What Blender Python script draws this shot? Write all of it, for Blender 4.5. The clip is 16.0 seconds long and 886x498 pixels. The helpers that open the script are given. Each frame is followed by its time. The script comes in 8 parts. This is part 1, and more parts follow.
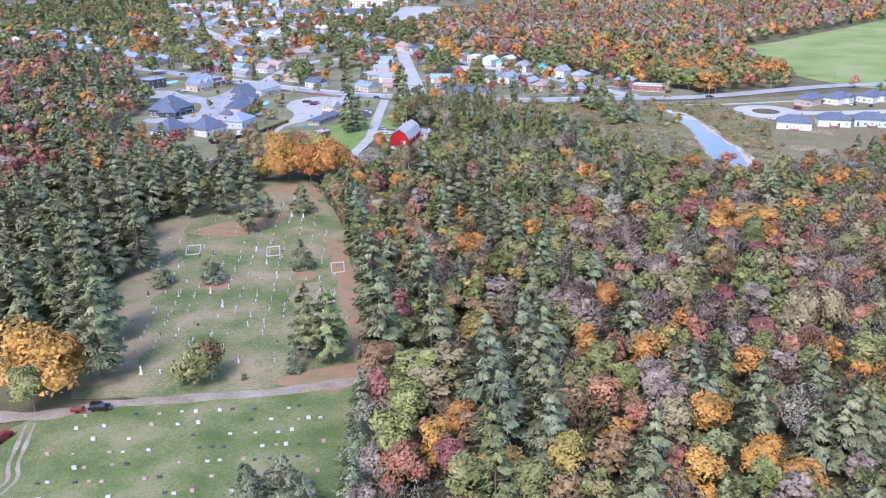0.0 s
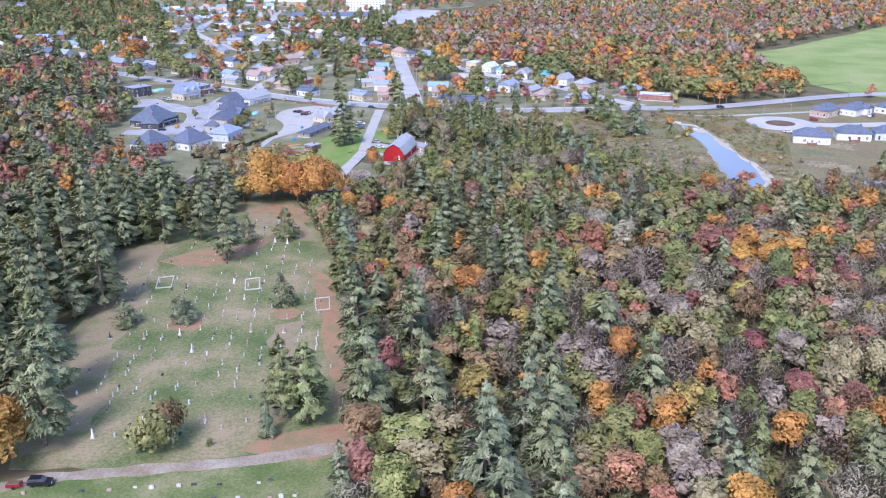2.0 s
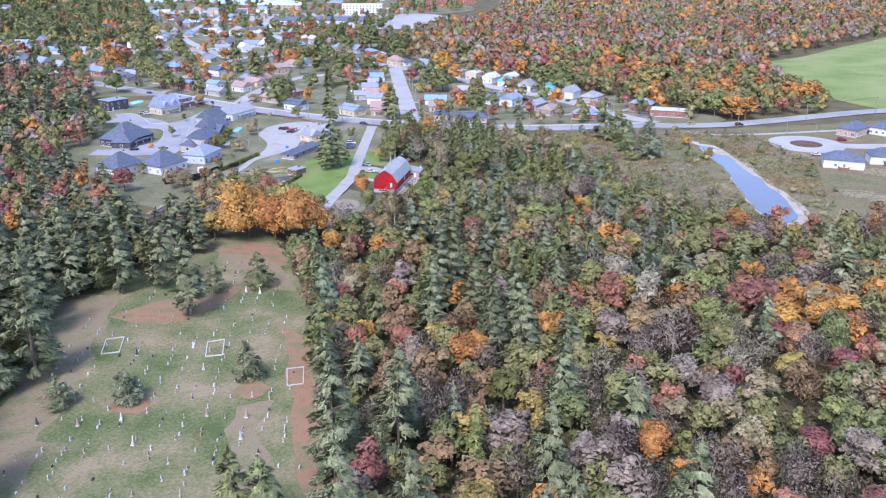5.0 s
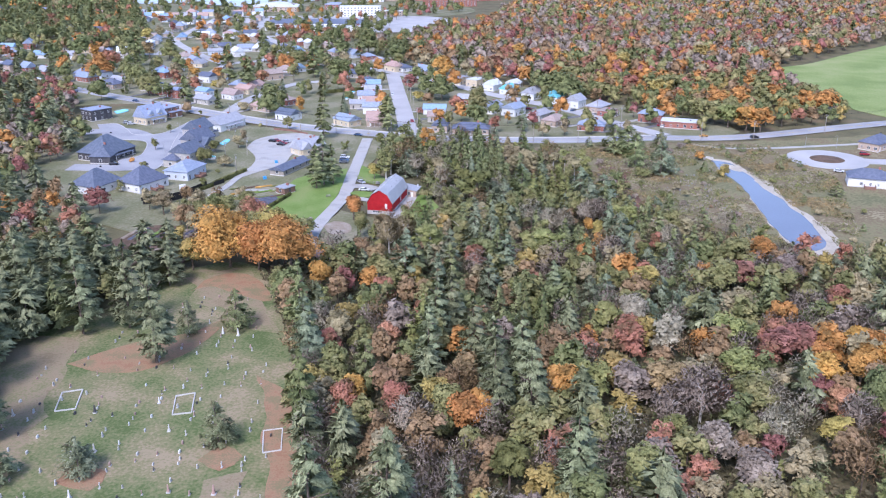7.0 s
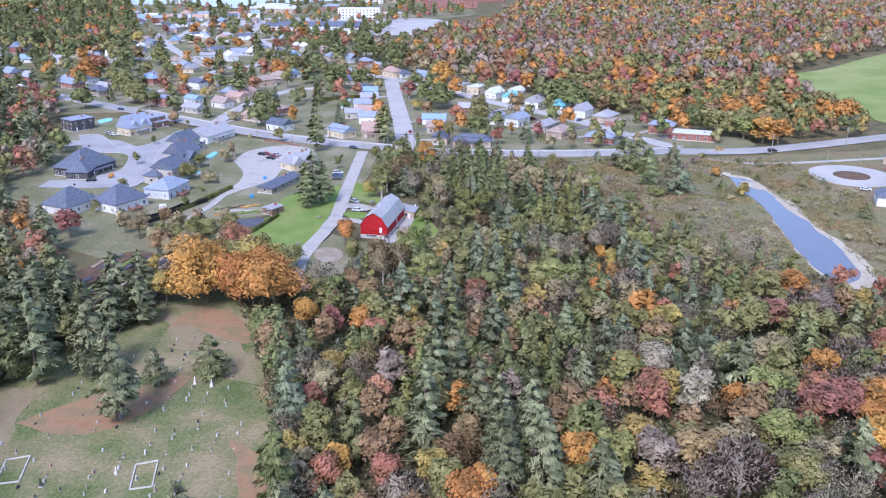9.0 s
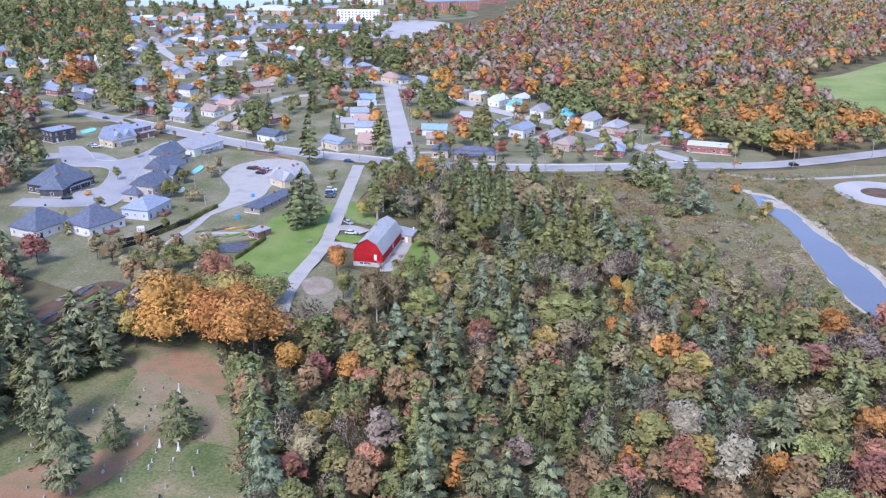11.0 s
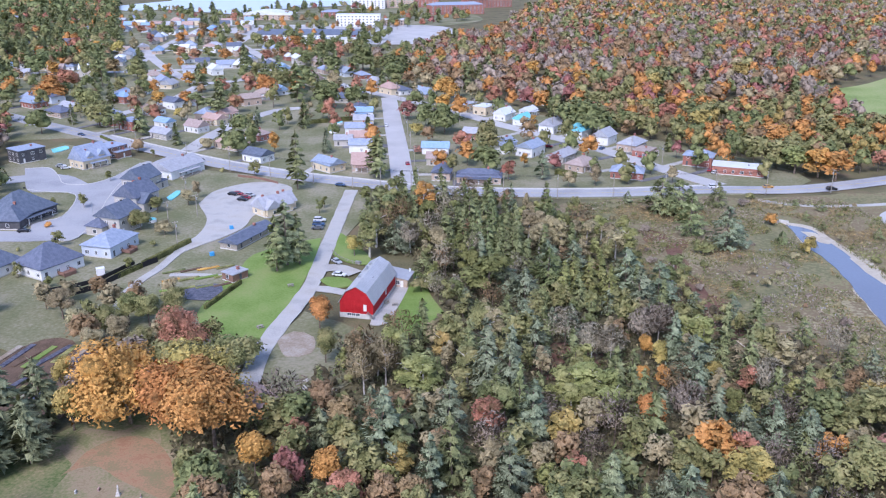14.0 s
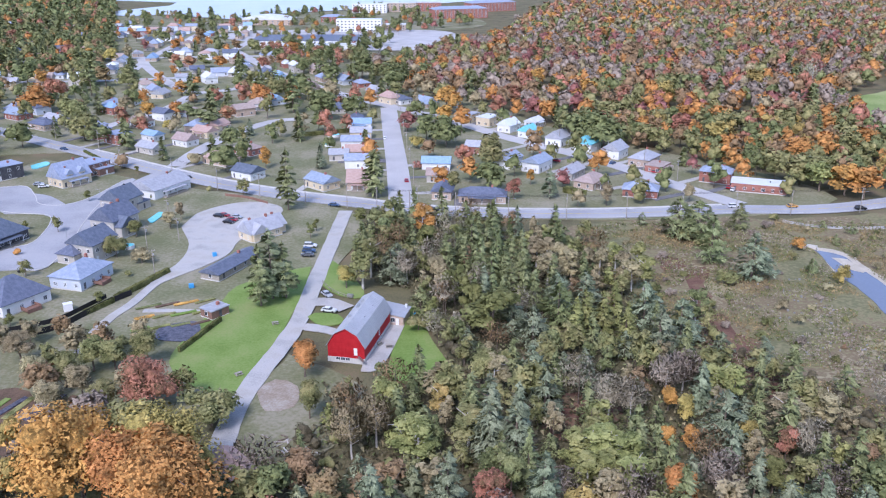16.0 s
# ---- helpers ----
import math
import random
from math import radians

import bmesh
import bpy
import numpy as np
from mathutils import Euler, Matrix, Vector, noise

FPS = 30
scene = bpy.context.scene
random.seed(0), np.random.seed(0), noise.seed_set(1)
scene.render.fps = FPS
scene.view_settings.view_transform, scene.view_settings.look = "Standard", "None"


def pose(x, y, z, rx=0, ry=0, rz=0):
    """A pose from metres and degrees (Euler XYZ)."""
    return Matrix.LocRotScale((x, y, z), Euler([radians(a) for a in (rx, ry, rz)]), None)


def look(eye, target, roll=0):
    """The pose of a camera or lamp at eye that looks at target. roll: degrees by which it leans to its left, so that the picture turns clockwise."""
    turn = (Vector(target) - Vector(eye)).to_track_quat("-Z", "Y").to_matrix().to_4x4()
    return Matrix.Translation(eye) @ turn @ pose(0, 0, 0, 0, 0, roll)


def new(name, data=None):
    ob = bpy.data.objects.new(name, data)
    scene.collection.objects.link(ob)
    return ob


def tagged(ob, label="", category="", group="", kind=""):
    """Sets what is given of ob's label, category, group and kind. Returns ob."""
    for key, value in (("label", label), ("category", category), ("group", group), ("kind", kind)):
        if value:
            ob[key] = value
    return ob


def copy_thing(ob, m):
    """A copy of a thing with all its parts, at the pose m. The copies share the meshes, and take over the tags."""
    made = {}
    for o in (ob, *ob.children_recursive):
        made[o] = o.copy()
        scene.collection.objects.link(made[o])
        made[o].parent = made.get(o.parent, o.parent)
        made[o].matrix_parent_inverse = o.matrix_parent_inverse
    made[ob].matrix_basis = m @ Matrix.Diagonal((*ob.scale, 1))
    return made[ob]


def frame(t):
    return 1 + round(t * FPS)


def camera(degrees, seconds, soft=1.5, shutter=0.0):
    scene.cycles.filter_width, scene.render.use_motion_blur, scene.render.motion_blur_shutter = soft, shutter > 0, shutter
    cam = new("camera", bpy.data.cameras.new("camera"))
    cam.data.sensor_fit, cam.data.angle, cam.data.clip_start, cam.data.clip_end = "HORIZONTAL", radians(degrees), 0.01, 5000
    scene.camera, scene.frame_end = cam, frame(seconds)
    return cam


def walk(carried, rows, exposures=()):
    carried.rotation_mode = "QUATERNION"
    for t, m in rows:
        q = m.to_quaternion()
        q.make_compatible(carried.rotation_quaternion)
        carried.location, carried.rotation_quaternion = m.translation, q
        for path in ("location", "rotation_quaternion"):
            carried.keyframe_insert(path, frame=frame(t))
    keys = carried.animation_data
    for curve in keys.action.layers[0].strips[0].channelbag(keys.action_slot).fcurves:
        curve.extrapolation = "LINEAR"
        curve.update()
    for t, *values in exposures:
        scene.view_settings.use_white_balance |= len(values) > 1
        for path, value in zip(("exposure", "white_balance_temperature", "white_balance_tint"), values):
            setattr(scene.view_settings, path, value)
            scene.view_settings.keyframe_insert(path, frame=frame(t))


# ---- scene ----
import itertools

cam = camera(55, 16.0, soft=1.15)
PATH = [
    (0, (0.07, 5.14, 100.68), (-1.10, 51.99, 83.25), -0.28),
    (1, (0.23, 18.90, 100.57), (-0.91, 65.77, 83.19), -0.22),
    (2, (0.35, 32.58, 100.73), (-0.76, 79.46, 83.39), -0.16),
    (3, (0.42, 46.21, 101.07), (-0.66, 93.10, 83.76), -0.09),
    (4, (0.44, 59.81, 101.52), (-0.62, 106.71, 84.21), -0.03),
    (5, (0.41, 73.42, 102.00), (-0.63, 120.32, 84.70), 0.04),
    (6, (0.35, 87.04, 102.46), (-0.69, 133.94, 85.16), 0.10),
    (7, (0.25, 100.67, 102.87), (-0.78, 147.57, 85.57), 0.16),
    (8, (0.13, 114.32, 103.19), (-0.91, 161.22, 85.89), 0.21),
    (9, (-0.01, 127.98, 103.41), (-1.06, 174.88, 86.11), 0.24),
    (10, (-0.13, 141.63, 103.53), (-1.22, 188.52, 86.23), 0.26),
    (11, (-0.23, 155.24, 103.56), (-1.37, 202.14, 86.27), 0.26),
    (12, (-0.29, 168.80, 103.51), (-1.48, 215.70, 86.23), 0.25),
    (13, (-0.27, 182.25, 103.42), (-1.55, 229.17, 86.17), 0.20),
    (14, (-0.17, 195.56, 103.33), (-1.54, 242.49, 86.13), 0.14),
    (15, (0.06, 208.68, 103.31), (-1.43, 255.63, 86.17), 0.04),
    (16, (0.43, 221.55, 103.42), (-1.19, 268.51, 86.36), -0.08),
]
walk(cam, [(t, look(eye, target, roll)) for t, eye, target, roll in PATH], [(0, 0.98, 5890, 23), (16, 0.77, 5930, 22)])

# ---- daylight under a bright, thin overcast ----
world = bpy.data.worlds.new("sky")
scene.world = world
world.use_nodes = True
wn = world.node_tree.nodes
sky = wn.new("ShaderNodeTexSky")
sky.sky_type, sky.sun_disc = "NISHITA", False
sky.sun_elevation, sky.sun_rotation = radians(42), radians(200)
sky.air_density, sky.dust_density = 1.0, 1.0
wn["Background"].inputs["Strength"].default_value = 0.15
world.node_tree.links.new(sky.outputs[0], wn["Background"].inputs["Color"])
sun = new("sun", bpy.data.lights.new("sun", "SUN"))
sun.data.energy, sun.data.angle, sun.data.color = 1.6, radians(16), (1.0, 0.98, 0.96)
sun.matrix_world = look((0, 0, 300), (70, 190, 60))

# ---- materials ----
def material(name, colors, scale=1.0, rough=0.85, metal=0.0, bump=0.15, detail=6.0, fine=8.0, island=0.0, per_object=0.0, spec=0.3):
    """A procedural surface: two scales of noise mix the colours, with relief; island and per_object vary single pieces."""
    m = bpy.data.materials.new(name)
    m.use_nodes = True
    nt = m.node_tree
    b = nt.nodes["Principled BSDF"]
    b.inputs["Roughness"].default_value, b.inputs["Metallic"].default_value = rough, metal
    b.inputs["Specular IOR Level"].default_value = spec
    geo = nt.nodes.new("ShaderNodeNewGeometry")
    big, small = nt.nodes.new("ShaderNodeTexNoise"), nt.nodes.new("ShaderNodeTexNoise")
    for n, s in ((big, scale), (small, scale * fine)):
        n.inputs["Scale"].default_value, n.inputs["Detail"].default_value = s, detail
        nt.links.new(geo.outputs["Position"], n.inputs["Vector"])
    add = nt.nodes.new("ShaderNodeMath")
    add.operation = "MULTIPLY_ADD"
    nt.links.new(small.outputs[0], add.inputs[0])
    add.inputs[1].default_value = 0.45
    half = nt.nodes.new("ShaderNodeMath")
    half.operation = "MULTIPLY"
    half.inputs[1].default_value = 0.75
    nt.links.new(big.outputs[0], half.inputs[0])
    nt.links.new(half.outputs[0], add.inputs[2])
    ramp = nt.nodes.new("ShaderNodeValToRGB")
    els = ramp.color_ramp.elements
    while len(els) < len(colors):
        els.new(0.5)
    for k, c in enumerate(colors):
        els[k].position = 0.47 + 0.27 * k / max(1, len(colors) - 1)
        els[k].color = (*c, 1)
    nt.links.new(add.outputs[0], ramp.inputs[0])
    out = ramp.outputs[0]
    if island or per_object:
        hsv = nt.nodes.new("ShaderNodeHueSaturation")
        val = nt.nodes.new("ShaderNodeMath")
        val.operation = "MULTIPLY_ADD"
        val.inputs[1].default_value, val.inputs[2].default_value = island, 1 - island / 2
        nt.links.new(geo.outputs["Random Per Island"], val.inputs[0])
        info = nt.nodes.new("ShaderNodeObjectInfo")
        val2 = nt.nodes.new("ShaderNodeMath")
        val2.operation = "MULTIPLY_ADD"
        val2.inputs[1].default_value = per_object
        nt.links.new(info.outputs["Random"], val2.inputs[0])
        nt.links.new(val.outputs[0], val2.inputs[2])
        nt.links.new(val2.outputs[0], hsv.inputs["Value"])
        hue = nt.nodes.new("ShaderNodeMath")
        hue.operation = "MULTIPLY_ADD"
        hue.inputs[1].default_value, hue.inputs[2].default_value = 0.05 * per_object + 0.015, 0.5 - 0.025 * per_object - 0.0075
        nt.links.new(info.outputs["Random"], hue.inputs[0])
        nt.links.new(hue.outputs[0], hsv.inputs["Hue"])
        nt.links.new(out, hsv.inputs["Color"])
        out = hsv.outputs[0]
    nt.links.new(out, b.inputs["Base Color"])
    if bump:
        bp = nt.nodes.new("ShaderNodeBump")
        bp.inputs["Strength"].default_value, bp.inputs["Distance"].default_value = bump, 0.1
        nt.links.new(small.outputs[0], bp.inputs["Height"])
        nt.links.new(bp.outputs[0], b.inputs["Normal"])
    return m


def muted(c, k=0.08):
    """A leaf colour drawn towards grey, slightly cool."""
    m = 0.3 * c[0] + 0.6 * c[1] + 0.1 * c[2]
    return tuple(v * (1 - k) + m * k * t for v, t in zip(c, (1.0, 1.0, 1.0)))


def leaf(name, *colors, island=0.34, per_object=0.25):
    tone = 1.12 if "needles" in name else 1.04
    warm = [(c[0] * 0.88 * tone, c[1] * 0.86 * tone, c[2] * 0.73 * tone) for c in (muted(c) for c in colors)]
    warm[0] = tuple(0.72 * v for v in warm[0])
    return material(name, warm, 0.3, 0.8, bump=0.3, island=island, per_object=per_object, fine=11, detail=3, spec=0.15)


LEAF = {
    "pine": leaf("pine_needles", (0.135, 0.16, 0.09), (0.225, 0.255, 0.155), (0.33, 0.36, 0.235)),
    "spruce": leaf("spruce_needles", (0.145, 0.175, 0.08), (0.225, 0.26, 0.125), (0.32, 0.35, 0.19)),
    "bluespruce": leaf("blue_spruce_needles", (0.135, 0.17, 0.11), (0.22, 0.265, 0.185), (0.325, 0.375, 0.275)),
    "cedar": leaf("cedar_leaves", (0.10, 0.115, 0.04), (0.16, 0.175, 0.065), (0.22, 0.235, 0.095)),
    "green": leaf("green_leaves", (0.11, 0.14, 0.06), (0.17, 0.205, 0.09), (0.26, 0.285, 0.135)),
    "olive": leaf("olive_leaves", (0.135, 0.155, 0.06), (0.235, 0.24, 0.105), (0.35, 0.325, 0.155)),
    "lime": leaf("yellow_green_leaves", (0.17, 0.20, 0.07), (0.27, 0.29, 0.11), (0.38, 0.385, 0.16)),
    "yellow": leaf("yellow_leaves", (0.23, 0.20, 0.07), (0.38, 0.30, 0.10), (0.54, 0.41, 0.15)),
    "orange": leaf("orange_leaves", (0.30, 0.175, 0.06), (0.50, 0.25, 0.07), (0.68, 0.345, 0.11)),
    "red": leaf("red_leaves", (0.22, 0.15, 0.085), (0.39, 0.18, 0.125), (0.57, 0.27, 0.20)),
    "crimson": leaf("crimson_leaves", (0.20, 0.10, 0.09), (0.31, 0.13, 0.125), (0.42, 0.20, 0.19)),
    "brown": leaf("brown_leaves", (0.20, 0.145, 0.085), (0.29, 0.20, 0.115), (0.41, 0.28, 0.17)),
    "tan": leaf("tan_leaves", (0.23, 0.20, 0.12), (0.33, 0.285, 0.18), (0.45, 0.385, 0.25)),
    "mauve": leaf("thin_mauve_twigs", (0.20, 0.16, 0.145), (0.305, 0.25, 0.23), (0.41, 0.345, 0.32)),
    # brush: the shade under the crowns is put into this dark colour
    "brush": leaf("brush_with_painted_shade", (0.075, 0.065, 0.045), (0.12, 0.105, 0.07), (0.17, 0.15, 0.10)),
    "grey": leaf("bare_grey_twigs", (0.26, 0.235, 0.19), (0.36, 0.33, 0.275), (0.48, 0.44, 0.37)),
}
BARK = material("bark", ((0.12, 0.09, 0.07), (0.25, 0.20, 0.16)), 2.0, 0.9, bump=0.5)
BIRCH = material("pale_bark", ((0.45, 0.42, 0.38), (0.62, 0.60, 0.56)), 2.0, 0.9, bump=0.3)
GROUND = material("forest_floor", ((0.10, 0.085, 0.05), (0.15, 0.14, 0.07), (0.20, 0.15, 0.09)), 0.06, 0.95, bump=0.6, fine=30)
MEADOW = material("dry_meadow", ((0.16, 0.16, 0.08), (0.25, 0.225, 0.12), (0.19, 0.14, 0.085), (0.34, 0.30, 0.18)), 0.03, 0.95, bump=0.8, fine=25, detail=9)
TOWNGRASS = material("town_lawn", ((0.155, 0.165, 0.08), (0.22, 0.215, 0.125), (0.31, 0.285, 0.205)), 0.05, 0.95, bump=0.4, fine=20)
LAWN = material("mown_lawn", ((0.15, 0.235, 0.05), (0.20, 0.29, 0.075), (0.25, 0.30, 0.105)), 0.08, 0.95, bump=0.3, fine=20)
OLDGRASS = material("worn_cemetery_grass", ((0.105, 0.145, 0.05), (0.175, 0.20, 0.085), (0.26, 0.235, 0.125), (0.36, 0.29, 0.185)), 0.07, 0.95, bump=0.4, fine=22, detail=8)
NEWGRASS = material("cemetery_grass", ((0.10, 0.145, 0.045), (0.17, 0.205, 0.075), (0.285, 0.265, 0.145)), 0.09, 0.95, bump=0.4, fine=22, detail=8)
WORN = material("straw_worn_turf", ((0.27, 0.215, 0.13), (0.33, 0.26, 0.17), (0.26, 0.235, 0.13), (0.19, 0.205, 0.09)), 0.12, 0.95, bump=0.4, fine=14)
NEEDLE = material("fallen_needles", ((0.33, 0.185, 0.11), (0.38, 0.235, 0.14), (0.29, 0.21, 0.12), (0.24, 0.21, 0.11)), 0.2, 0.95, bump=0.4, fine=12)
FIELD = material("hay_field", ((0.19, 0.26, 0.075), (0.26, 0.33, 0.11), (0.34, 0.36, 0.16)), 0.025, 0.95, bump=0.2, fine=30)
ASPHALT = material("worn_asphalt", ((0.31, 0.315, 0.34), (0.38, 0.385, 0.41), (0.42, 0.42, 0.435)), 0.06, 0.9, bump=0.1, fine=25)
STREET = material("pale_street", ((0.42, 0.415, 0.42), (0.52, 0.51, 0.51)), 0.06, 0.9, bump=0.1, fine=25)
GRAVEL = material("gravel", ((0.37, 0.36, 0.35), (0.48, 0.47, 0.455), (0.42, 0.395, 0.36)), 0.12, 0.95, bump=0.4, fine=20)
DIRT = material("dirt", ((0.27, 0.21, 0.15), (0.34, 0.285, 0.225), (0.42, 0.375, 0.32)), 0.15, 0.95, bump=0.4, fine=12)
SOIL = material("dark_soil", ((0.11, 0.075, 0.05), (0.18, 0.12, 0.085)), 0.3, 0.95, bump=0.6)
RUSSET = material("russet_weeds", ((0.12, 0.06, 0.045), (0.18, 0.10, 0.07), (0.22, 0.16, 0.09)), 0.15, 0.95, bump=0.8, fine=14)
SHORE = material("pale_shore", ((0.42, 0.37, 0.29), (0.55, 0.50, 0.42)), 0.15, 0.9, bump=0.4)
DRIVEWAY = material("dark_driveway", ((0.14, 0.14, 0.15), (0.21, 0.21, 0.22)), 0.2, 0.9)
KERB = material("concrete", ((0.52, 0.51, 0.49), (0.62, 0.61, 0.59)), 0.3, 0.9)
WHITE = material("white_paint", ((0.74, 0.75, 0.76), (0.82, 0.82, 0.82)), 0.4, 0.6)
CREAM = material("cream_render", ((0.66, 0.55, 0.38), (0.72, 0.62, 0.46)), 0.5, 0.8)
BEIGE = material("beige_siding", ((0.46, 0.43, 0.39), (0.53, 0.50, 0.46)), 0.5, 0.8)
BLUEWALL = material("pale_blue_siding", ((0.55, 0.61, 0.70), (0.63, 0.68, 0.76)), 0.5, 0.8)
DARKWALL = material("dark_siding", ((0.07, 0.07, 0.08), (0.12, 0.12, 0.13)), 0.5, 0.7)
BRICKRED = material("red_brick", ((0.33, 0.13, 0.10), (0.42, 0.20, 0.16)), 1.0, 0.9)
BRICKTAN = material("tan_brick", ((0.46, 0.35, 0.28), (0.55, 0.44, 0.36)), 1.0, 0.9)
WOODBROWN = material("brown_cladding", ((0.21, 0.12, 0.09), (0.29, 0.17, 0.13)), 0.8, 0.8)
BARNRED = material("barn_red_boards", ((0.40, 0.012, 0.018), (0.50, 0.022, 0.028)), 0.6, 0.7)
FOUND = material("pale_foundation", ((0.55, 0.54, 0.52), (0.66, 0.65, 0.63)), 0.6, 0.9)
METALROOF = material("grey_metal_roof", ((0.42, 0.43, 0.46), (0.50, 0.51, 0.54)), 0.2, 0.45, metal=0.25, bump=0.05)
ROOFS = {
    "charcoal": material("charcoal_shingles", ((0.10, 0.12, 0.17), (0.155, 0.18, 0.24)), 0.8, 0.55, per_object=0.1),
    "grey": material("grey_shingles", ((0.32, 0.33, 0.37), (0.42, 0.43, 0.47)), 0.8, 0.6, per_object=0.1),
    "slate": material("slate_blue_shingles", ((0.25, 0.30, 0.40), (0.34, 0.39, 0.50)), 0.8, 0.6, per_object=0.1),
    "blue": material("bright_blue_roof", ((0.24, 0.37, 0.56), (0.32, 0.46, 0.64)), 0.8, 0.6),
    "turquoise": material("turquoise_metal_roof", ((0.16, 0.55, 0.66), (0.25, 0.66, 0.77)), 0.8, 0.5),
    "brown": material("brown_shingles", ((0.33, 0.26, 0.235), (0.42, 0.34, 0.31)), 0.8, 0.8, per_object=0.1),
    "terracotta": material("terracotta_shingles", ((0.42, 0.29, 0.25), (0.50, 0.36, 0.32)), 0.8, 0.8),
    "white": material("white_roof", ((0.62, 0.66, 0.72), (0.72, 0.75, 0.80)), 0.3, 0.6),
}
STONES = [material("pale_granite", ((0.50, 0.49, 0.48), (0.66, 0.65, 0.63)), 3.0, 0.7), material("white_marble", ((0.72, 0.72, 0.72), (0.82, 0.82, 0.82)), 3.0, 0.6),
          material("dark_granite", ((0.05, 0.05, 0.06), (0.10, 0.10, 0.11)), 3.0, 0.35), material("rose_granite", ((0.42, 0.28, 0.25), (0.54, 0.38, 0.34)), 3.0, 0.6)]
FIELDSTONE = material("field_stone", ((0.22, 0.215, 0.20), (0.34, 0.33, 0.31)), 2.0, 0.9)
WOOD = material("weathered_wood", ((0.30, 0.27, 0.23), (0.42, 0.38, 0.33)), 2.0, 0.9)
BLACK = material("black_mesh", ((0.015, 0.015, 0.017), (0.03, 0.03, 0.033)), 2.0, 0.6)
RUBBER = material("tyre_rubber", ((0.02, 0.02, 0.02), (0.035, 0.035, 0.035)), 4.0, 0.8)
BLUEPLASTIC = material("blue_plastic", ((0.05, 0.30, 0.62), (0.08, 0.38, 0.70)), 2.0, 0.4)
POOL = material("pool_water", ((0.15, 0.60, 0.66), (0.22, 0.70, 0.75)), 1.0, 0.08, bump=0.05)
METAL = material("galvanised_steel", ((0.42, 0.43, 0.44), (0.52, 0.53, 0.54)), 2.0, 0.4, metal=0.7)
TARP = material("black_tarp", ((0.05, 0.05, 0.075), (0.16, 0.16, 0.20)), 0.8, 0.5)
MARK = material("worn_road_marking", ((0.55, 0.55, 0.52), (0.68, 0.68, 0.64)), 1.0, 0.8)
YELLOWMARK = material("yellow_road_marking", ((0.55, 0.40, 0.10), (0.66, 0.50, 0.16)), 1.0, 0.8)


def water(name, color, rough):
    m = material(name, (color, tuple(c * 1.15 for c in color)), 0.02, rough, bump=0.04, fine=60, spec=0.6)
    return m


PONDWATER = water("pond_water", (0.15, 0.17, 0.23), 0.1)
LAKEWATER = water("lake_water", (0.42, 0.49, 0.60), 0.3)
GLASS = material("window_glass", ((0.05, 0.06, 0.075), (0.09, 0.10, 0.12)), 0.5, 0.08, bump=0, spec=0.8)


def paint(name, c):
    m = material(name, (c, tuple(min(1, v * 1.08) for v in c)), 1.0, 0.3, metal=0.2, bump=0, spec=0.6)
    return m


CARPAINT = {"white": paint("white_car_paint", (0.76, 0.77, 0.79)), "black": paint("black_car_paint", (0.02, 0.02, 0.025)), "red": paint("red_car_paint", (0.36, 0.02, 0.035)),
            "blue": paint("blue_car_paint", (0.04, 0.09, 0.20)), "silver": paint("silver_car_paint", (0.45, 0.47, 0.50)), "grey": paint("grey_car_paint", (0.13, 0.14, 0.16)),
            "orange": paint("orange_car_paint", (0.62, 0.33, 0.08))}


# ---- mesh helpers ----
def raw_mesh(name, verts, faces, mats=(), index=None):
    """A mesh from numpy arrays of corners (n, 3) and quads (m, 4)."""
    me = bpy.data.meshes.new(name)
    me.vertices.add(len(verts))
    verts = np.asarray(verts, np.float32)
    me.vertices.foreach_set("co", np.ascontiguousarray(verts[:, :3]).ravel())
    me.loops.add(faces.size)
    me.loops.foreach_set("vertex_index", faces.astype(np.int32).ravel())
    me.polygons.add(len(faces))
    me.polygons.foreach_set("loop_start", np.arange(0, faces.size, faces.shape[1], dtype=np.int32))
    for m in mats:
        me.materials.append(m)
    if index is not None:
        me.polygons.foreach_set("material_index", np.asarray(index, np.int32))
    me.update(calc_edges=True)
    if verts.shape[1] == 6:
        me.attributes.new("custom_normal", "FLOAT_VECTOR", "POINT").data.foreach_set("vector", np.ascontiguousarray(verts[:, 3:], np.float32).ravel())
    return me


def mesh_of(name, bm, mat):
    me = bpy.data.meshes.new(name)
    bmesh.ops.recalc_face_normals(bm, faces=bm.faces)
    bm.to_mesh(me)
    bm.free()
    for m in mat if isinstance(mat, (list, tuple)) else [mat]:
        me.materials.append(m)
    return me


def part(name, bm, mat, parent, label=""):
    ob = new(name, bm if isinstance(bm, bpy.types.Mesh) else mesh_of(name, bm, mat))
    ob.parent = parent
    return tagged(ob, label)


def thing(name, m, label, category, group="", kind=""):
    ob = new(name)
    ob.matrix_basis = m
    return tagged(ob, label, category, group, kind)


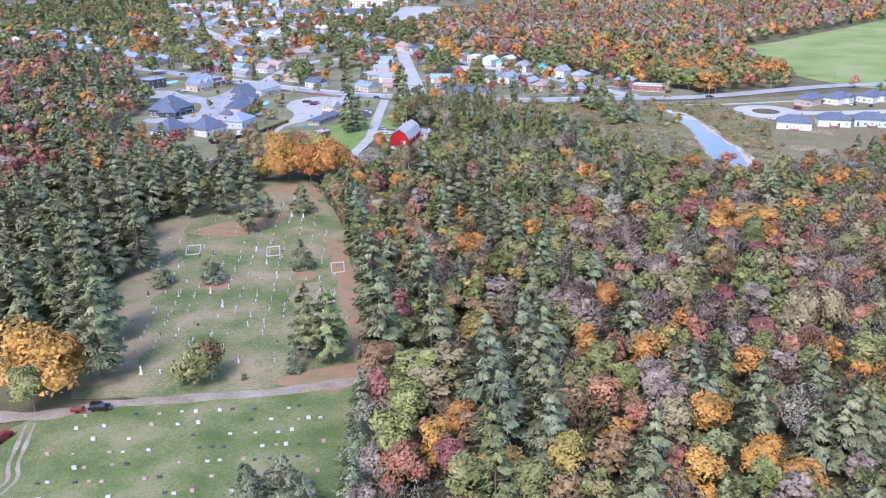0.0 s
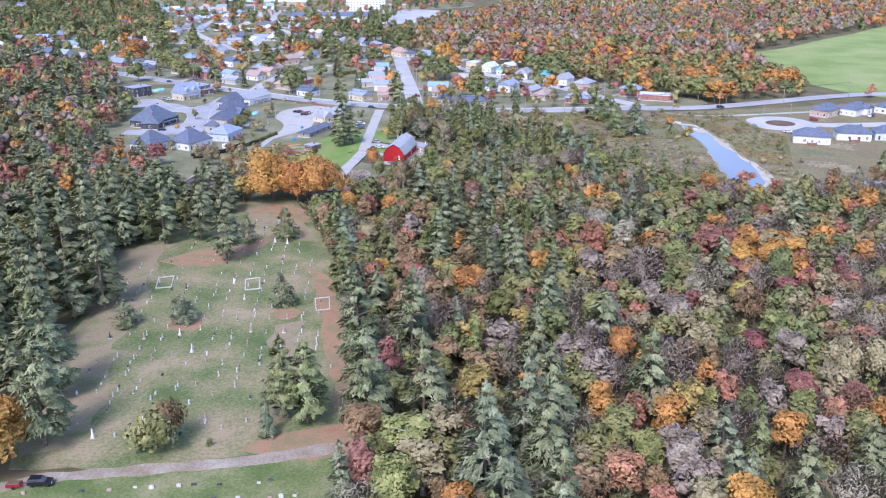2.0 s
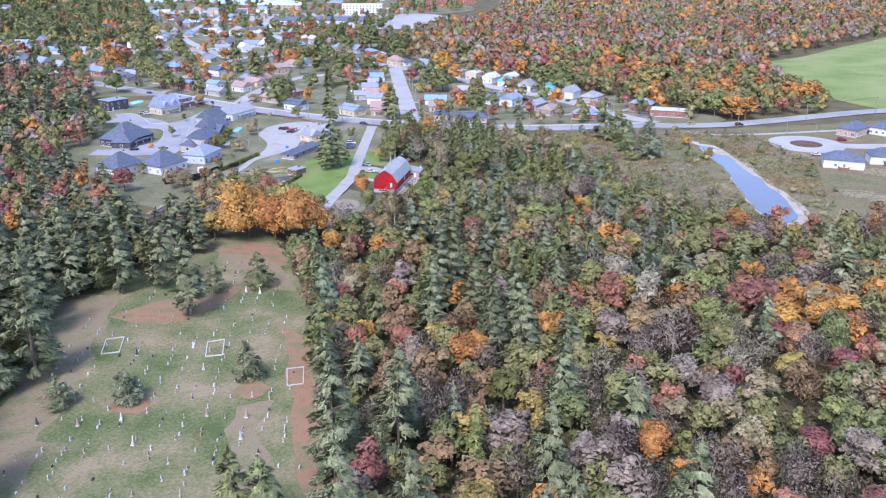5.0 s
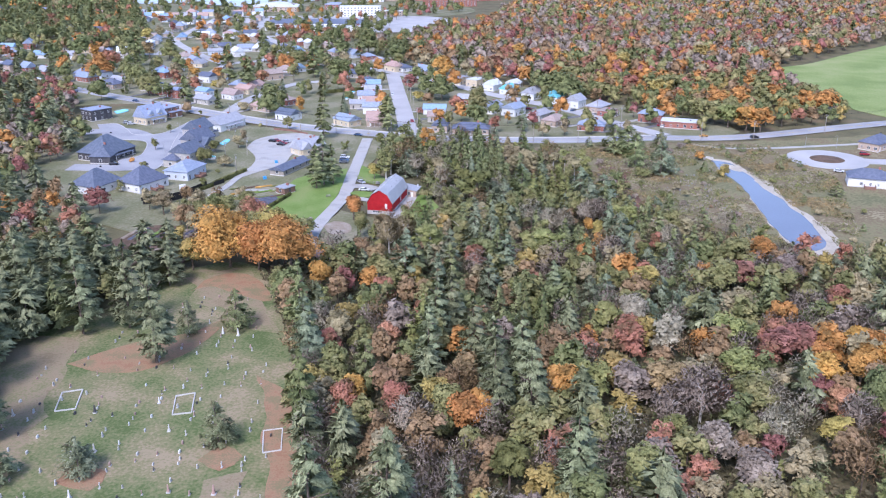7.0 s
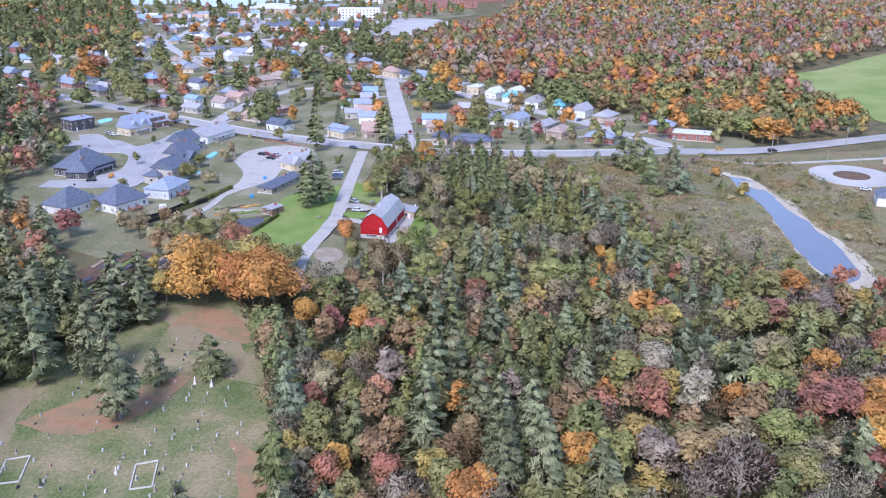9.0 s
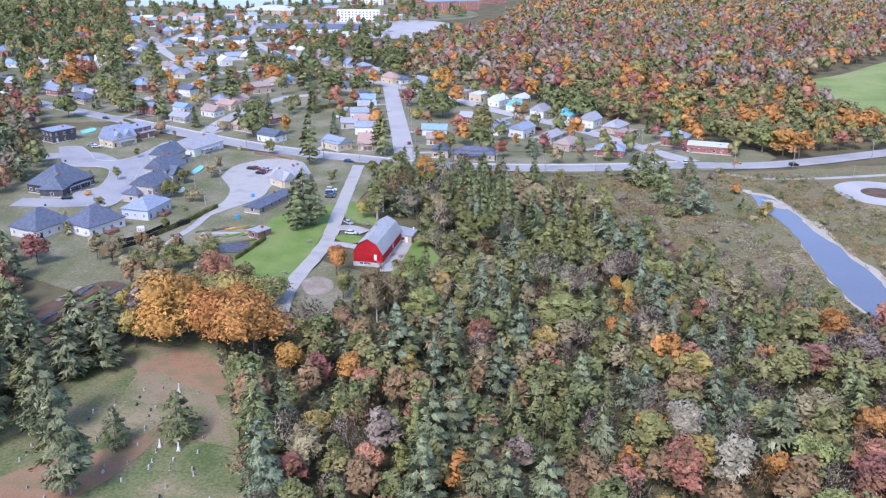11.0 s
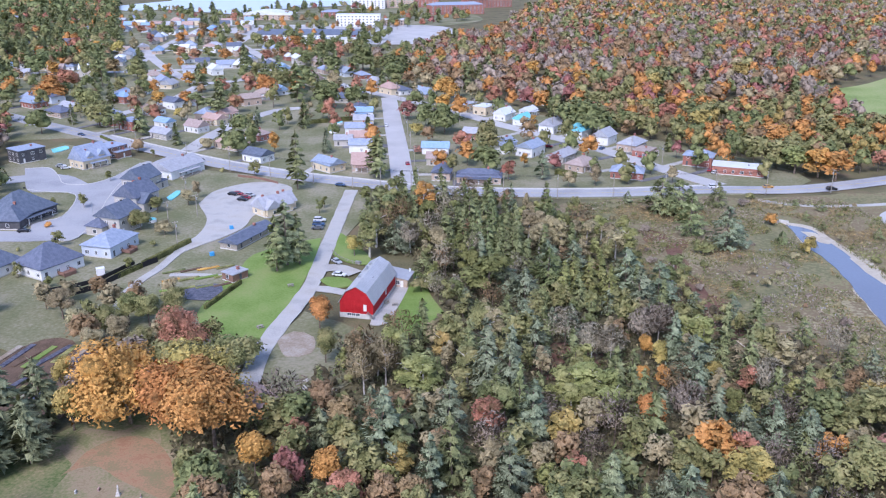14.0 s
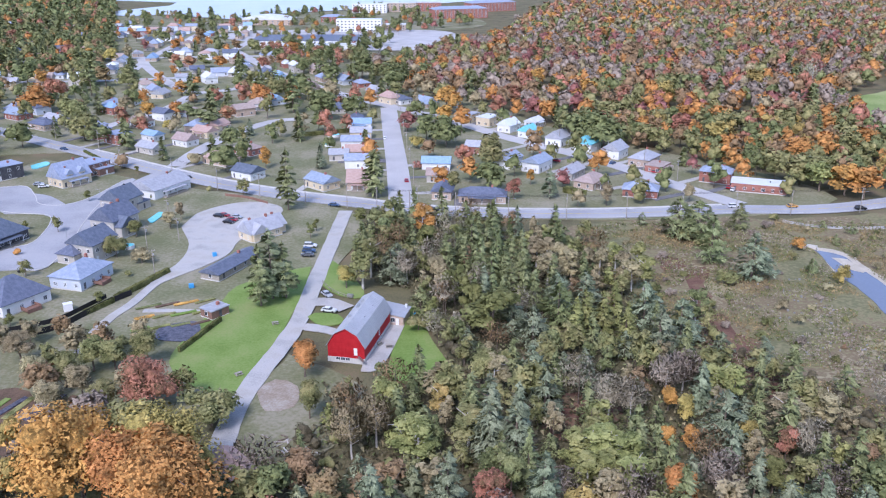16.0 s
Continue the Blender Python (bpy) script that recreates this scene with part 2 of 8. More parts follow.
def box(bm, cx, cy, cz, sx, sy, sz, rz=0.0, taper=1.0, bevel=0.0):
    """Adds a box by its centre and sizes; taper shrinks its top."""
    r = bmesh.ops.create_cube(bm, size=1)
    vs = r["verts"]
    for v in vs:
        k = taper if v.co.z > 0 else 1.0
        v.co = Vector((v.co.x * sx * k, v.co.y * sy * k, v.co.z * sz))
    if bevel:
        es = list({e for v in vs for e in v.link_edges})
        g = bmesh.ops.bevel(bm, geom=es, offset=bevel, segments=1, affect="EDGES")
        vs = list({v for f in g["faces"] for v in f.verts} | {v for v in vs if v.is_valid})
    rot = Matrix.Rotation(rz, 4, "Z")
    for v in vs:
        v.co = rot @ v.co + Vector((cx, cy, cz))
    return bm


def cyl(bm, cx, cy, z0, z1, r0, r1, seg=8):
    bmesh.ops.create_cone(bm, cap_ends=True, segments=seg, radius1=r0, radius2=r1, depth=z1 - z0, matrix=Matrix.Translation((cx, cy, (z0 + z1) / 2)))
    return bm


def prism(bm, pts, z0, z1):
    """A solid from an outline seen from above."""
    lo = [bm.verts.new((x, y, z0)) for x, y in pts]
    hi = [bm.verts.new((x, y, z1)) for x, y in pts]
    n = len(pts)
    bm.faces.new(hi)
    bm.faces.new(lo[::-1])
    for k in range(n):
        bm.faces.new((lo[k], lo[(k + 1) % n], hi[(k + 1) % n], hi[k]))
    return bm


def extrude_profile(bm, profile, y0, y1):
    """A solid from a profile of (x, z), drawn along y."""
    a = [bm.verts.new((x, y0, z)) for x, z in profile]
    b = [bm.verts.new((x, y1, z)) for x, z in profile]
    n = len(profile)
    bm.faces.new(a)
    bm.faces.new(b[::-1])
    for k in range(n):
        bm.faces.new((a[k], b[k], b[(k + 1) % n], a[(k + 1) % n]))
    return bm


def smooth_line(pts, step=4.0):
    """Catmull-Rom points along a line."""
    p = [Vector((*q, 0)) for q in pts]
    p = [2 * p[0] - p[1]] + p + [2 * p[-1] - p[-2]]
    out = []
    for a, b, c, d in zip(p, p[1:], p[2:], p[3:]):
        n = max(2, int((c - b).length / step))
        for k in range(n):
            t = k / n
            out.append(0.5 * (2 * b + (c - a) * t + (2 * a - 5 * b + 4 * c - d) * t * t + (3 * b - 3 * c + d - a) * t ** 3))
    return out + [p[-2]]


def ribbon_mesh(name, pts, width, z, mat, thick=0.25, step=4.0, shift=0.0, wander=0.0):
    """A slab along a line, its top at z."""
    c = smooth_line(pts, step)
    bm, prev = bmesh.new(), None
    for k, p in enumerate(c):
        d = (c[min(k + 1, len(c) - 1)] - c[max(k - 1, 0)]).normalized()
        side = Vector((-d.y, d.x, 0))
        w = width / 2 + wander * noise.noise((p.x * 0.15, p.y * 0.15, 3))
        row = [bm.verts.new(p + side * (s + shift) + Vector((0, 0, h))) for s, h in ((-w, z - thick), (-w, z), (w, z), (w, z - thick))]
        if prev:
            for a in range(3):
                bm.faces.new((prev[a], prev[a + 1], row[a + 1], row[a]))
        prev = row
    return mesh_of(name, bm, mat)


def ribbon(name, pts, width, z, mat, label, category, **kw):
    return tagged(new(name, ribbon_mesh(name, pts, width, z, mat, **kw)), label, category, kind="structure")


def sheet(name, pts, z, mat, label, category, ragged=0.0, thick=0.3, step=6.0):
    """A piece of ground with a closed, rounded outline."""
    c = smooth_line(list(pts) + [pts[0]], step)[:-1]
    c = [(p.x + ragged * noise.noise((p.x * 0.11, p.y * 0.11, 1)), p.y + ragged * noise.noise((p.x * 0.11, p.y * 0.11, 7))) for p in c]
    bm = prism(bmesh.new(), c, z - thick, z)
    return tagged(new(name, mesh_of(name, bm, mat)), label, category, kind="structure")


def inside(x, y, poly):
    hit, n = False, len(poly)
    for k in range(n):
        (ax, ay), (bx, by) = poly[k], poly[k - 1]
        if (ay > y) != (by > y) and x < (bx - ax) * (y - ay) / (by - ay) + ax:
            hit = not hit
    return hit


# ---- ground, roads, water ----
bm = bmesh.new()
bmesh.ops.create_grid(bm, x_segments=40, y_segments=40, size=5000)
for v in bm.verts:
    v.co.z = -0.6
ground = tagged(new("ground", mesh_of("ground", bm, GROUND)), "brown leaf-strewn forest floor under the trees", "ground", kind="structure")

TOWN = [(-368.0, 588.8), (-207.0, 648.6), (-138.0, 598.0), (-55.2, 558.4), (36.8, 542.8), (119.6, 552.0), (156.4, 575.0), (138.0, 616.4), (55.2, 708.4), (18.4, 782.0), (-36.8, 920.0), (-92.0, 1196.0), (18.4, 1380.0), (-92.0, 1640.0), (-300.0, 1500.0), (-335.0, 1420.0), (-457.0, 1490.0), (-560.0, 1450.0), (-828.0, 1196.0), (-506.0, 736.0)]
sheet("ground_town", TOWN, -0.3, TOWNGRASS, "patchy green and straw lawns between the houses", "ground", step=20)
COURT = [(-216.2, 634.8), (-230.0, 515.2), (-188.6, 432.4), (-138.0, 404.8), (-110.4, 391.0), (-73.6, 391.0), (-57.0, 404.8), (-46.0, 478.4), (-47.8, 550.2), (-138.0, 588.8)]
sheet("ground_court", COURT, -0.28, TOWNGRASS, "grass round the houses of the court", "ground")
sheet("ground_meadow", [(18.4, 515.2), (55.2, 541.0), (156.4, 552.0), (276.0, 570.4), (303.6, 478.4), (174.8, 363.4), (128.8, 363.4), (87.4, 377.2), (57.0, 432.4), (44.2, 478.4)], -0.26, MEADOW, "rough dry meadow of straw and russet weeds", "meadow", ragged=6)
sheet("field", [(231.8, 696.4), (241.0, 800.4), (303.6, 855.6), (400.2, 958.6), (644.0, 1186.8), (828.0, 1012.0), (736.0, 736.0), (386.4, 588.8), (276.0, 598.0)], -0.2, FIELD, "broad green hay field beside the woods", "field", step=12)
sheet("cemetery_lawn", [(-91.7, 176.4), (-100.7, 207.0), (-107.5, 246.0), (-122.2, 300.0), (-107.5, 317.1), (-88.0, 359.6), (-65.2, 359.7), (-44.9, 300.7), (-28.0, 256.3), (-20.1, 215.0), (-20.9, 177.4)], -0.2, OLDGRASS, "worn grass of the old burial ground, green and straw", "lawn", ragged=2)
sheet("cemetery_lawn_south", [(-95.5, 167.7), (-73.6, 173.9), (-28.3, 183.9), (-20.7, 164.3), (-18.4, 138.0), (-16.6, 110.4), (-110.4, 105.8), (-103.0, 151.8)], -0.16, NEWGRASS, "mown green grass of the newer burial ground", "lawn", ragged=1)
for k, (pts, r) in enumerate((
        ([(-99.9, 292.7), (-88.5, 303.6), (-75.2, 310.4), (-66.2, 319.6), (-70.9, 300.5), (-80.6, 289.2), (-92.7, 289.1)], 1.5),
        ([(-82.9, 340.1), (-77.6, 354.4), (-65.7, 352.7), (-56.4, 334.7), (-67.3, 337.8), (-77.9, 344.2)], 1.5),
        ([(-49.2, 288.3), (-40.6, 276.8), (-30.4, 238.1), (-22.5, 208.1), (-25.5, 195.4), (-31.6, 214.9), (-42.2, 261.0)], 1.5),
        ([(-45.8, 183.6), (-36.2, 190.8), (-25.4, 193.9), (-24.1, 182.6), (-34.5, 180.6)], 1.5),
        ([(-81.0, 242.7), (-77.3, 248.2), (-71.6, 246.4), (-72.5, 240.2)], 0.8), ([(-54.1, 251.2), (-49.8, 257.0), (-45.4, 252.3), (-49.0, 247.6)], 0.8))):
    sheet("needle_litter", pts, -0.14 + 0.005 * k, NEEDLE, "rust-brown carpet of fallen pine needles", "needle litter", ragged=r, thick=0.1, step=3)
for k, pts in enumerate(([(-92, 180), (-100, 207), (-107, 246), (-120, 298), (-108, 308), (-99, 290), (-93, 258), (-88, 225), (-80, 190)], [(-86, 356), (-68, 357), (-57, 330), (-52, 312), (-62, 318), (-70, 330), (-80, 332)], [(-52, 245), (-44, 246), (-38, 215), (-34, 196), (-42, 200), (-47, 220)])):
    sheet("worn_turf", pts, -0.16 + 0.004 * k, WORN, "straw-coloured turf worn thin at the lawn's margin", "turf", ragged=5, thick=0.1, step=3)
ribbon("track_cemetery", [(-124.2, 167.4), (-95.7, 168.2), (-81.2, 173.2), (-61.4, 176.6), (-42.4, 180.0), (-25.7, 185.0)], 3.6, -0.10, DIRT, "sandy dirt track across the burial ground", "track", wander=1.2, step=2)
for off in (-0.9, 0.9):
    ribbon("track_south", [(-94.8, 164.9), (-91.3, 150.5), (-89.2, 140.9), (-103.0, 119.6)], 0.8, -0.11, DIRT, "pale wheel rut of a grass track", "track", shift=off, wander=0.3, step=2)

MAIN = [(-441.6, 818.8), (-349.6, 754.4), (-269.9, 696.7), (-201.1, 648.6), (-132.3, 601.2), (-87.0, 576.2), (-48.0, 562.1), (-22.5, 553.4), (15.4, 549.2), (60.8, 550.7), (105.5, 557.5), (155.1, 562.2), (249.3, 601.5), (303.6, 614.6), (414.0, 657.8)]
UPPER = [(111.9, 564.0), (88.9, 598.4), (63.8, 638.8), (20.7, 689.3), (-1.5, 720.9), (-26.6, 753.1), (-54.4, 783.4), (-85.7, 819.4), (-117.3, 863.0), (-174.8, 956.8), (-239.2, 1085.6)]
SIDE = [(-28.1, 556.3), (-36.2, 627.7), (-44.2, 691.7), (-54.5, 777.3)]
DRIVE = [(-50.5, 550.9), (-50.1, 517.3), (-49.5, 473.1), (-49.0, 446.9), (-50.5, 428.4), (-52.9, 412.2), (-54.3, 395.5), (-53.6, 381.1), (-53.6, 374.5)]
CRT = [(-138.5, 613.5), (-147.1, 597.7), (-149.2, 557.2), (-145.3, 520.7), (-143.0, 499.1), (-149.3, 489.3), (-159.2, 485.7), (-184.0, 485.8)]
CRT2 = [(-149.7, 561.3), (-157.0, 547.5), (-165.1, 544.9), (-186.3, 564.3), (-200.8, 563.9), (-220.8, 552.0)]
TOWNST = [[(-219.0, 706.0), (-209.0, 733.0), (-199.0, 775.0), (-197.0, 830.0), (-174.0, 850.0), (-173.0, 897.0)], [(-325.0, 1054.0), (-280.0, 958.0), (-232.0, 873.0), (-197.0, 823.0)], [(-144.0, 620.0), (-142.0, 659.0), (-134.0, 698.0), (-121.0, 730.0), (-106.0, 739.0)],
          [(-441.6, 874.0), (-303.6, 883.2), (-184.0, 920.0)], [(-515.2, 1039.6), (-349.6, 1021.2), (-202.4, 1039.6)], [(-276.0, 883.2), (-303.6, 1039.6), (-322.0, 1242.0)], [(-644.0, 1288.0), (-386.4, 1260.4), (-92.0, 1306.4)], [(-386.4, 883.2), (-432.4, 1058.0), (-460.0, 1288.0)], [(-239.2, 1085.6), (-248.4, 1306.4)]]
ribbon("road_main", MAIN, 11.0, 0.0, ASPHALT, "worn grey asphalt main road", "road")
ribbon("road_upper", UPPER, 9.5, 0.012, STREET, "pale worn residential street", "road")
ribbon("road_side", SIDE, 10.5, 0.024, STREET, "pale side street lined with small houses", "road")
ribbon("road_court", CRT, 11, 0.03, ASPHALT, "smooth grey asphalt court", "road")
ribbon("road_court_west", CRT2, 12, 0.018, ASPHALT, "smooth grey asphalt arm of the court", "road")
for k, st in enumerate(TOWNST):
    ribbon("road_town", st, 8.5, -0.004 - 0.004 * k, STREET, "pale street in the town", "road", step=10)
ribbon("pavement_main", MAIN[3:11], 1.6, 0.14, KERB, "pale concrete pavement with kerb along the road", "pavement", shift=6.6)
APRON = [(-209.5, 580.6), (-199.1, 582.8), (-187.8, 568.7), (-179.8, 556.4), (-169.6, 555.1), (-162.4, 566.1), (-158.9, 593.5), (-154.0, 595.6), (-154.4, 570.6), (-154.7, 556.3), (-150.8, 533.7), (-145.9, 511.8), (-142.1, 484.8), (-148.1, 481.5), (-158.8, 485.4), (-166.1, 499.1), (-163.2, 503.3), (-159.1, 509.5), (-162.9, 529.8), (-169.2, 541.2), (-181.4, 543.1), (-191.0, 545.8)]
sheet("road_court_apron", APRON, 0.04, ASPHALT, "broad smooth asphalt apron of the court", "road", step=3)
for edge in (APRON[:7], APRON[8:14], APRON[16:]):
    ribbon("kerb_court", edge, 0.3, 0.16, KERB, "pale concrete kerb", "kerb", step=2)
for s in (-0.18, 0.18):
    ribbon("road_line", MAIN[2:13], 0.14, 0.012, YELLOWMARK, "faded yellow centre line", "road marking", shift=s, thick=0.008)
for s in (-4.4, 4.4):
    ribbon("road_edge_line", MAIN[2:13], 0.14, 0.012, MARK, "faded white edge line", "road marking", shift=s, thick=0.008)
ribbon("driveway_barn", DRIVE, 5.4, -0.02, GRAVEL, "pale gravel lane down to the barn", "lane", wander=0.3, step=2)
ribbon("driveway_barn_branch", [(-48.9, 457.2), (-43.1, 458.7), (-36.3, 453.4)], 6.0, -0.03, GRAVEL, "gravel turn-off beside the barn", "lane", wander=0.5, step=2)
ribbon("driveway_barn_spur", [(-49.2, 441.1), (-41.6, 439.4), (-36.4, 436.7)], 4.0, -0.04, GRAVEL, "gravel spur to the barn door", "lane", wander=0.5, step=2)
sheet("forecourt_barn", [(-27.3, 414.6), (-22.7, 415.7), (-19.9, 429.4), (-17.8, 447.9), (-19.3, 454.8), (-23.6, 452.6), (-26.8, 429.2)], -0.05, GRAVEL, "gravel forecourt along the barn", "yard", step=3)
sheet("car_park", [(-110.8, 528.6), (-108.6, 549.0), (-93.4, 562.3), (-77.4, 554.7), (-77.7, 535.2), (-84.2, 513.0), (-85.0, 496.9), (-92.4, 482.6), (-99.0, 471.5), (-103.0, 472.3), (-99.3, 492.0), (-101.9, 509.4)], -0.03, GRAVEL, "large gravel car park", "car park", step=4, ragged=0.6)
ribbon("garden_path", [(-98.1, 482.5), (-100.9, 469.0), (-102.1, 455.5), (-104.3, 445.9), (-105.0, 433.7), (-103.6, 421.6)], 3.2, -0.06, GRAVEL, "gravel path through the allotment", "path", step=3)
ribbon("garden_path_cross", [(-96.7, 450.2), (-85.7, 450.6), (-73.5, 449.3)], 2.2, -0.065, GRAVEL, "narrow gravel path between beds", "path", step=3)
sheet("lawn_barn", [(-53.3, 488.1), (-51.9, 468.3), (-52.0, 446.8), (-52.9, 424.9), (-55.0, 403.5), (-64.7, 403.2), (-77.9, 417.6), (-77.7, 438.3), (-75.2, 458.5), (-73.9, 469.9), (-62.1, 482.6)], -0.12, LAWN, "bright mown lawn beside the lane", "lawn", step=4)
sheet("lawn_barn_east", [(-18.4, 456.1), (-14.4, 454.1), (-11.0, 436.8), (-4.2, 416.9), (-2.5, 405.2), (-18.2, 410.4), (-20.5, 419.5)], -0.13, LAWN, "mown lawn behind the barn", "lawn", step=4)
sheet("lawn_barn_islet", [(-47.0, 447.0), (-45.0, 449.9), (-38.2, 448.9), (-36.1, 443.4), (-41.9, 441.3)], 0.02, LAWN, "small lawn between gravel turns", "lawn", step=2)
sheet("yard_barn_north", [(-48.4, 485.6), (-46.9, 493.7), (-34.3, 471.2), (-33.2, 462.1), (-40.5, 464.1), (-47.3, 473.2)], -0.09, LAWN, "lawn bounded by a rail fence", "lawn", step=2)
sheet("dirt_patch", [(-51.5, 403.6), (-47.9, 409.4), (-42.4, 406.7), (-41.2, 397.2), (-47.3, 394.4)], -0.1, DIRT, "bare trodden dirt patch", "dirt", step=3, ragged=0.8)
sheet("allotment_soil", [(-126.3, 381.3), (-115.3, 402.3), (-103.0, 396.8), (-92.4, 363.3), (-103.9, 354.3), (-147.2, 368.0)], -0.15, SOIL, "dark tilled plots of an allotment", "soil", step=4)
for a in (((-87.9, 439.8), (-78.3, 442.8), (-75.4, 431.1), (-86.6, 431.4)),):
    sheet("tarp", a, 0.0, TARP, "rumpled black tarp with white weights over a bed", "tarp", step=2, thick=0.15)

for a in ([(72.0, 490.0), (80.0, 494.0), (76.0, 468.0), (76.0, 442.0), (80.0, 436.0), (78.0, 423.0), (85.0, 408.0), (80.0, 400.0), (69.0, 408.0), (69.0, 427.0), (63.0, 434.0), (67.0, 459.0)], [(22.0, 406.0), (35.0, 404.0), (35.0, 396.0), (27.0, 387.0), (20.0, 385.0), (17.0, 393.0)], [(64.3, 500.1), (70.8, 503.1), (73.1, 492.2), (65.6, 487.8)]):
    sheet("russet_weed_patch", a, -0.18, RUSSET, "dark russet patch of withered weeds", "weeds", ragged=4, step=4, thick=0.1)

sheet("rough_grass_barn", [(-47.2, 423.4), (-33.0, 414.4), (-26.0, 404.5), (-27.2, 384.2), (-35.6, 375.1), (-46.4, 374.8), (-53.3, 389.3), (-52.2, 403.6)], -0.2, TOWNGRASS, "rough grass and trodden earth below the barn", "grass", ragged=2, step=4)

# pond and lake
PONDPTS = [(122.6, 509.6), (130.0, 504.1), (131.2, 488.6), (132.5, 474.2), (133.8, 449.0), (133.3, 430.7), (134.4, 410.8), (132.3, 394.5), (127.6, 384.5), (121.5, 381.9), (118.5, 392.5), (118.5, 413.1), (122.6, 448.6), (122.2, 475.5)]
c = np.mean(PONDPTS, axis=0)
sheet("shore_pond", [tuple(c + (np.array(p) - c) * (1.28, 1.06) + (2.0, -1)) for p in PONDPTS], -0.2, SHORE, "bare sandy margin of a pond", "shore", ragged=3, step=4)
tagged(sheet("water_pond", PONDPTS, -0.12, PONDWATER, "still grey-blue pond reflecting the sky", "pond", ragged=1.2, step=3))
for a in ([(131.7, 474.2), (137.2, 474.4), (136.8, 454.2), (134.1, 444.1), (132.4, 452.6)], [(134.2, 410.2), (135.0, 399.8), (134.0, 392.0), (131.6, 393.0)], [(125.5, 502.1), (130.0, 500.4), (131.5, 489.5), (127.8, 489.4)]):
    sheet("mud_flat", a, -0.09, SHORE, "pale mud flat at the pond's edge", "mud", ragged=1.5, step=3, thick=0.1)
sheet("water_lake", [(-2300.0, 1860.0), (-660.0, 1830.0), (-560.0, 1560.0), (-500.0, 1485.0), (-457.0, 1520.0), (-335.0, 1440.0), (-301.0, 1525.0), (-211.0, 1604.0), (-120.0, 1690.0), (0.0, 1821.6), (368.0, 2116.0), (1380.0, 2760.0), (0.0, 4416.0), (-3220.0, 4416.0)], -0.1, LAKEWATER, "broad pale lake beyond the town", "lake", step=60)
# turning circle of the second court
CUL = [(209.1, 514.1), (198.0, 512.6), (189.7, 512.3)]
cc = (180.1, 513.1)
bm = bmesh.new()
cyl(bm, cc[0], cc[1], -0.4, -0.02, 19, 19, 40)
tagged(new("road_turning_circle", mesh_of("road_turning_circle", bm, STREET)), "pale asphalt turning circle", "road", kind="structure")
ribbon("road_turning_arm", [(cc[0] + 8, cc[1] - 1), (cc[0] + 40, cc[1] - 4), (cc[0] + 140, cc[1] + 12)], 10, -0.028, STREET, "pale asphalt street", "road")
bm = bmesh.new()
cyl(bm, cc[0], cc[1], -0.1, 0.5, 8.5, 5.5, 28)
tagged(new("island_turning_circle", mesh_of("island_turning_circle", bm, SOIL)), "mounded brown soil island with low weeds", "island", kind="structure")
ribbon("path_meadow", [(122.3, 543.1), (134.0, 536.5), (158.9, 535.9), (211.6, 547.4)], 3.0, -0.1, GRAVEL, "gravel footpath through the meadow", "path")
ribbon("track_meadow_south", [(149.0, 386.3), (170.7, 389.4), (194.2, 391.5), (303.6, 386.4)], 5.0, -0.12, GRAVEL, "grey gravel track at the meadow's edge", "track")

# ---- houses ----
def window_meshes():
    frame_bm = bmesh.new()
    for x, z, sx, sz in ((0, 0.68, 1.3, 0.09), (0, -0.68, 1.3, 0.09), (-0.6, 0, 0.09, 1.27), (0.6, 0, 0.09, 1.27), (0, 0, 0.06, 1.27)):
        box(frame_bm, x, 0, z, sx, 0.12, sz)
    pane_bm = box(bmesh.new(), 0, 0.02, 0, 1.12, 0.04, 1.28)
    return mesh_of("window", frame_bm, WHITE), mesh_of("pane", pane_bm, GLASS)


WINDOW, PANE = window_meshes()
fw = bmesh.new()
box(fw, 0, 0, 0, 1.3, 0.1, 1.45)
for f in fw.faces:
    f.material_index = 0
nf = len(fw.faces)
box(fw, 0, -0.03, 0, 1.06, 0.1, 1.2)
for k, f in enumerate(fw.faces):
    f.material_index = int(k >= nf)
FARWINDOW = mesh_of("window", fw, [WHITE, GLASS])
DOORMESH = mesh_of("door", box(bmesh.new(), 0, 0, 1.02, 0.95, 0.1, 2.04, bevel=0.02), DARKWALL)
WHITEDOOR = mesh_of("door", box(bmesh.new(), 0, 0, 1.02, 0.95, 0.1, 2.04, bevel=0.02), WHITE)
GARAGEDOOR = bmesh.new()
for k in range(4):
    box(GARAGEDOOR, 0, 0, 0.28 + 0.55 * k, 2.7, 0.1, 0.52, bevel=0.02)
GARAGEDOOR = mesh_of("garage_door", GARAGEDOOR, DARKWALL)
VENTMESH = mesh_of("roof_vent", box(bmesh.new(), 0, 0, 0.3, 0.6, 0.6, 0.6, taper=0.9), BLACK)
CHIMNEYMESH = mesh_of("chimney", box(box(bmesh.new(), 0, 0, 0.5, 0.8, 0.8, 1.6), 0, 0, 1.34, 0.95, 0.95, 0.14), BRICKRED)


def place(name, me, parent, x, y, z, rz=0.0, s=(1, 1, 1)):
    ob = part(name, me, None, parent)
    ob.matrix_basis = Matrix.LocRotScale((x, y, z), Euler((0, 0, rz)), s)
    return ob


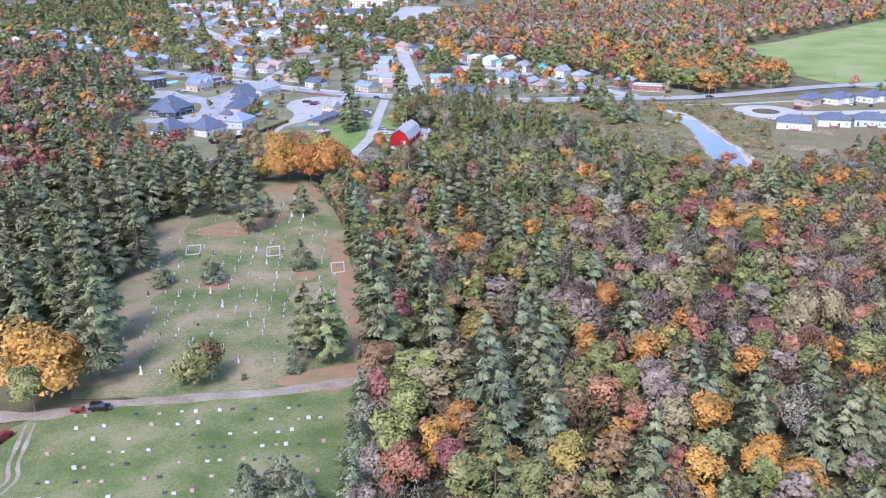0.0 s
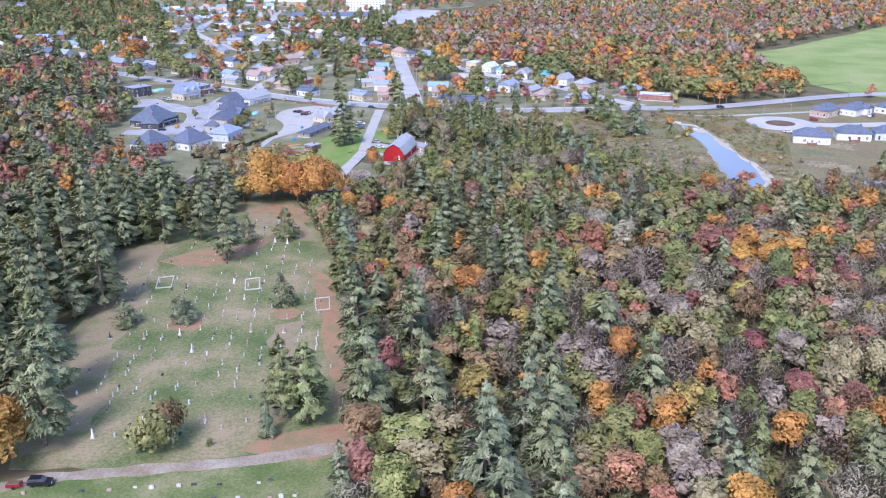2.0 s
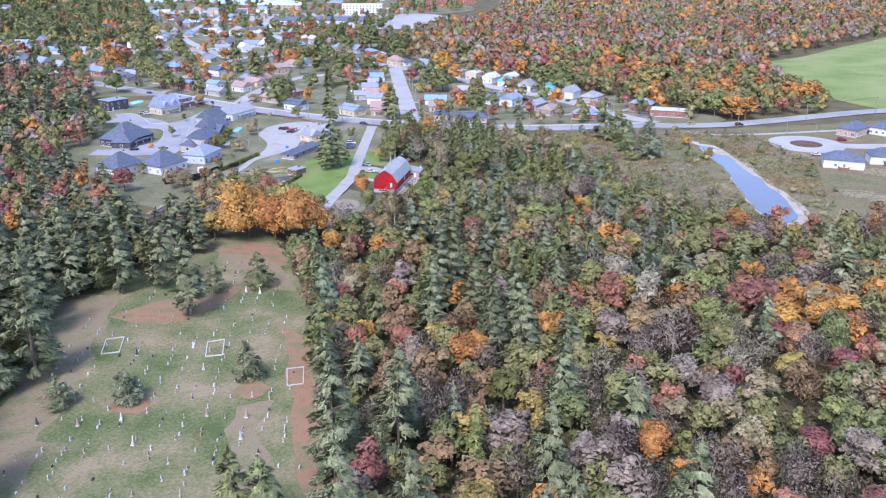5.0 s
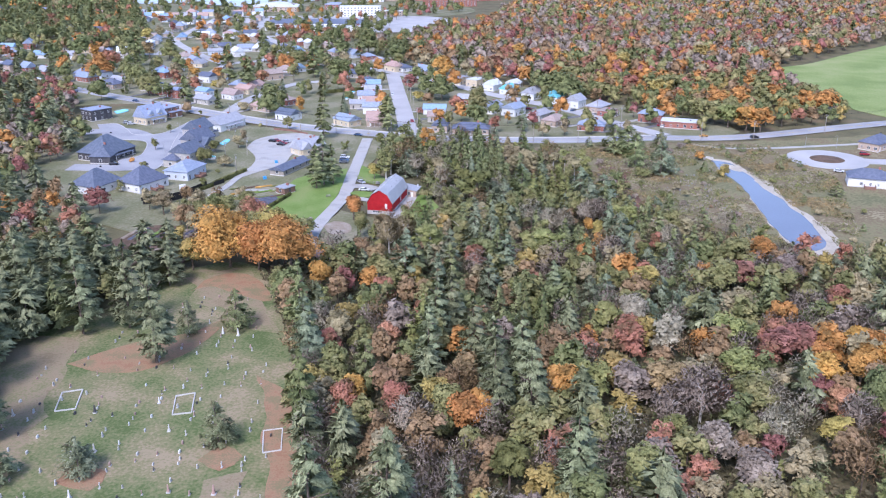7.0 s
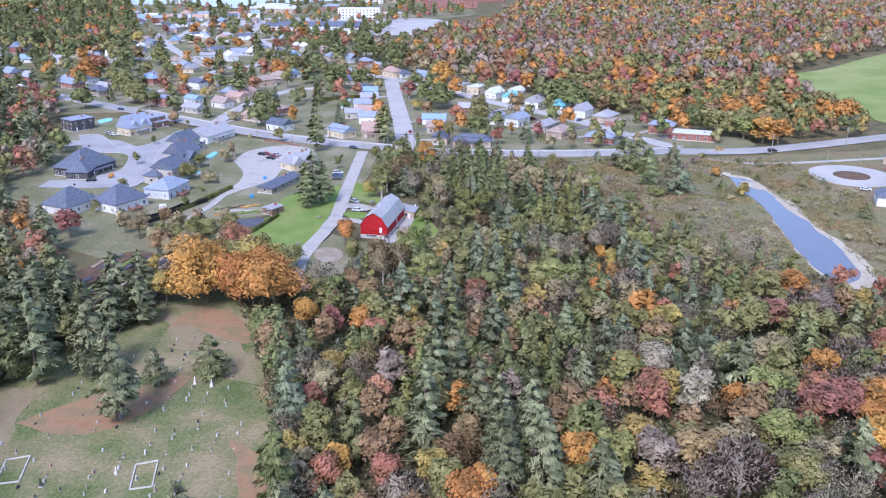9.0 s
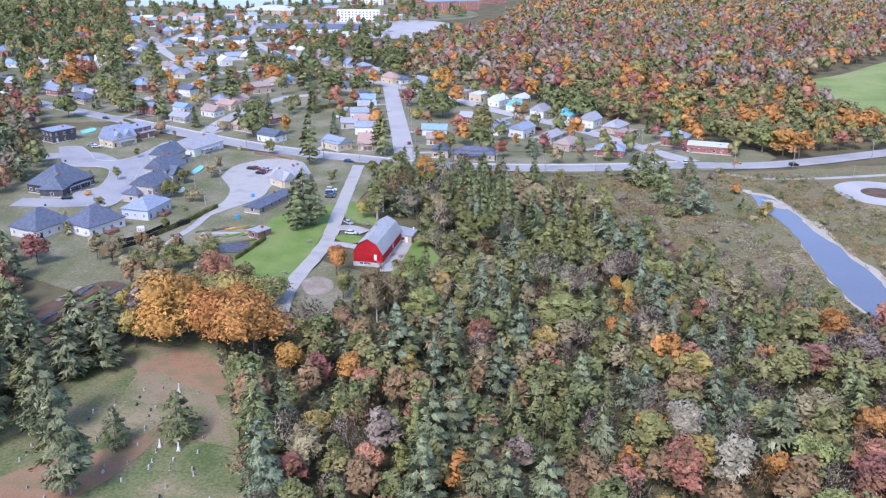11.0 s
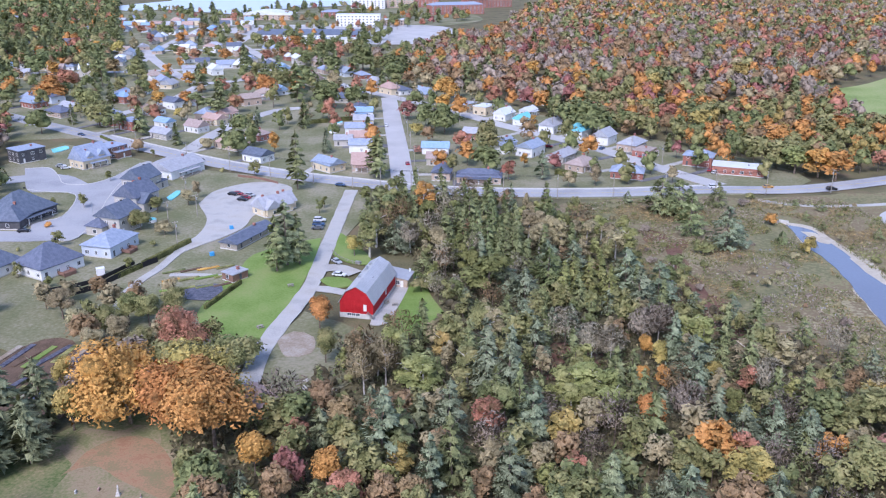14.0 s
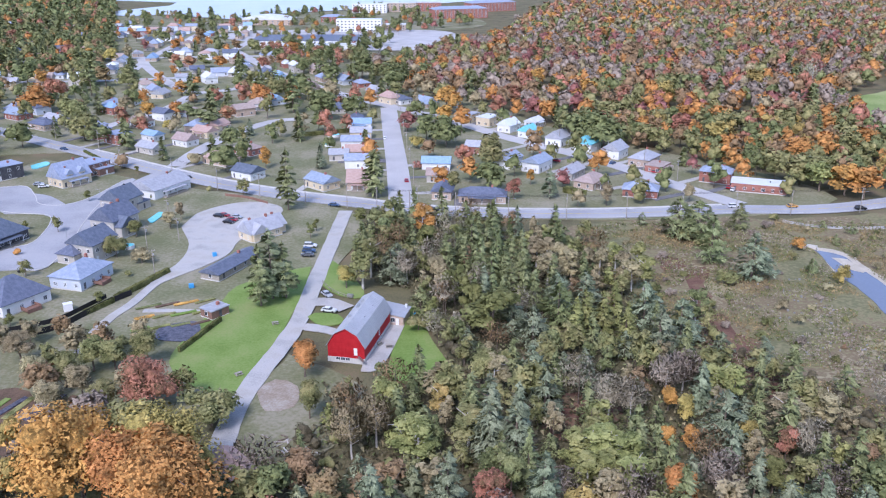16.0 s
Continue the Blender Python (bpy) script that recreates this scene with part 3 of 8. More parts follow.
def roof_bm(w, d, z, pitch, kind, over=0.5, thick=0.22):
    """Gable roof with its ridge along x, hip roof, or flat slab."""
    bm = bmesh.new()
    a, b = w / 2 + over, d / 2 + over
    h = b * pitch
    if kind == "flat":
        box(bm, 0, 0, z + 0.15, w + 0.5, d + 0.5, 0.3)
        return bm
    r = a if kind == "gable" else max(0.4, a - b)
    lo = [bm.verts.new((x, y, z - over * pitch)) for x, y in ((-a, -b), (a, -b), (a, b), (-a, b))]
    mid = [bm.verts.new((v.co.x, v.co.y, v.co.z + thick)) for v in lo]
    rd = [bm.verts.new((x, 0, z - over * pitch + h + thick)) for x in (-r, r)]
    bm.faces.new(lo[::-1])
    for k in range(4):
        bm.faces.new((lo[k], lo[(k + 1) % 4], mid[(k + 1) % 4], mid[k]))
    bm.faces.new((mid[0], mid[1], rd[1], rd[0]))
    bm.faces.new((mid[2], mid[3], rd[0], rd[1]))
    bm.faces.new((mid[1], mid[2], rd[1]))
    bm.faces.new((mid[3], mid[0], rd[0]))
    return bm


def wing(root, w, d, h, kind, pitch, wall, roof, x=0.0, y=0.0, rz=0.0, detail=2, windows=True, garage=False, seed=0):
    """A block of a house: wall with foundation and gables, roof, windows and doors."""
    rng = random.Random(seed)
    bm = box(bmesh.new(), 0, 0, h / 2 - 0.2, w, d, h + 0.4)
    if kind == "gable":
        for s in (-1, 1):
            vs = [bm.verts.new((s * (w / 2 - 0.01), y2, z2)) for y2, z2 in ((-d / 2, h - 0.02), (d / 2, h - 0.02), (0, h + d / 2 * pitch - 0.02))]
            bm.faces.new(vs)
    m = Matrix.LocRotScale((x, y, 0), Euler((0, 0, rz)), (1, 1, 1))
    body = part("wall", bm, wall, root)
    body.matrix_basis = m
    if detail:
        f = part("foundation", box(bmesh.new(), 0, 0, -0.1, w + 0.06, d + 0.06, 0.9), FOUND, root, "pale concrete foundation")
        f.matrix_basis = m
    rf = part("roof", roof_bm(w, d, h, pitch, kind), roof, root)
    rf.matrix_basis = m
    if not windows:
        return
    storeys = max(1, int(h / 2.6))
    for st in range(storeys):
        z = 1.65 + 2.75 * st
        if z > h - 0.4:
            break
        for sx, sy, length, ang in ((0, -1, w, 0.0), (0, 1, w, math.pi), (1, 0, d, math.pi / 2), (-1, 0, d, -math.pi / 2)):
            n = max(1, int(length / 3.4)) if detail > 1 else max(1, int(length / (5 if detail else 7)))
            for k in range(n):
                u = (k + 0.5) / n * length - length / 2 + rng.uniform(-0.3, 0.3)
                lx, ly = (u, sy * d / 2) if sy else (sx * w / 2, u)
                p = m @ Vector((lx, ly, z))
                if st == 0 and sy == -1 and k == 0 and detail:
                    place("door", WHITEDOOR if rng.random() < 0.5 else DOORMESH, root, p.x, p.y, 0.35, rz + ang)
                    continue
                if garage and st == 0 and sy == -1 and k == n - 1:
                    place("garage_door", GARAGEDOOR, root, p.x, p.y, 0.0, rz + ang)
                    continue
                if detail < 2:
                    place("window", FARWINDOW, root, p.x, p.y, z, rz + ang, (rng.choice((1.0, 1.3)), 1, 1))
                    continue
                wd = place("window", WINDOW, root, p.x, p.y, z, rz + ang, (rng.choice((0.8, 1.0, 1.3)), 1, 1))
                part("pane", PANE, None, wd)
    if detail:
        p = m @ Vector((w * 0.2, 0, 0))
        top = h + (d / 2 * pitch if kind != "flat" else 0.2)
        if rng.random() < 0.45:
            place("chimney", CHIMNEYMESH, root, p.x, p.y, top - 0.4, rz)
        else:
            place("roof_vent", VENTMESH, root, p.x, p.y, top - 0.1, rz)


def house(xy, deg, w, d, h, kind, roof, wall, label, pitch=0.45, detail=2, wings=(), garage=False, seed=0, porch=False, deck=False, name="house", group=""):
    big = 1.22 if group == "houses on the court" else 1.04
    w, d, h, pitch = w * big, d * big, h * (1.1 if big < 1.2 else 1.2), pitch * 1.35
    wings = [(x * big, y * big, rz, ww * big, dd * big, hh * 1.15, kk) for x, y, rz, ww, dd, hh, kk in wings]
    root = thing(name, pose(xy[0], xy[1], -0.25, 0, 0, deg), label, "house", group)
    rm = ROOFS[roof] if roof in ROOFS else METALROOF
    wing(root, w, d, h, kind, pitch, wall, rm, detail=detail, garage=garage, seed=seed)
    for k, (x, y, rz, ww, dd, hh, kk) in enumerate(wings):
        wing(root, ww, dd, hh, kk, pitch, wall, rm, x, y, radians(rz), detail=0 if detail < 2 else 1, seed=seed + 7 + k)
    if porch:
        part("porch_roof", box(bmesh.new(), 0, -d / 2 - 1.2, 2.8, w * 0.6, 2.4, 0.18), rm, root)
        part("porch_floor", box(bmesh.new(), 0, -d / 2 - 1.2, 0.25, w * 0.6, 2.4, 0.5), WOOD, root, "weathered wooden porch floor")
        for k in (-1, 0, 1):
            part("porch_post", box(bmesh.new(), k * w * 0.28, -d / 2 - 2.2, 1.6, 0.18, 0.18, 2.3), WHITE, root, "white porch post")
    if deck:
        part("deck", box(bmesh.new(), 0, -d / 2 - 1.7, 0.6, 4.6, 3.4, 0.2), WOODBROWN, root, "brown wooden deck")
        for k in (-1, 1):
            part("deck_rail", box(bmesh.new(), k * 2.2, -d / 2 - 1.7, 1.2, 0.1, 3.4, 0.9), WOODBROWN, root, "brown deck railing")
        part("deck_skirt", box(bmesh.new(), 0, -d / 2 - 3.3, 0.6, 4.6, 0.12, 1.2), WOODBROWN, root, "brown deck skirting")
    return root


SLAB_N = [0]


def driveway(a, b, w=3.4):
    SLAB_N[0] += 1
    ribbon("driveway", [a, b], w, -0.045 - 0.001 * (SLAB_N[0] % 20), DRIVEWAY if SLAB_N[0] % 2 else GRAVEL, "driveway slab beside a house", "driveway", step=4)


court = "houses on the court"
house((-137.5, 453.7), 61, 13, 11, 3.4, "hip", "charcoal", WHITE, "white bungalow with a charcoal hip roof and deck", 0.6, deck=True, seed=1, group=court)
house((-156.2, 449.9), 66, 13, 11, 3.2, "hip", "charcoal", WHITE, "bungalow with a steep charcoal hip roof", 0.6, seed=2, group=court)
house((-125.1, 473.2), 76, 13, 9.5, 3.5, "hip", "slate", BLUEWALL, "pale blue bungalow with slate-blue hip roof", 0.4, deck=True, seed=3, group=court)
house((-130.8, 495.5), 72, 10, 9, 5.6, "gable", "charcoal", BEIGE, "two-storey beige house with charcoal gable roof", 0.5, seed=4, wings=((-4.5, 3, 0, 6, 6, 3.2, "hip"),), group=court)
house((-133.7, 522.3), 70, 11, 9, 5.6, "gable", "charcoal", BEIGE, "two-storey beige house with crossing charcoal gables", 0.6, seed=5, wings=((-2, -3, 90, 8, 6, 4.2, "gable"), (3.5, 2.5, 90, 7, 5, 5.6, "gable")), group=court)
house((-141.1, 547.7), 72, 10, 9, 5.4, "gable", "charcoal", BEIGE, "tall grey-sided house with charcoal roof", 0.55, seed=6, wings=((5, -3, 0, 6, 4, 2.6, "flat"),), group=court)
house((-135.2, 576.6), 66, 18, 11, 3.4, "gable", "grey", WHITE, "long white bungalow with broad grey roof", 0.35, seed=7, porch=True, group=court)
house((-181.6, 589.4), 58, 12, 9, 3.8, "gable", "slate", CREAM, "cream cottage with slate-blue roof and dormers", 0.8, seed=8, porch=True, wings=((-2.5, -2.4, 90, 4, 2.4, 5.4, "gable"), (2.5, -2.4, 90, 4, 2.4, 5.4, "gable")), group=court)
house((-179.7, 606.8), 62, 12, 9, 4.6, "flat", "slate", WOODBROWN, "brown-clad modern house with flat slate roof", seed=9, wings=((2, -5, 0, 7, 4, 2.8, "flat"),), group=court)
house((-216.8, 598.3), 55, 11, 9, 5.2, "flat", "slate", DARKWALL, "black modern house with white garage front", seed=10, garage=True, group=court)
house((-174.6, 507.3), 70, 17, 14, 3.4, "hip", "charcoal", DARKWALL, "large dark house with sweeping charcoal hip roof", 0.6, seed=11, porch=True, wings=((-6, -4, 20, 9, 8, 3.2, "hip"),), group=court)

north = "houses north of the main road"
N = [((-208.4, 683.9), -32, 13, 9, 5.0, "hip", "slate", BRICKRED, "brick house with slate-blue hip roof"), ((-191.9, 671.4), -32, 12, 9, 5.0, "flat", "slate", BRICKRED, "red brick house with blue flat roof"),
     ((-175.6, 679.0), -32, 10, 7, 3.2, "gable", "blue", WHITE, "small white house with blue roof"), ((-166.6, 650.6), -32, 13, 8, 3.0, "gable", "grey", BEIGE, "low beige bungalow with grey roof"),
     ((-153.5, 667.0), -32, 11, 8, 3.4, "gable", "brown", WHITE, "white cottage with brown roof"), ((-149.3, 688.7), -32, 12, 8, 3.4, "gable", "terracotta", CREAM, "cream bungalow with tan roof"),
     ((-123.0, 627.5), -32, 16, 9, 3.2, "hip", "terracotta", BRICKTAN, "long brick bungalow with terracotta roof"), ((-280.3, 736.0), -32, 14, 10, 3.4, "gable", "slate", BRICKRED, "red-walled bungalow with slate roof"),
     ((-250.3, 707.6), -32, 15, 10, 3.2, "hip", "charcoal", BRICKTAN, "brick bungalow with charcoal hip roof"), ((-189.1, 735.2), -32, 11, 8, 4.5, "gable", "charcoal", WHITE, "white house with dark gable roof"),
     ((-195.3, 715.9), -32, 12, 8, 3.4, "gable", "brown", WHITE, "white bungalow with brown roof"), ((-228.6, 754.6), -32, 12, 9, 4.4, "hip", "blue", BRICKRED, "brick house with bright blue roof"),
     ((-114.8, 648.3), -32, 12, 8, 3.4, "hip", "brown", BRICKRED, "brick bungalow with brown roof"), ((-103.1, 601.9), -32, 12, 9, 3.4, "gable", "charcoal", WHITE, "white bungalow with charcoal roof"),
     ((-66.0, 586.3), -42, 13, 9, 3.4, "gable", "slate", CREAM, "small bungalow with slate-blue roof"), ((-50.1, 588.7), 4, 9, 14, 3.4, "gable", "terracotta", BRICKTAN, "brick bungalow with terracotta roof"),
     ((-54.5, 622.8), 4, 12, 8, 4.0, "gable", "slate", WHITE, "white house with slate roof"), ((-57.0, 642.7), 4, 12, 9, 3.6, "gable", "terracotta", CREAM, "cream house with brown roof"),
     ((-61.5, 665.8), 4, 14, 8, 3.6, "gable", "slate", WHITE, "white house with green-grey roof"), ((-61.3, 688.5), 4, 11, 8, 3.4, "gable", "grey", CREAM, "cream bungalow with pale grey roof"),
     ((-65.4, 713.3), 4, 13, 8, 3.4, "gable", "blue", WHITE, "small bungalow with blue roof"), ((-66.0, 637.5), 4, 9, 7, 3.2, "gable", "grey", BEIGE, "small house with grey roof"),
     ((-16.5, 621.7), -2, 13, 8, 3.2, "gable", "blue", WHITE, "white bungalow with blue roof"), ((-15.1, 599.6), -2, 9, 8, 3.2, "gable", "brown", BEIGE, "small house with brown roof"),
     ((-11.6, 572.6), 84, 10, 8, 3.6, "gable", "charcoal", BRICKTAN, "narrow house with dark gable roof"), ((5.3, 567.9), -3, 19, 9, 3.0, "hip", "charcoal", BRICKTAN, "long brick bungalow with charcoal hip roof"),
     ((-2.6, 733.9), 57, 12, 10, 4.6, "flat", "grey", CREAM, "cream house with flat roof"), ((10.2, 725.7), 57, 12, 9, 4.6, "flat", "white", CREAM, "cream duplex with flat pale roof"),
     ((21.7, 708.0), 57, 11, 8, 4.0, "gable", "white", WHITE, "white cottage with pale roof"), ((32.1, 692.9), 57, 9, 8, 3.6, "gable", "turquoise", WHITE, "white house with turquoise roof"),
     ((37.3, 723.1), 57, 10, 7, 3.0, "gable", "white", WHITE, "small garage with white roof"), ((47.1, 674.7), 57, 12, 9, 4.2, "gable", "grey", WHITE, "white cottage with grey gable roof"),
     ((61.2, 661.6), 57, 12, 9, 4.4, "gable", "turquoise", WHITE, "white house with bright turquoise roof"), ((73.0, 646.8), 57, 11, 9, 4.4, "gable", "grey", WHITE, "white cottage with steep grey roof"),
     ((85.2, 632.9), 57, 14, 10, 3.6, "hip", "grey", BRICKTAN, "brick bungalow with pale grey roof"), ((89.2, 619.6), 57, 11, 8, 3.0, "flat", "brown", BRICKRED, "low brick annexe with flat roof"),
     ((3.5, 654.6), -15, 11, 8, 3.6, "gable", "grey", BRICKRED, "brick house with pale roof"), ((18.5, 626.2), 57, 12, 8, 4.2, "gable", "slate", WHITE, "white house with slate-blue roof"),
     ((31.8, 620.0), 57, 13, 9, 4.4, "gable", "slate", WHITE, "white house with blue-grey roof"), ((46.4, 607.7), 57, 13, 8, 3.2, "gable", "grey", BEIGE, "beige bungalow with grey roof"),
     ((53.8, 592.0), 57, 14, 9, 3.2, "hip", "brown", BRICKTAN, "brick bungalow with brown hip roof"), ((73.5, 577.9), -15, 14, 9, 3.2, "hip", "slate", BRICKRED, "brick bungalow with slate hip roof"),
     ((112.1, 601.7), -25, 13, 9, 4.8, "hip", "slate", BRICKRED, "red brick house with blue-grey roof"), ((126.6, 586.8), -18, 22, 10, 3.4, "flat", "white", BRICKRED, "long brick building with white flat roof")]
for k, (xy, r, w, d, h, kd, rf, wl, lb) in enumerate(N):
    house(xy, r, w, d, h, kd, rf, wl, lb, 0.52 if "cottage" in lb or "turquoise" in lb else 0.40, seed=30 + k, porch=k % 5 == 0, group=north)
    best = min((p for st in [MAIN, UPPER, SIDE] for p in smooth_line(st, 5)), key=lambda p: (p.x - xy[0]) ** 2 + (p.y - xy[1]) ** 2)
    side = Vector((best.y - xy[1], xy[0] - best.x, 0)).normalized() * (w * 0.45 + 2.0)
    if (best - Vector((*xy, 0))).length < 45:
        driveway((xy[0] + side.x, xy[1] + side.y), (best.x + side.x * 0.8, best.y + side.y * 0.8), 3.2)

east = "houses on the turning circle"
for k, (xy, r, w, rf, wl, lb) in enumerate((
        ((214.7, 537.9), 41, 16, "charcoal", BRICKTAN, "new bungalow with charcoal roof and garage"), ((233.2, 541.6), 41, 17, "charcoal", WHITE, "new white house with charcoal roof and garage"),
        ((257.0, 547.4), 41, 17, "charcoal", WHITE, "new white house with stone front and charcoal roof"), ((180.1, 467.8), -18, 17, "charcoal", WHITE, "white bungalow with dark grey roof"),
        ((204.0, 475.2), -12, 16, "charcoal", WHITE, "white bungalow with charcoal hip roof and deck"), ((224.3, 475.2), -12, 17, "charcoal", BLUEWALL, "pale house with charcoal roof and veranda"))):
    house(xy, r, w, 10, 3.8, "hip", rf, wl, lb, 0.45, garage=k < 3, deck=k > 2, seed=90 + k, wings=((4, -4, 90, 6, 6, 3.6, "gable"),) if k in (1, 2) else (), group=east)

# chapel-like cream house with cross gable, and the long grey shed
house((-77.7, 518.8), 48, 13, 8, 3.2, "gable", "grey", CREAM, "cream house with pale metal gable roofs", 0.65, seed=120, wings=((4.0, 1.5, 0, 11, 7, 3.0, "gable"), (-3, 0, 90, 10, 6, 3.2, "gable")))
house((-79.8, 485.5), 69, 22, 7, 2.3, "gable", "charcoal", WOOD, "long low weathered shed with dark roof", 0.3, seed=121, detail=1, name="shed")
house((-74.5, 448.0), 55, 6, 5, 2.4, "flat", "grey", WOODBROWN, "small open hut with a flat grey roof", seed=122, detail=1, name="hut")
house((-48.0, 369.6), -48, 10, 5, 2.3, "gable", "terracotta", WHITE, "white hut with faded red roof among maples", 0.4, seed=123, detail=1, name="hut")

# far part of the town
rng = random.Random(5)
roofs = ["charcoal", "grey", "slate", "slate", "blue", "brown", "terracotta", "white"]
walls = [WHITE, WHITE, CREAM, BEIGE, BRICKRED, BRICKTAN, BLUEWALL]
FARHOUSES = []
HOMES = [(-276.0, 753.0), (-250.0, 722.0), (-290.0, 753.0), (-348.0, 856.0), (-238.0, 774.0), (-228.0, 782.0), (-219.0, 701.0), (-206.0, 711.0), (-194.0, 710.0), (-218.0, 813.0), (-240.0, 846.0), (-225.0, 822.0), (-188.0, 741.0), (-180.0, 750.0), (-229.0, 932.0), (-205.0, 917.0), (-203.0, 879.0), (-246.0, 948.0), (-293.0, 1005.0), (-317.0, 1033.0), (-345.0, 1141.0), (-374.0, 1196.0)]
HOMES += [(-399.0, 1201.0), (-157.0, 700.0), (-148.0, 708.0), (-192.0, 917.0), (-375.0, 913.0), (-592.0, 1452.0), (-138.0, 770.0), (-133.0, 791.0), (-144.0, 751.0), (-128.0, 928.0), (-119.0, 929.0), (-97.0, 876.0), (-83.0, 863.0), (-68.0, 826.0), (-55.0, 795.0), (-48.0, 795.0), (-30.0, 783.0), (-69.0, 727.0), (-85.0, 764.0), (-441.0, 1336.0), (-386.0, 1265.0), (-370.0, 1301.0)]
for hx, hy in HOMES:
    if any((hx - n[0][0]) ** 2 + (hy - n[0][1]) ** 2 < 13 ** 2 for n in N):
        continue
    line = min((smooth_line(st, 12) for st in TOWNST + [UPPER, MAIN, SIDE]), key=lambda c: min((p.x - hx) ** 2 + (p.y - hy) ** 2 for p in c))
    k = min(range(len(line) - 1), key=lambda i: (line[i].x - hx) ** 2 + (line[i].y - hy) ** 2)
    d = line[k + 1] - line[k]
    FARHOUSES.append((hx, hy))
    house((hx, hy), math.degrees(math.atan2(d.y, d.x)), rng.uniform(11, 15), rng.uniform(8, 10), rng.choice((3.0, 3.2, 4.4)), rng.choice(("gable", "gable", "hip")), rf := rng.choice(roofs), rng.choice(walls),
          f"town house with a {rf}-coloured roof among trees", rng.choice((0.35, 0.45, 0.55)), detail=1, seed=150 + len(FARHOUSES), porch=k % 3 == 0, group="houses in the town")
for st in TOWNST[3:] + [UPPER[7:], MAIN[:3]]:
    c = smooth_line(st, 22)
    for k in range(0, len(c) - 1):
        d = (c[k + 1] - c[k]).normalized()
        for s in (-1, 1):
            q = c[k] + Vector((-d.y, d.x, 0)) * s * (15 + rng.uniform(0, 3)) + d * rng.uniform(-3, 3)
            if q.y < 700 and q.x > -215 or not inside(q.x, q.y, TOWN):
                continue
            if any((q.x - x) ** 2 + (q.y - y) ** 2 < 19 ** 2 for x, y in FARHOUSES + [n[0] for n in N]):
                continue
            if any((q.x - p.x) ** 2 + (q.y - p.y) ** 2 < 11 ** 2 for st2 in TOWNST + [UPPER, MAIN] for p in smooth_line(st2, 8)):
                continue
            if -260 < q.x < -60 and q.y > 1060:
                continue
            FARHOUSES.append((q.x, q.y))
            house((q.x, q.y), math.degrees(math.atan2(d.y, d.x)) + (180 if s < 0 else 0), rng.uniform(10, 14), rng.uniform(7.5, 9.5), rng.choice((3.2, 3.4, 4.6, 5.4)), rng.choice(("gable", "gable", "hip")), rf := rng.choice(roofs), rng.choice(walls),
                  f"small town house with a {rf}-coloured roof", rng.choice((0.35, 0.45, 0.6)), detail=1 if q.y < 950 else 0, seed=200 + len(FARHOUSES), group="houses in the town")


# ---- large buildings by the lake ----
def block(name, xy, deg, w, d, storeys, wall, roof, label, cols, fh=3.1):
    root = thing(name, pose(xy[0], xy[1], -0.25, 0, 0, deg), label, "building")
    h = storeys * fh + 0.6
    part("wall", box(bmesh.new(), 0, 0, h / 2 - 0.2, w, d, h + 0.4), wall, root)
    part("roof", roof_bm(w, d, h, 0.3, "flat" if roof != ROOFS["slate"] else "hip"), roof, root)
    for s in range(storeys):
        for k in range(cols):
            x = (k + 0.5) / cols * w - w / 2
            place("window", FARWINDOW, root, x, -d / 2, 1.8 + fh * s, 0, (1.8, 1, 1.2))
    return root


block("hotel", (-137.1, 1280.2), 2, 54, 18, 4, WHITE, ROOFS["white"], "white four-storey hotel with dark window bays", 12, 3.3)
block("hotel_wing", (-102.0, 1295.1), 2, 40, 16, 2, BRICKTAN, ROOFS["white"], "low tan annexe beside the hotel", 8)
plant = block("factory", (-172.9, 1131.2), 2, 110, 60, 2, WHITE, ROOFS["charcoal"], "wide white factory with dark flat roof", 14, 3.4)
block("warehouse", (-149.5, 1080.4), 2, 84, 12, 2, WHITE, ROOFS["white"], "white warehouse front below the factory", 10)
arena = block("arena", (-269.3, 1369.4), 0, 70, 40, 2, BRICKTAN, ROOFS["white"], "low brick arena with pale vaulted roof", 10)
vb = extrude_profile(bmesh.new(), [(-35 + 70 * k / 12, 6.6 + 5 * math.sin(math.pi * k / 12)) for k in range(13)], -20, 20)
part("vault", vb, ROOFS["white"], arena, "pale vaulted roof")
block("brick_hall", (-189.0, 1406.1), 2, 30, 18, 2, BRICKRED, ROOFS["slate"], "red brick hall with slate roof", 5)
for k, (px, lb, wl, rf) in enumerate((((-156.4, 1556.3), "long white apartment block by the lake", WHITE, "white"), ((-112.7, 1580.1), "brick apartment block with pale roof", BRICKTAN, "white"), ((-75.0, 1592.7), "red and white apartment block", BRICKRED, "white"))):
    block("apartment_block", px, 2, 52, 18, 4, wl, ROOFS[rf], lb, 9)
for k, (px, r, w) in enumerate((((-20.1, 1466.2), 20, 80), ((27.0, 1595.3), 30, 80))):
    block("brick_apartments", px, r, w, 22, 4, BRICKRED, ROOFS["slate"], "large brick apartment complex with blue-grey roofs", 14)
block("school", (31.5, 1168.2), 15, 62, 26, 1, WHITE, ROOFS["white"], "low white school with flat pale roof in the woods", 12, 4)
sheet("car_park_town", [(-174.8, 1094.8), (-55.2, 1094.8), (-18.4, 1196.0), (-46.0, 1288.0), (-211.6, 1288.0), (-294.4, 1223.6)], -0.22, STREET, "pale asphalt yards round the large buildings", "car park", step=15)

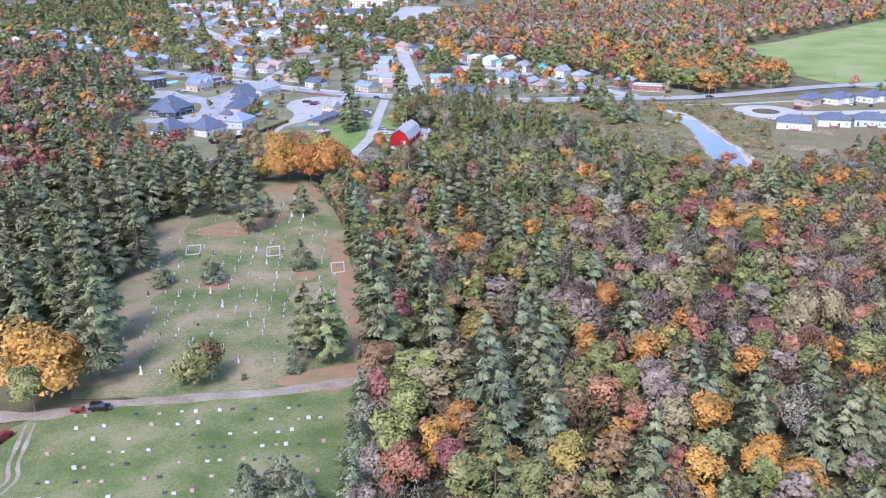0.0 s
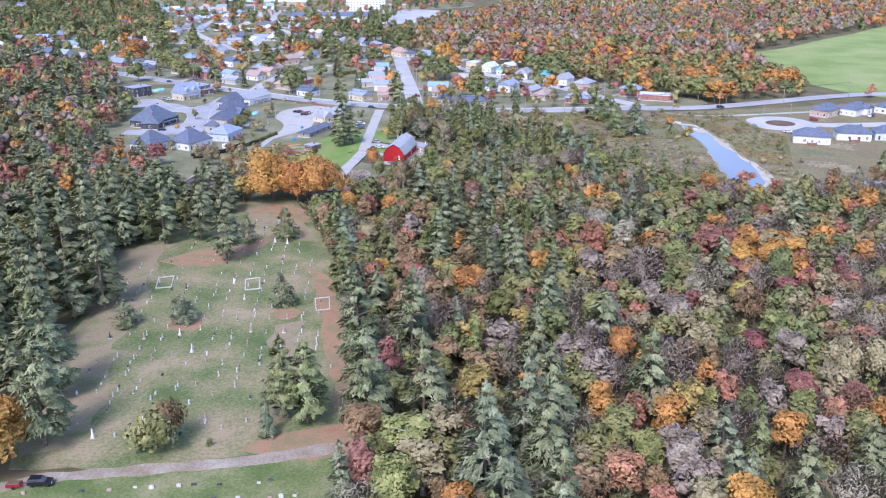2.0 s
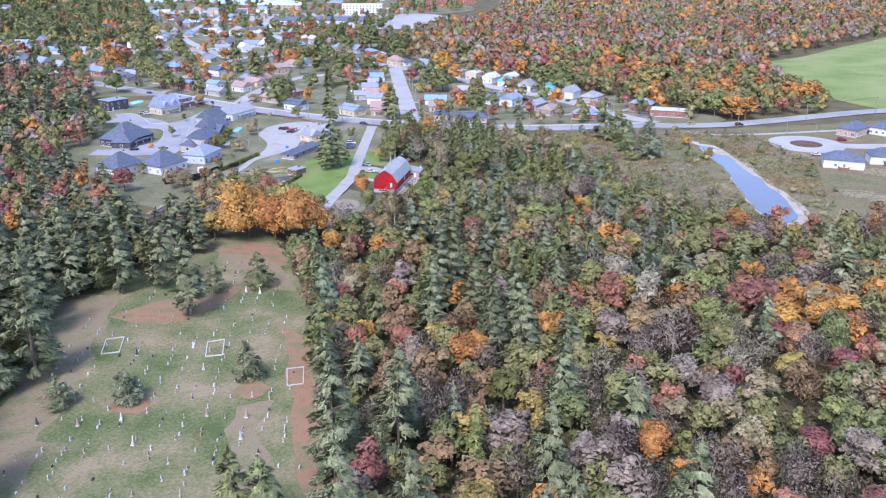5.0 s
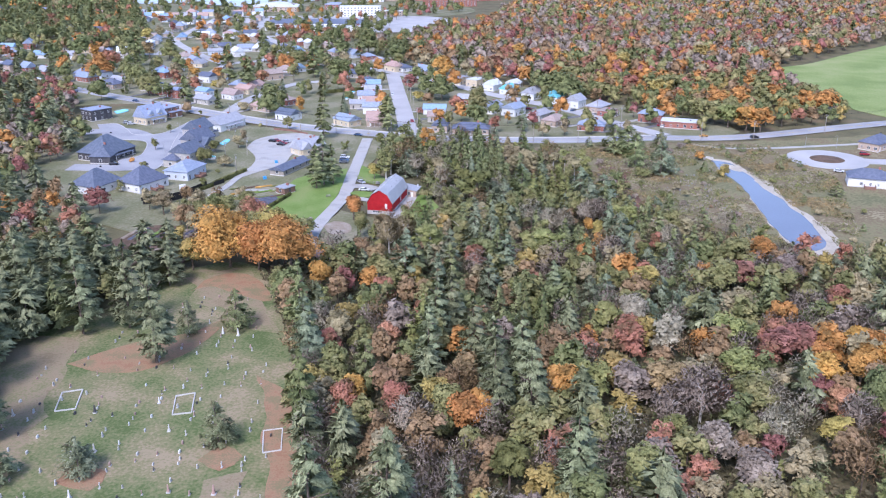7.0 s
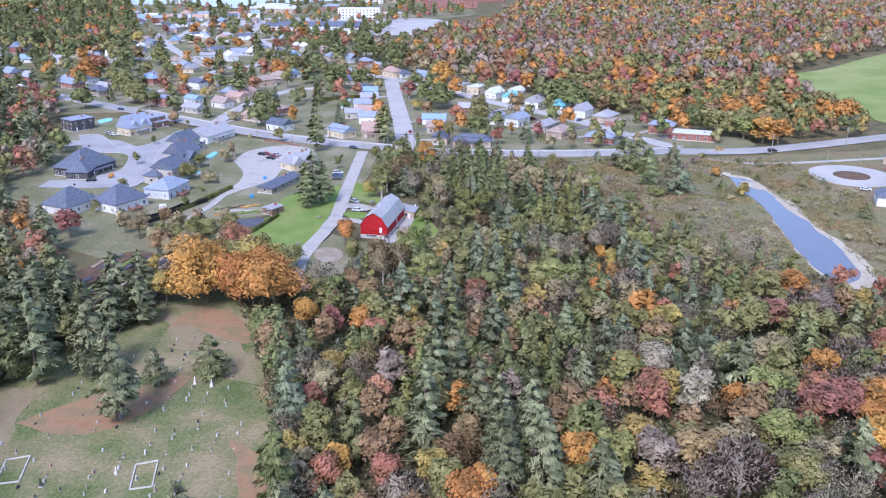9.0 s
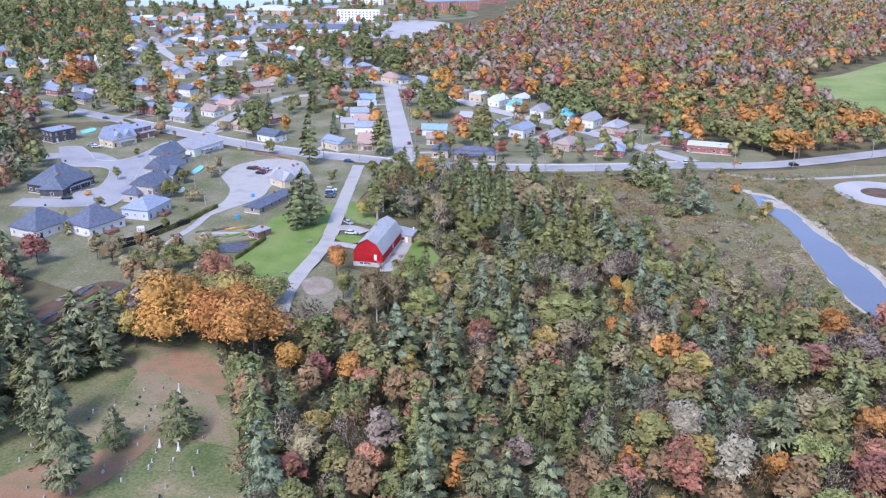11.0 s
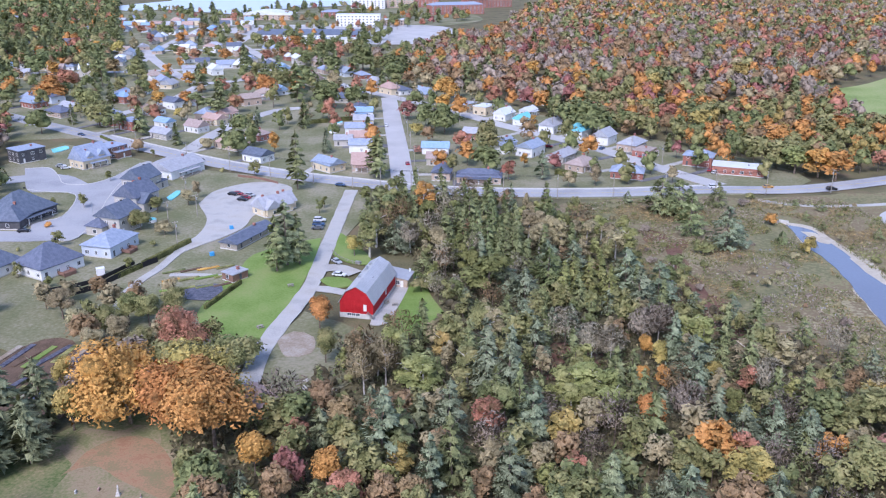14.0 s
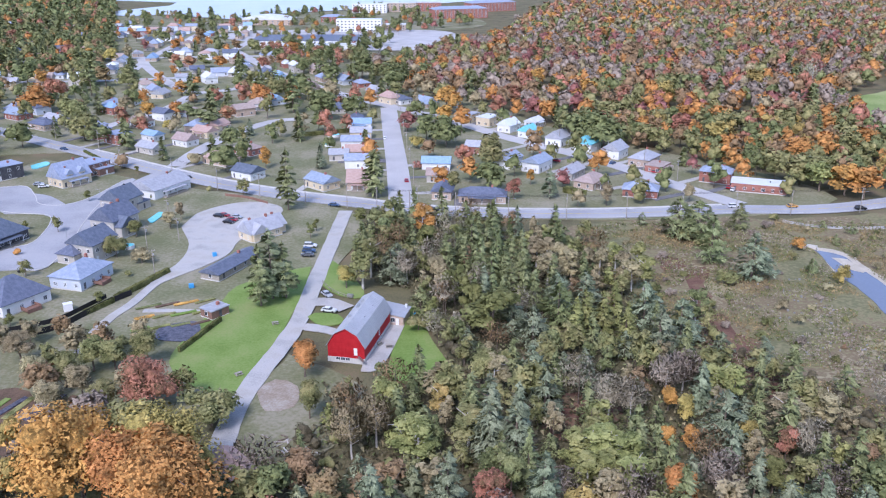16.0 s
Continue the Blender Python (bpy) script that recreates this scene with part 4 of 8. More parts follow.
# ---- the red barn ----
A, B, C = Vector((*(-35.2, 419.9), 0)), Vector((*(-26.8, 419.0), 0)), Vector((*(-22.7, 441.2), 0))
BW, BL = 10.0, (C - B).length + 2.0
ax = (C - B).normalized()
barn = thing("barn", Matrix.Translation(B - Vector((ax.y, -ax.x, 0)) * BW / 2 + Vector((0, 0, -0.2))) @ Matrix.Rotation(math.atan2(ax.y, ax.x) - math.pi / 2, 4, "Z"), "bright red gambrel barn with grey metal roof", "barn")
prof = [(-5, 0.9), (5, 0.9), (5, 4.6), (3.1, 7.6), (0, 9.3), (-3.1, 7.6), (-5, 4.6)]
part("wall", extrude_profile(bmesh.new(), prof, 0, BL), BARNRED, barn, "red painted boards")
part("foundation", box(bmesh.new(), 0, BL / 2, 0.35, 10.2, BL + 0.2, 1.5), FOUND, barn, "pale foundation wall")
for s in (-1, 1):
    for (x0, z0), (x1, z1) in (((5.35, 4.15), (3.15, 7.75)), ((3.2, 7.7), (0.0, 9.5))):
        p = [(s * x0, z0), (s * x1, z1), (s * x1, z1 + 0.14), (s * x0, z0 + 0.14)]
        part("roof_slope", extrude_profile(bmesh.new(), p, -0.45, BL + 0.45), METALROOF, barn)
        seam = bmesh.new()
        for k in range(int(BL / 0.9) + 1):
            extrude_profile(seam, [(s * x0, z0 + 0.14), (s * x1, z1 + 0.14), (s * x1, z1 + 0.2), (s * x0, z0 + 0.2)], k * 0.9 - 0.03, k * 0.9 + 0.03)
        part("roof_seam", seam, METALROOF, barn, "raised metal roof seams")
for k in range(10):
    part("board_batten", box(bmesh.new(), -4.5 + k, -0.03, 3.0, 0.06, 0.06, 4.1), BARNRED, barn)
place("door", WHITEDOOR, barn, 2.6, -0.05, 2.0)
stair = bmesh.new()
for k in range(8):
    box(stair, 3.6 + 0.3 * k, -0.7, 1.9 - 0.25 * k, 0.3, 1.2, 0.08)
part("stair", stair, METAL, barn, "grey outside stair")
for k in range(3):
    part("pane", PANE, None, place("window", WINDOW, barn, -1.2 + 1.3 * k - 1.0, -0.12, 0.75, 0, (1, 1, 0.6)))
part("pane", PANE, None, place("window", WINDOW, barn, 5.03, BL * 0.55, 3.2, math.pi / 2, (0.8, 1, 1.8)))
for k in range(4):
    part("pane", PANE, None, place("window", WINDOW, barn, 5.12, BL * (0.35 + 0.09 * k), 0.75, math.pi / 2, (0.9, 1, 0.6)))
for k, y in enumerate((0.35, 0.6, 0.66, 0.78)):
    part("roof_vent", cyl(bmesh.new(), -1.6 + 0.3 * (k % 2), BL * y, 8.3, 9.5, 0.45, 0.4, 10), METAL, barn, "round galvanised roof vent")
for y in (0.42, 0.72):
    part("roof_stripe", box(bmesh.new(), 2.0, BL * y, 8.45, 0.25, 1.1, 0.12), BLACK, barn, "dark roof slot")
lean = [(0, 0), (9, 0), (9, 2.6), (0, 3.9)]
part("annexe_wall", extrude_profile(bmesh.new(), lean, BL - 0.5, BL + 7), BRICKTAN, barn, "tan brick annexe")
part("annexe_roof", extrude_profile(bmesh.new(), [(-0.5, 4.05), (9.4, 2.62), (9.4, 2.8), (-0.5, 4.25)], BL - 0.7, BL + 7.3), METALROOF, barn)
place("door", WHITEDOOR, barn, 7.2, BL - 0.55, 0.2)
part("pane", PANE, None, place("window", WINDOW, barn, 5.9, BL - 0.55, 1.7))
part("flue", cyl(bmesh.new(), 8.2, BL + 6, 2.7, 4.0, 0.3, 0.3), WHITE, barn, "white flue pipe")

# ---- gravestones ----
def stone_meshes(kind):
    bm = bmesh.new()
    if kind == 0:      # rounded slab
        pts = [(-0.4, 0.25), (0.4, 0.25)] + [(0.4 * math.cos(a), 0.95 + 0.3 * math.sin(a)) for a in [math.pi * k / 6 for k in range(7)]]
        extrude_profile(bm, pts, -0.11, 0.11)
    elif kind == 1:    # obelisk
        box(bm, 0, 0, 0.55, 0.7, 0.7, 0.7)
        box(bm, 0, 0, 1.7, 0.5, 0.5, 1.7, taper=0.55)
        cyl(bm, 0, 0, 2.55, 2.85, 0.2, 0.01, 4)
    elif kind == 2:    # cross
        box(bm, 0, 0, 0.95, 0.2, 0.18, 1.5)
        box(bm, 0, 0, 1.25, 0.8, 0.18, 0.2)
    elif kind == 3:    # low wide block
        extrude_profile(bm, [(-0.5, 0.2), (0.5, 0.2), (0.48, 0.72), (0.2, 0.82), (-0.2, 0.82), (-0.48, 0.72)], -0.16, 0.16)
    else:              # slanted marker
        extrude_profile(bm, [(-0.42, 0.12), (0.42, 0.12), (0.42, 0.42), (-0.42, 0.42)], -0.22, 0.22)
    bw, bd, bh = (1.1, 1.1, 0.34) if kind == 1 else (0.92, 0.5, 0.24)
    base = box(bmesh.new(), 0, 0, bh / 2 - 0.05, bw, bd, bh, bevel=0.03)
    return bm, base


STONE_LABEL = ("rounded gravestone slab on a plinth", "tall obelisk gravestone on a square plinth", "stone cross on a plinth", "low wide granite gravestone", "small slanted grave marker")
STONE_COLOR = ("pale granite", "white marble", "dark granite", "rose granite")
STONE_ROOT = {}


def gravestone(x, y, kind, mat, deg, s=1.0):
    key = (kind, mat)
    m = pose(x, y, -0.2, random.uniform(-3, 3), random.uniform(-3, 3), deg) @ Matrix.Scale(s, 4)
    if key not in STONE_ROOT:
        bm, base = stone_meshes(kind)
        root = thing("gravestone", m, f"{STONE_COLOR[mat]} {STONE_LABEL[kind]}", "gravestone", "gravestones in the cemetery")
        part("headstone", bm, STONES[mat], root)
        part("plinth", base, STONES[mat if kind > 2 else 0], root, "pale stone plinth")
        STONE_ROOT[key] = root
        return root
    ob = copy_thing(STONE_ROOT[key], m)
    ob.matrix_basis = m
    return ob


OLD = [(-85.3, 187.2), (-90.7, 210.6), (-98.2, 246.1), (-108.5, 290.7), (-98.5, 301.5), (-78.6, 336.1), (-63.6, 336.2), (-51.1, 300.7), (-38.8, 256.1), (-31.8, 222.1), (-33.2, 189.4)]
rng = random.Random(11)
random.seed(3)
count = 0
cols = [(-118 + 4.6 * k) for k in range(22)]
for cx in cols:
    y = 186.0
    while y < 345:
        y += rng.choice((1.7, 2.0, 2.4, 3.5, 6.0, 9.0))
        x = cx + (y - 186) * -0.115 + rng.uniform(-0.35, 0.35) + 12
        if inside(x, y, OLD) and rng.random() < 0.66 and count < 380:
            gravestone(x, y, rng.choice((0, 0, 0, 0, 0, 2, 3, 3, 3, 0, 3, 1)), rng.choice((0, 0, 0, 1, 2, 3, 3)), 90 + rng.uniform(-9, 9), rng.uniform(0.6, 0.9))
            count += 1
for r in range(9):
    for k in range(26):
        x, y = -86 + 2.6 * k + rng.uniform(-0.5, 0.5), 170.5 - r * 5.0 + rng.uniform(-0.4, 0.4) + 0.10 * (2.6 * k)
        if rng.random() < 0.5 and x < -27:
            gravestone(x, y - 2.5, rng.choice((3, 4, 4, 4)), rng.choice((0, 0, 2, 2, 3)), 4 + rng.uniform(-5, 5), rng.uniform(0.8, 1.05))
g = (-75.4, 237.6)
gravestone(g[0], g[1], 1, 1, 5, 0.75)
for i, (p, q, r, s) in enumerate((((-67.0, 276.9), (-62.9, 278.5), (-61.1, 269.6), (-65.2, 268.5)), ((-94.7, 277.8), (-90.4, 279.4), (-88.4, 270.5), (-92.7, 269.3)), ((-42.9, 262.4), (-38.9, 263.5), (-37.5, 255.0), (-41.2, 253.9)))):
    plot = thing("grave_plot", pose(0, 0, -0.2), "white kerbed rectangular family grave plot", "grave plot", "kerbed plots")
    pts = [p, q, r, s]
    for k in range(4):
        a, b = Vector((*pts[k], 0)), Vector((*pts[(k + 1) % 4], 0))
        d = b - a
        part("kerb", box(bmesh.new(), (a.x + b.x) / 2, (a.y + b.y) / 2, 0.12, d.length, 0.24, 0.3, math.atan2(d.y, d.x)), FOUND, plot)


# ---- vehicles ----
def car_parts(paintmat, suv):
    h, l = (0.95, 4.7) if suv else (0.8, 4.5)
    body = extrude_profile(bmesh.new(), [(-l / 2, 0.35), (l / 2, 0.35), (l / 2, 0.72), (l / 2 - 0.2, h), (l * 0.22, h + 0.12), (-l / 2 + 0.1, h + 0.12), (-l / 2, 0.8)], -0.88, 0.88)
    t = h + (0.78 if suv else 0.62)
    glass = extrude_profile(bmesh.new(), [(l * 0.24, h + 0.1), (l * 0.08, t - 0.06), (-l * (0.42 if suv else 0.30), t - 0.06), (-l * (0.47 if suv else 0.43), h + 0.1)], -0.76, 0.76)
    roof = extrude_profile(bmesh.new(), [(l * 0.09, t - 0.08), (l * 0.06, t), (-l * (0.40 if suv else 0.27), t), (-l * (0.43 if suv else 0.31), t - 0.08)], -0.74, 0.74)
    wheel = bmesh.new()
    bmesh.ops.create_cone(wheel, cap_ends=True, segments=12, radius1=0.33, radius2=0.33, depth=0.24, matrix=Matrix.Rotation(math.pi / 2, 4, "X"))
    return mesh_of("body", body, paintmat), mesh_of("glasshouse", glass, GLASS), mesh_of("roof", roof, paintmat), mesh_of("wheel", wheel, RUBBER), l


CAR_ROOT = {}
LAMPMESH = mesh_of("headlight", box(bmesh.new(), 0, 0, 0, 0.12, 0.36, 0.16, bevel=0.02), WHITE)


def car(xy, deg, color, suv=False, z=0.02, where="parked"):
    key = (color, suv)
    m = pose(xy[0], xy[1], z, 0, 0, deg)
    if key not in CAR_ROOT:
        root = thing("car", m, f"{color} {'sport utility car' if suv else 'saloon car'} {where}", "car", "cars")
        b, gl, r, w, l = car_parts(CARPAINT[color], suv)
        part("body", b, None, root)
        part("glasshouse", gl, None, root, "dark tinted glass")
        part("roof", r, None, root)
        for sx in (-0.3, 0.32):
            for sy in (-0.82, 0.82):
                place("wheel", w, root, sx * l, sy, 0.33)
        for sy in (-0.6, 0.6):
            place("headlight", LAMPMESH, root, l / 2 - 0.05, sy, 0.68)
        CAR_ROOT[key] = root
        return root
    return tagged(copy_thing(CAR_ROOT[key], m), f"{color} {'sport utility car' if suv else 'saloon car'} {where}")


for xy, dg, col, suv, wh in (
        ((-41.3, 450.9), -12, "white", False, "parked on gravel by the barn"), ((-43.9, 462.8), -50, "silver", False, "parked on the lane"), ((-57.0, 507.0), -2, "white", True, "parked beside the lane"),
        ((-56.5, 501.7), -3, "blue", True, "parked beside the lane"), ((-56.3, 497.7), 178, "grey", False, "parked beside the lane"),
        ((-99.8, 541.0), -20, "black", False, "parked in the gravel car park"), ((-97.8, 541.9), -20, "red", False, "parked in the gravel car park"), ((-93.8, 533.3), -18, "black", False, "parked in the gravel car park"),
        ((-93.1, 536.2), -18, "red", False, "parked in the gravel car park"), ((-92.2, 539.8), -18, "silver", False, "parked in the gravel car park"),
        ((-56.2, 557.1), -12, "blue", False, "on the main road"), ((-14.8, 551.3), 0, "black", False, "on the main road"), ((-130.9, 598.6), 150, "black", False, "on the main road"),
        ((-213.7, 652.9), -30, "blue", False, "on the main road"), ((108.4, 560.0), 8, "white", True, "on the main road"), ((132.3, 560.8), 8, "orange", False, "on the main road"),
        ((159.0, 558.5), 8, "black", True, "on the main road"), ((-29.1, 596.0), 98, "red", False, "parked at the kerb"), ((-47.6, 684.0), 95, "white", False, "parked at the kerb"),
        ((-194.1, 584.9), 20, "silver", False, "parked in front of a cottage"), ((-190.0, 581.3), 20, "white", False, "parked in front of a cottage"),
        ((42.4, 635.3), -25, "red", False, "parked at the kerb"), ((55.4, 648.8), 60, "silver", False, "parked on a driveway"), ((69.7, 631.6), 55, "blue", False, "parked on a driveway"),
        ((87.2, 615.8), 55, "red", False, "parked on a driveway"), ((114.5, 589.2), 60, "red", False, "parked on a dark driveway"), ((115.4, 585.6), 60, "white", False, "parked on a dark driveway"),
        ((-81.7, 170.9), 5, "black", True, "on the dirt track"), ((-97.7, 158.5), 75, "red", True, "on the grass beside a track"),
        ((-164.8, 490.3), 10, "black", False, "parked on the court"), ((175.7, 488.5), -20, "white", False, "parked by a white bungalow"), ((202.1, 521.8), -10, "red", True, "parked on a dark driveway"),
        ((238.7, 532.4), 60, "white", True, "parked on a driveway"), ((241.2, 534.3), 60, "black", True, "parked on a driveway"), ((249.0, 528.8), 60, "black", False, "parked on a driveway"),
        ((-208.2, 991.5), 30, "white", False, "parked in the town"), ((-131.8, 696.2), 30, "white", False, "parked in the town")):
    car(xy, dg, col, suv, where=wh)
tr = (-86.5, 170.1)
trailer = thing("trailer", pose(tr[0], tr[1], -0.05, 0, 0, 5), "open red trailer hitched behind a car", "trailer")
part("tray", box(bmesh.new(), 0, 0, 0.65, 2.8, 1.6, 0.5), CARPAINT["red"], trailer)
part("load", box(bmesh.new(), 0, 0, 0.95, 2.4, 1.3, 0.3, bevel=0.08), SOIL, trailer, "dark load")
part("drawbar", box(bmesh.new(), 1.8, 0, 0.45, 1.2, 0.1, 0.1), METAL, trailer)
wm = bmesh.new()
bmesh.ops.create_cone(wm, cap_ends=True, segments=12, radius1=0.33, radius2=0.33, depth=0.2, matrix=Matrix.Rotation(math.pi / 2, 4, "X"))
wm = mesh_of("wheel", wm, RUBBER)
for sy in (-0.85, 0.85):
    place("wheel", wm, trailer, 0, sy, 0.33)


# ---- poles, wires, lamps, fences ----
def pole(xy, h=10.5, deg=0.0, lamp=False):
    root = thing("utility_pole", pose(xy[0], xy[1], -0.2, 0, 0, deg), "weathered wooden utility pole" + (" with a street light" if lamp else " with crossarm"), "pole", "utility poles")
    part("post", cyl(bmesh.new(), 0, 0, 0, h, 0.17, 0.12), WOOD, root)
    part("crossarm", box(bmesh.new(), 0, 0, h - 0.5, 2.2, 0.12, 0.14), WOOD, root)
    for s in (-0.9, 0, 0.9):
        part("insulator", cyl(bmesh.new(), s, 0, h - 0.43, h - 0.2, 0.06, 0.05, 6), KERB, root)
    part("transformer", cyl(bmesh.new(), 0.35, 0, h - 2.3, h - 1.4, 0.25, 0.25), METAL, root, "grey transformer can")
    if lamp:
        part("lamp_arm", box(bmesh.new(), 0, -1.2, h - 1.8, 0.07, 2.4, 0.07), METAL, root)
        part("lamp_head", box(bmesh.new(), 0, -2.4, h - 1.85, 0.25, 0.6, 0.12), METAL, root)
    return root


def wire(a, b, sag=0.5, name="power_cable"):
    cu = bpy.data.curves.new(name, "CURVE")
    cu.dimensions, cu.bevel_depth, cu.bevel_resolution = "3D", 0.03, 0
    sp = cu.splines.new("POLY")
    sp.points.add(8)
    for k in range(9):
        t = k / 8
        p = Vector(a).lerp(Vector(b), t)
        sp.points[k].co = (p.x, p.y, p.z - sag * 4 * t * (1 - t), 1)
    cu.materials.append(BLACK)
    return tagged(new(name, cu), "sagging black overhead power cable", "cable", "overhead cables")


line = smooth_line(MAIN[2:13], 38)
tops = []
for k, p in enumerate(line):
    d = (line[min(k + 1, len(line) - 1)] - line[max(0, k - 1)]).normalized()
    q = p + Vector((d.y, -d.x, 0)) * 7.5
    if q.y > 560 and q.x < -170:
        q = p + Vector((-d.y, d.x, 0)) * 8.5
    pole((q.x, q.y), 10.5, math.degrees(math.atan2(d.y, d.x)) + 90, lamp=k % 2 == 0)
    tops.append((q, d))
for (a, da), (b, db) in zip(tops, tops[1:]):
    for s in (-0.9, 0, 0.9):
        ca, cb = a + Vector((-da.y, da.x, 0)) * s, b + Vector((-db.y, db.x, 0)) * s
        wire((ca.x, ca.y, 10.05), (cb.x, cb.y, 10.05))
for st in (UPPER[1:9], SIDE):
    line = smooth_line(st, 40)
    for k, p in enumerate(line):
        d = (line[min(k + 1, len(line) - 1)] - line[max(0, k - 1)]).normalized()
        q = p + Vector((-d.y, d.x, 0)) * -6.5
        pole((q.x, q.y), 9.5, math.degrees(math.atan2(d.y, d.x)) + 90, lamp=True)
for xy in ((-106.4, 512.3), (-114.7, 502.9), (-118.0, 535.4), (-103.4, 478.7)):
    pole(xy, 9, 30)


def street_lamp(xy, deg):
    root = thing("street_lamp", pose(xy[0], xy[1], -0.2, 0, 0, deg), "slender grey street lamp", "street lamp", "street lamps")
    part("post", cyl(bmesh.new(), 0, 0, 0, 6.5, 0.1, 0.06), METAL, root)
    part("arm", box(bmesh.new(), 0.6, 0, 6.45, 1.2, 0.06, 0.06), METAL, root)
    part("head", box(bmesh.new(), 1.2, 0, 6.42, 0.5, 0.22, 0.1), METAL, root)


for xy in ((-147.4, 511.0), (-154.0, 557.1), (-145.5, 475.8), (-186.1, 582.1), (194.3, 537.3), (178.1, 536.7)):
    street_lamp(xy, 200)


def fence(pts, h, mat, label, name="fence", solid=True, gap=2.4, rail=(0.9,)):
    c = smooth_line(pts, gap)
    root = thing(name, pose(0, 0, -0.25), label, "fence")
    for a, b in zip(c, c[1:]):
        d = b - a
        an = math.atan2(d.y, d.x)
        part("post", box(bmesh.new(), a.x, a.y, h / 2, 0.12, 0.12, h + 0.1, an), mat, root)
        if solid:
            part("panel", box(bmesh.new(), (a.x + b.x) / 2, (a.y + b.y) / 2, h / 2, d.length - 0.1, 0.06, h - 0.1, an), mat, root)
        else:
            for z in rail:
                part("rail", box(bmesh.new(), (a.x + b.x) / 2, (a.y + b.y) / 2, z * h, d.length, 0.05, 0.1, an), mat, root)
    return root


fence([(-129.0, 428.9), (-121.2, 432.4), (-115.7, 437.8), (-112.6, 445.6), (-109.3, 454.0), (-104.6, 462.0)], 1.9, BLACK, "black mesh fence round the allotment", gap=3)
fence([(-131.4, 433.5), (-123.9, 437.9), (-118.1, 443.1), (-114.9, 450.8), (-111.6, 459.5)], 1.5, BLACK, "second black screen fence behind the gardens", gap=3)
fence([(-46.9, 473.2), (-42.6, 466.3), (-38.5, 462.8), (-36.1, 460.7)], 1.1, WOOD, "grey wooden rail fence by the barn", solid=False, rail=(0.4, 0.9))
fence([(-105.5, 571.2), (-94.7, 567.3), (-84.3, 559.3)], 1.2, WOODBROWN, "brown board fence beside the car park", gap=2.4)
fence([(23.0, 751.0), (34.9, 774.1), (49.5, 751.8)], 1.6, WHITE, "long white board fence behind the houses", gap=3)


def pool(xy, r, inground=False):
    root = thing("swimming_pool", pose(xy[0], xy[1], -0.25), "round above-ground pool with turquoise water", "pool", "pools")
    part("pool_wall", cyl(bmesh.new(), 0, 0, 0, 1.2, r, r, 24), WHITE, root, "white pool wall")
    part("water", cyl(bmesh.new(), 0, 0, 1.1, 1.22, r - 0.15, r - 0.15, 24), POOL, root, "turquoise water")


pool((-77.2, 690.6), 3.4)
pool((-76.0, 666.8), 2.4)
pool((-122.0, 504.5), 2.0)
for a, lb in ((((-126.9, 536.5), (-125.8, 546.9), (-123.2, 544.0), (-123.8, 533.0)), "rectangular in-ground pool with blue water"), (((-215.1, 619.7), (-211.4, 627.8), (-207.0, 622.2), (-210.5, 613.3)), "green-tinted pool cover in a fenced garden")):
    sheet("pool_surface", a, 0.05, POOL, lb, "pool", step=2)


def small_box(name, xy, deg, sx, sy, sz, mat, label, cat, lidmat=None):
    root = thing(name, pose(xy[0], xy[1], -0.2, 0, 0, deg), label, cat)
    part("body", box(bmesh.new(), 0, 0, sz / 2, sx, sy, sz, taper=0.94, bevel=0.04), mat, root)
    part("lid", box(bmesh.new(), 0, 0, sz + 0.04, sx * 1.02, sy * 1.02, 0.1, bevel=0.02), lidmat or mat, root)


small_box("rubbish_bin", (-19.8, 449.9), 10, 1.3, 1.2, 1.3, DARKWALL, "dark bin by the barn's forecourt", "bin")
small_box("rubbish_bin", (-19.6, 447.1), 10, 1.3, 1.0, 0.9, BLUEPLASTIC, "blue plastic bin by the barn's forecourt", "bin")
small_box("recycling_bin", (-15.9, 449.6), 10, 0.8, 0.8, 1.0, BLUEPLASTIC, "blue bin on the lawn", "bin", DARKWALL)
small_box("water_tank", (-88.0, 468.5), 30, 1.5, 1.3, 1.2, BLUEPLASTIC, "blue plastic tank beside the shed", "tank")
small_box("water_tank", (-88.7, 496.8), 30, 1.3, 1.3, 1.3, BLUEPLASTIC, "blue plastic tank at the car park's edge", "tank")
small_box("garden_shed", (-119.2, 449.9), 30, 2.6, 2.2, 2.2, WHITE, "small white garden shed", "shed")
small_box("propane_tank", (-36.5, 462.4), -20, 2.0, 0.9, 0.9, METAL, "grey tank beside the barn", "tank")
for xy, dg in (((-21.3, 428.3), 10), ((-24.1, 429.9), 60), ((-55.4, 442.0), 20), ((-56.9, 462.2), 15), ((-58.0, 411.5), 40)):
    root = thing("picnic_table", pose(xy[0], xy[1], -0.15, 0, 0, dg), "grey weathered wooden picnic table", "table", "picnic tables")
    part("tabletop", box(bmesh.new(), 0, 0, 0.74, 1.9, 0.8, 0.06), WOOD, root)
    for s in (-1, 1):
        part("bench", box(bmesh.new(), 0, s * 0.75, 0.44, 1.9, 0.3, 0.05), WOOD, root)
        part("leg", box(bmesh.new(), s * 0.7, 0, 0.4, 0.1, 1.4, 0.7, taper=0.5), WOOD, root)
rng = random.Random(8)
BED = (LAWN, LEAF["lime"], LEAF["green"], SOIL, LEAF["orange"], LEAF["olive"])
